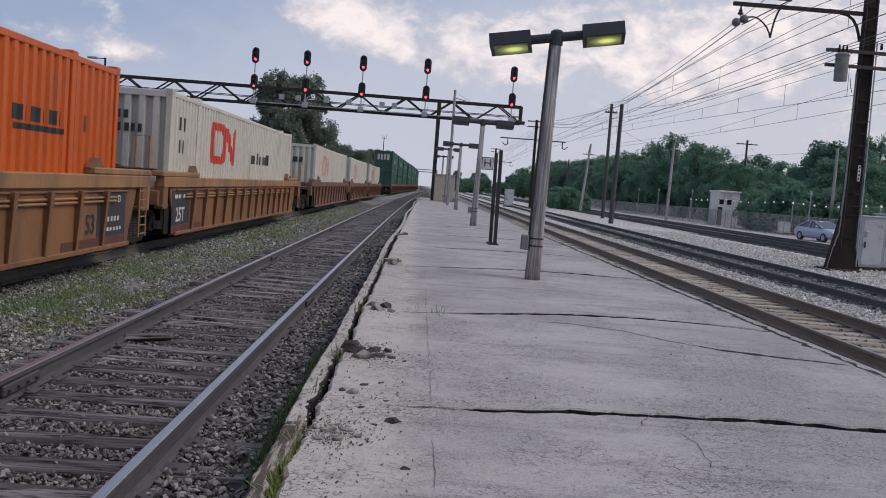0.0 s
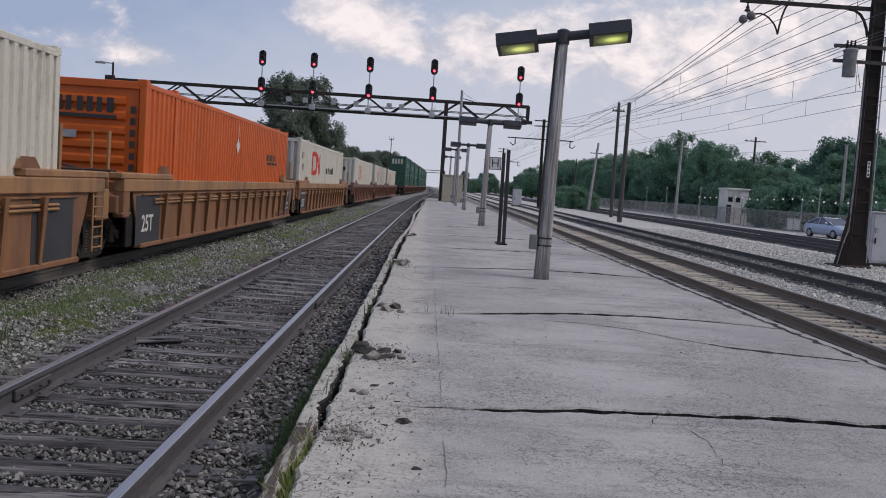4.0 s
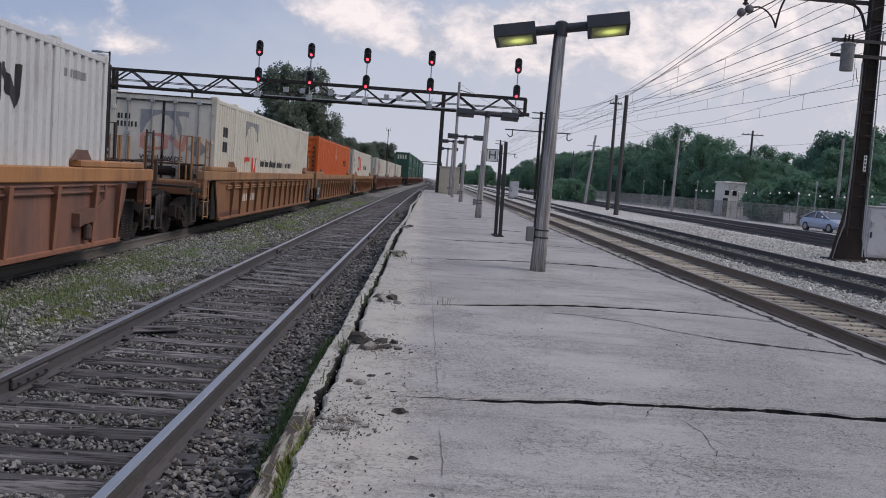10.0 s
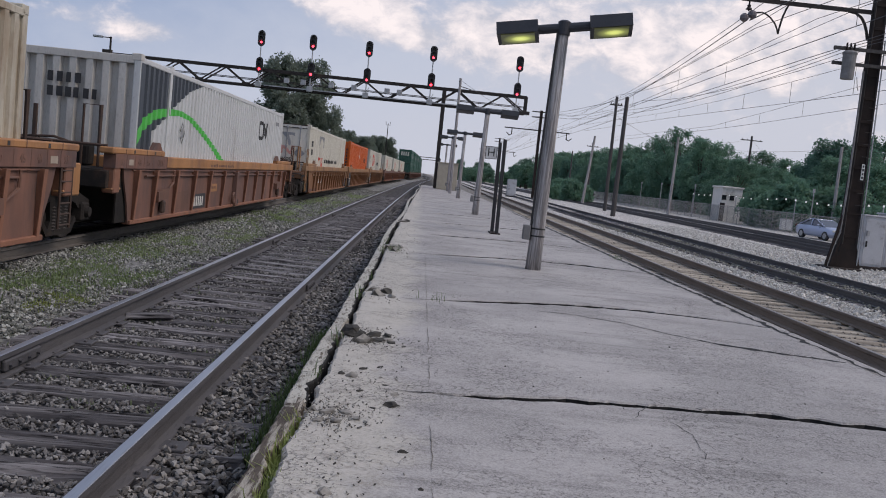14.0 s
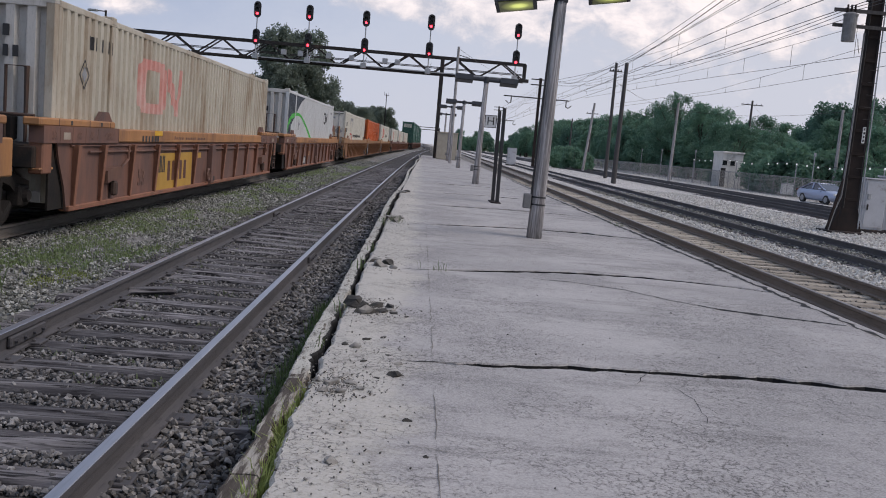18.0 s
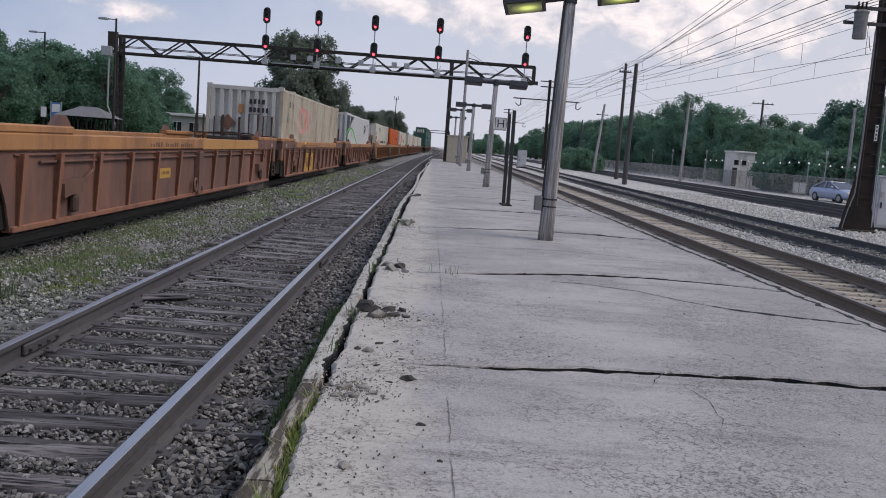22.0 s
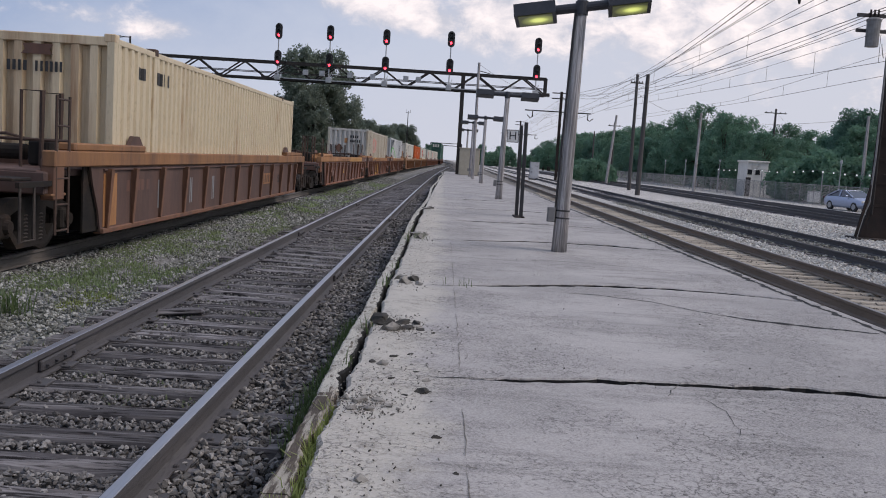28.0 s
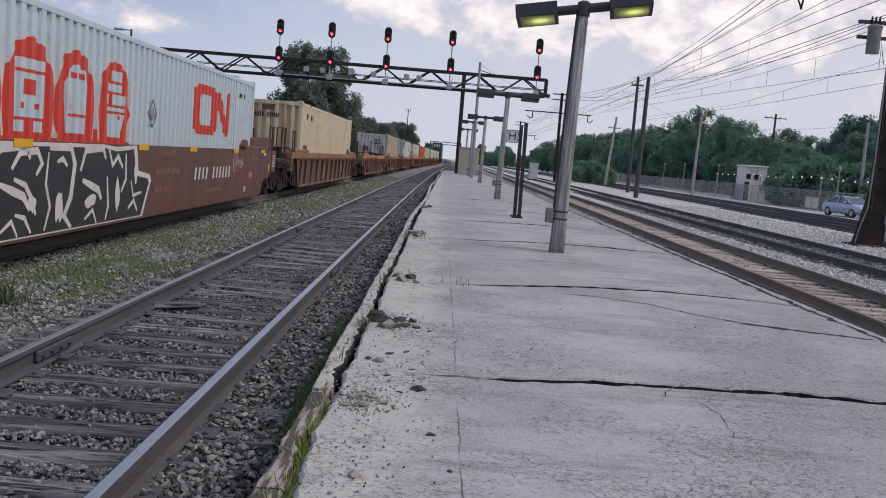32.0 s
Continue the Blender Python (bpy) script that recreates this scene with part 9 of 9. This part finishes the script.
def blades(name, label, places, n_each, height, width, spread, material, seed):
    """Tufts of thin bent leaves as one mesh."""
    rng = np.random.RandomState(seed)
    p = np.repeat(np.asarray(places, float), n_each, axis=0)
    n = len(p)
    p[:, :2] += rng.normal(0, spread, (n, 2))
    a = rng.uniform(0, 2 * math.pi, n)
    d = np.stack([np.cos(a), np.sin(a), np.zeros(n)], 1)
    side = np.stack([-np.sin(a), np.cos(a), np.zeros(n)], 1)
    h = height * rng.uniform(0.4, 1.25, n)[:, None]
    lean = rng.uniform(0.1, 0.8, n)[:, None]
    w = width * rng.uniform(0.6, 1.3, n)[:, None]
    up = np.array([0, 0, 1.0])
    p0 = p
    p1 = p + up * h * 0.6 + d * h * lean * 0.3
    p2 = p + up * h * (1 - 0.25 * lean) + d * h * lean * 0.9
    v = np.stack([p0 - side * w / 2, p0 + side * w / 2, p1 + side * w * 0.45, p1 - side * w * 0.45, p2 + side * w * 0.08, p2 - side * w * 0.08], 1).reshape(-1, 3)
    base = 6 * np.arange(n)[:, None]
    f = np.concatenate([base + np.array([0, 1, 2, 3]), base + np.array([3, 2, 4, 5])])
    ob = new(name, fast_mesh(name, v, f, material))
    return tagged(ob, label, "weeds", kind="stuff")


M_WEED2 = leaf_material("grey_green_weed", (0.15, 0.19, 0.10), (0.19, 0.22, 0.13))
M_WEED3 = leaf_material("fresh_green_weed", (0.20, 0.275, 0.12), (0.27, 0.34, 0.17))
M_GRASS_Y = leaf_material("yellow_green_grass", (0.30, 0.35, 0.11), (0.22, 0.29, 0.09))


def weed_places(n, x0, x1, y0, y1, seed, keep=0.0, near=1.3):
    q = scatter(n, x0, x1, y0, y1, seed, dz=0.02, near=near)
    k = np.array([0.6 * noise.noise(Vector((x * 0.9, y * 0.28, seed))) + 0.55 * noise.noise(Vector((x * 3, y * 1.1, seed))) for x, y, _ in q])
    return q[k > keep]


blades("weeds", "low green weeds in the gravel between tracks", weed_places(8500, -5.45, -3.85, 7, 30, 3, 0.05), 8, 0.055, 0.012, 0.08, M_WEED3, 31)
blades("weeds_far", "low green weeds in the gravel between tracks", weed_places(3000, -5.3, -3.6, 28, 60, 4, 0.12, near=1.8), 6, 0.09, 0.025, 0.11, M_WEED3, 32)
blades("sparse_weeds", "scattered weeds in the gravel", weed_places(2200, -5.4, -3.3, 7, 45, 6, -0.1), 5, 0.06, 0.015, 0.05, M_WEED2, 33)
blades("yellow_weeds", "yellow-green weeds beside the tie ends", weed_places(1500, -4.5, -3.75, 6.5, 11, 12, 0.0), 7, 0.05, 0.010, 0.07, M_GRASS_Y, 39)
blades("tie_weeds", "small weeds between the ties", weed_places(260, -3.0, -1.6, 6, 20, 7, 0.1), 6, 0.05, 0.015, 0.05, M_WEED2, 34)
edge = [(-0.555 + random.uniform(-0.03, 0.03), y, 0.10) for y in np.arange(3.0, 5.0, 0.02)]
blades("edge_grass", "yellow-green grass in the gap along the platform edge", edge, 6, 0.15, 0.009, 0.02, M_GRASS_Y, 35)
edge2 = [(-0.84 + random.uniform(-0.06, 0.05), y, -0.22) for y in np.arange(5.3, 9.5, 0.03)] + [(-0.56, y + random.uniform(-0.1, 0.1), 0.18) for y in (6.1, 7.2, 7.4, 9.9, 10.1, 11.5, 15.4, 15.8, 16.1, 17.5)]
blades("edge_weeds", "dark green weeds along the platform edge", edge2, 6, 0.15, 0.010, 0.04, M_WEED, 36)
crack_w = [(0.18 + random.uniform(-0.12, 0.22), 9.85 + random.uniform(-0.1, 0.1), PLAT - 0.01) for _ in range(4)] + [(-0.36, 15.7 + random.uniform(-0.4, 0.4), PLAT - 0.02) for _ in range(14)] + [(4.28, 19.0 + random.uniform(-0.5, 0.3), PLAT - 0.05) for _ in range(20)]
blades("crack_weeds", "dry weeds growing from a platform crack", crack_w, 4, 0.12, 0.006, 0.06, M_WEED2, 37)
blades("tall_weed", "taller green weeds at the gravel's edge", [(-4.50, 9.3, -0.32), (-4.48, 9.36, -0.32), (-4.53, 9.25, -0.32)], 26, 0.34, 0.016, 0.08, M_WEED, 38)

# crumbled concrete on the platform's edge strip
M_CHUNK = surface("broken_concrete", (0.33, 0.315, 0.285), (0.15, 0.143, 0.13), scale=9, rough=0.95, bump=0.7, grain=40, spec=0.2)
M_CHUNK_D = surface("dark_broken_asphalt", (0.038, 0.036, 0.033), (0.085, 0.08, 0.072), scale=9, rough=0.95, bump=0.7, grain=40, spec=0.2)


def chunk(x, y, s, seed, dark, z=None):
    r = random.Random(seed)
    bm = bmesh.new()
    bmesh.ops.create_icosphere(bm, subdivisions=1, radius=0.5)
    ax = (r.uniform(0.8, 1.4), r.uniform(0.6, 1.0), r.uniform(0.35, 0.6))
    for v in bm.verts:
        k = 1 + 1.1 * noise.noise(v.co * 2.6 + Vector((seed * 1.7, 0, 0))) + 0.45 * noise.noise(v.co * 7.0 + Vector((0, seed * 1.3, 0)))
        v.co = Vector((v.co.x * ax[0], v.co.y * ax[1], min(max(v.co.z * ax[2], -0.12), 0.23))) * k * s
    me = bpy.data.meshes.new("concrete_chunk")
    bm.to_mesh(me)
    bm.free()
    me.materials.append(M_CHUNK_D if dark else M_CHUNK)
    low = min(v.co.z for v in me.vertices)
    ob = new("concrete_chunk", me)
    ob.matrix_basis = pose(x, y, (PLAT - 0.012 if z is None else z) - low, 0, 0, r.uniform(0, 360))
    return tagged(ob, "dark broken paving chunk lying on the platform" if dark else "pale broken concrete chunk on the platform edge", "rubble", "loose chunks on the platform")


for i, (x, y, s, d) in enumerate(((-0.05, 5.22, 0.13, 1), (-0.03, 5.50, 0.07, 0), (-0.34, 5.89, 0.085, 0), (-0.41, 5.95, 0.05, 1), (-0.28, 6.13, 0.06, 1), (-0.17, 6.24, 0.06, 1), (-0.16, 5.14, 0.05, 1), (-0.26, 5.52, 0.05, 1), (-0.11, 5.72, 0.04, 1), (0.04, 4.36, 0.05, 1), (0.13, 3.86, 0.04, 1), (-0.34, 4.80, 0.09, 0), (-0.40, 4.95, 0.08, 0), (-0.30, 4.98, 0.07, 0), (-0.44, 4.78, 0.07, 0), (-0.24, 4.88, 0.05, 0), (-0.38, 5.08, 0.07, 0), (-0.48, 5.0, 0.06, 0), (-0.28, 3.72, 0.09, 0), (-0.44, 7.30, 0.13, 1), (-0.34, 7.15, 0.15, 1), (-0.22, 7.20, 0.12, 1), (-0.28, 7.42, 0.12, 1), (-0.14, 7.28, 0.08, 0), (-0.46, 7.50, 0.18, 1), (-0.34, 7.08, 0.14, 0), (-0.16, 7.35, 0.12, 1), (-0.10, 7.16, 0.09, 1), (-0.38, 7.34, 0.17, 1), (-0.02, 7.05, 0.06, 1), (-0.36, 9.9, 0.20, 0), (-0.28, 10.1, 0.14, 1), (-0.42, 10.2, 0.16, 0), (-0.20, 9.75, 0.12, 0), (-0.34, 15.5, 0.2, 0), (-0.42, 15.9, 0.2, 0), (-0.28, 16.2, 0.16, 0), (-0.40, 24.6, 0.25, 0), (-0.3, 25.0, 0.2, 1))):
    chunk(x, y, s, i + 3, bool(d))
v, f = cbox(0, 0, 0, 0.50, 0.17, 0.06, 0.025)
v = [(x * (1 + 0.2 * noise.noise(Vector((x * 9, y * 9, z * 9)))), y * (1 + 0.5 * noise.noise(Vector((x * 6, 3, z * 9)))), z * (1 + 0.4 * noise.noise(Vector((x * 7, y * 9, 5))))) for x, y, z in v]
solid("broken_tie_piece", (v, f), M_TIE, "dark rotten piece of tie lying between the rails", "debris", m=pose(-2.72, 9.42, -0.150, 3, -2, 14))
# crumbs: too many to count
pos = np.concatenate([np.stack([np.random.RandomState(40 + k).normal(cx, sx, n), np.random.RandomState(60 + k).normal(cy, sy, n), np.full(n, PLAT + 0.004)], 1) for k, (cx, cy, sx, sy, n) in enumerate(((-0.36, 4.9, 0.11, 0.18, 420), (-0.25, 5.8, 0.18, 0.5, 130), (-0.30, 7.3, 0.15, 0.25, 330), (-0.33, 10.0, 0.14, 0.35, 200), (-0.36, 15.8, 0.12, 0.6, 320), (-0.30, 3.8, 0.20, 0.5, 130), (-0.3, 20, 0.15, 4.0, 260), (1.8, 9, 1.2, 4, 90)))])
pos = pos[(pos[:, 0] > -0.55) & (pos[:, 1] > 2.5)]
stones("crumbs", "crumbled concrete grit on the platform edge", pos, 0.014, stone_material("concrete_grit", [(0.07, 0.066, 0.06), (0.14, 0.132, 0.12), (0.24, 0.23, 0.21), (0.42, 0.41, 0.38)]), 41)


# fine cracks in the deck: thin dark fissures with ragged sides
def fissure(points, w, seed, rag=0.03, fill=M_GAP_BLACK):
    pts = []
    for (xa, ya), (xb, yb) in zip(points, points[1:]):
        n = max(2, int(math.hypot(xb - xa, yb - ya) / 0.05))
        pts += [(xa + (xb - xa) * i / n, ya + (yb - ya) * i / n) for i in range(n)]
    pts.append(points[-1])
    v, f = [], []
    for i, (x, y) in enumerate(pts):
        jx, jy = rag * noise.noise(Vector((x * 5, y * 5, seed))), rag * noise.noise(Vector((x * 5, y * 5, seed + 9)))
        k = w * (0.35 + abs(noise.noise(Vector((x * 9, y * 9, seed + 4)))) * 1.6) * min(1, 4 * min(i + 1, len(pts) - i) / len(pts) + 0.2)
        (xa, ya), (xb, yb) = pts[max(0, i - 1)], pts[min(len(pts) - 1, i + 1)]
        d = math.hypot(xb - xa, yb - ya) or 1
        nx, ny = -(yb - ya) / d, (xb - xa) / d
        v += [(x + jx + nx * k, y + jy + ny * k, PLAT + 0.0025), (x + jx - nx * k, y + jy - ny * k, PLAT + 0.0025)]
    for i in range(len(pts) - 1):
        f.append((2 * i, 2 * i + 1, 2 * i + 3, 2 * i + 2))
    part("fissure", (v, f), fill, bpy.data.objects["platform"])


for k, (c, y0) in enumerate(((4, 5.60), (5, 9.80), (6, 15.4))):
    fissure([(-0.12, y0 + 0.02), (0.05, y0), (JOINT, crack_y(CRACKS[c], JOINT)), (JOINT + 0.3, crack_y(CRACKS[c], JOINT + 0.3)), (JOINT + 0.6, crack_y(CRACKS[c], JOINT + 0.6))], 0.007 + 0.006 * k, 50 + k, 0.01)
fissure([(1.66, 5.86), (1.61, 5.77), (1.58, 5.70), (1.53, 5.63), (1.51, 5.55), (1.47, 5.47)], 0.004, 1, 0.012)
fissure([(1.66, 5.52), (1.72, 5.38), (1.725, 5.31), (1.75, 5.20), (1.735, 5.08), (1.73, 4.98), (1.715, 4.90), (1.72, 4.82), (1.69, 4.72)], 0.0035, 2, 0.02)
fissure([(1.74, 5.10), (1.79, 5.02), (1.80, 4.93)], 0.002, 8, 0.02)
fissure([(1.2, 9.84), (1.85, 9.77), (2.31, 9.51), (2.71, 9.02), (3.15, 8.68)], 0.014, 3)
fissure([(2.9, 8.84), (3.15, 8.68), (3.62, 8.51), (4.2, 8.36)], 0.045, 4)
fissure([(0.9, 12.9), (1.9, 13.1), (3.6, 12.7)], 0.010, 5)
fissure([(0.3, 18.3), (1.4, 18.8), (2.4, 18.6)], 0.018, 6)
fissure([(2.9, 3.9), (3.1, 3.6), (3.3, 3.45)], 0.012, 7)
for k, y in enumerate((3.3, 3.6, 3.95, 4.4, 6.5, 7.6, 8.6)):
    fissure([(JOINT - 0.10 - 0.03 * (k % 3), y + 0.03), (JOINT + 0.06 + 0.04 * (k % 2), y)], 0.002, 20 + k, 0.03, M_JOINT)
for k, (a, c) in enumerate(((3.0, 3.9), (4.1, 4.9), (5.9, 6.7), (6.9, 8.1), (8.3, 9.7), (10.0, 12.5), (13.0, 15.2))):
    fissure([(JOINT, a), (JOINT + 0.006, (a + c) / 2), (JOINT, c)], 0.0028, 31 + k, 0.012, M_JOINT)
fissure([(PX1 - 0.19 + 0.07 * noise.noise(Vector((y * 0.5, 1, 1))), y) for y in np.arange(5.0, 46.0, 0.5)], 0.06, 41, 0.06)


# ---- what moves ----
def motions():
    for ob, y16 in moving:
        base = ob.matrix_basis.copy()
        rows = []
        for t in range(0, 33):
            y = y16 + train_shift(t)
            m = Matrix.Translation((base.translation.x + bend(y), y, base.translation.z)) @ Matrix.Rotation(-math.radians(heading(y)), 4, "Z")
            rows.append((t, m))
        walk(ob, rows)
    # wheels roll without slipping: 0.46 m radius, a row every four frames
    for w, k in WHEELS:
        walk(w, [(i * 2 / 15, pose(0, k, 0.46) @ Matrix.Rotation(-train_shift(i * 2 / 15) / 0.46, 4, "X")) for i in range(241)])


motions()
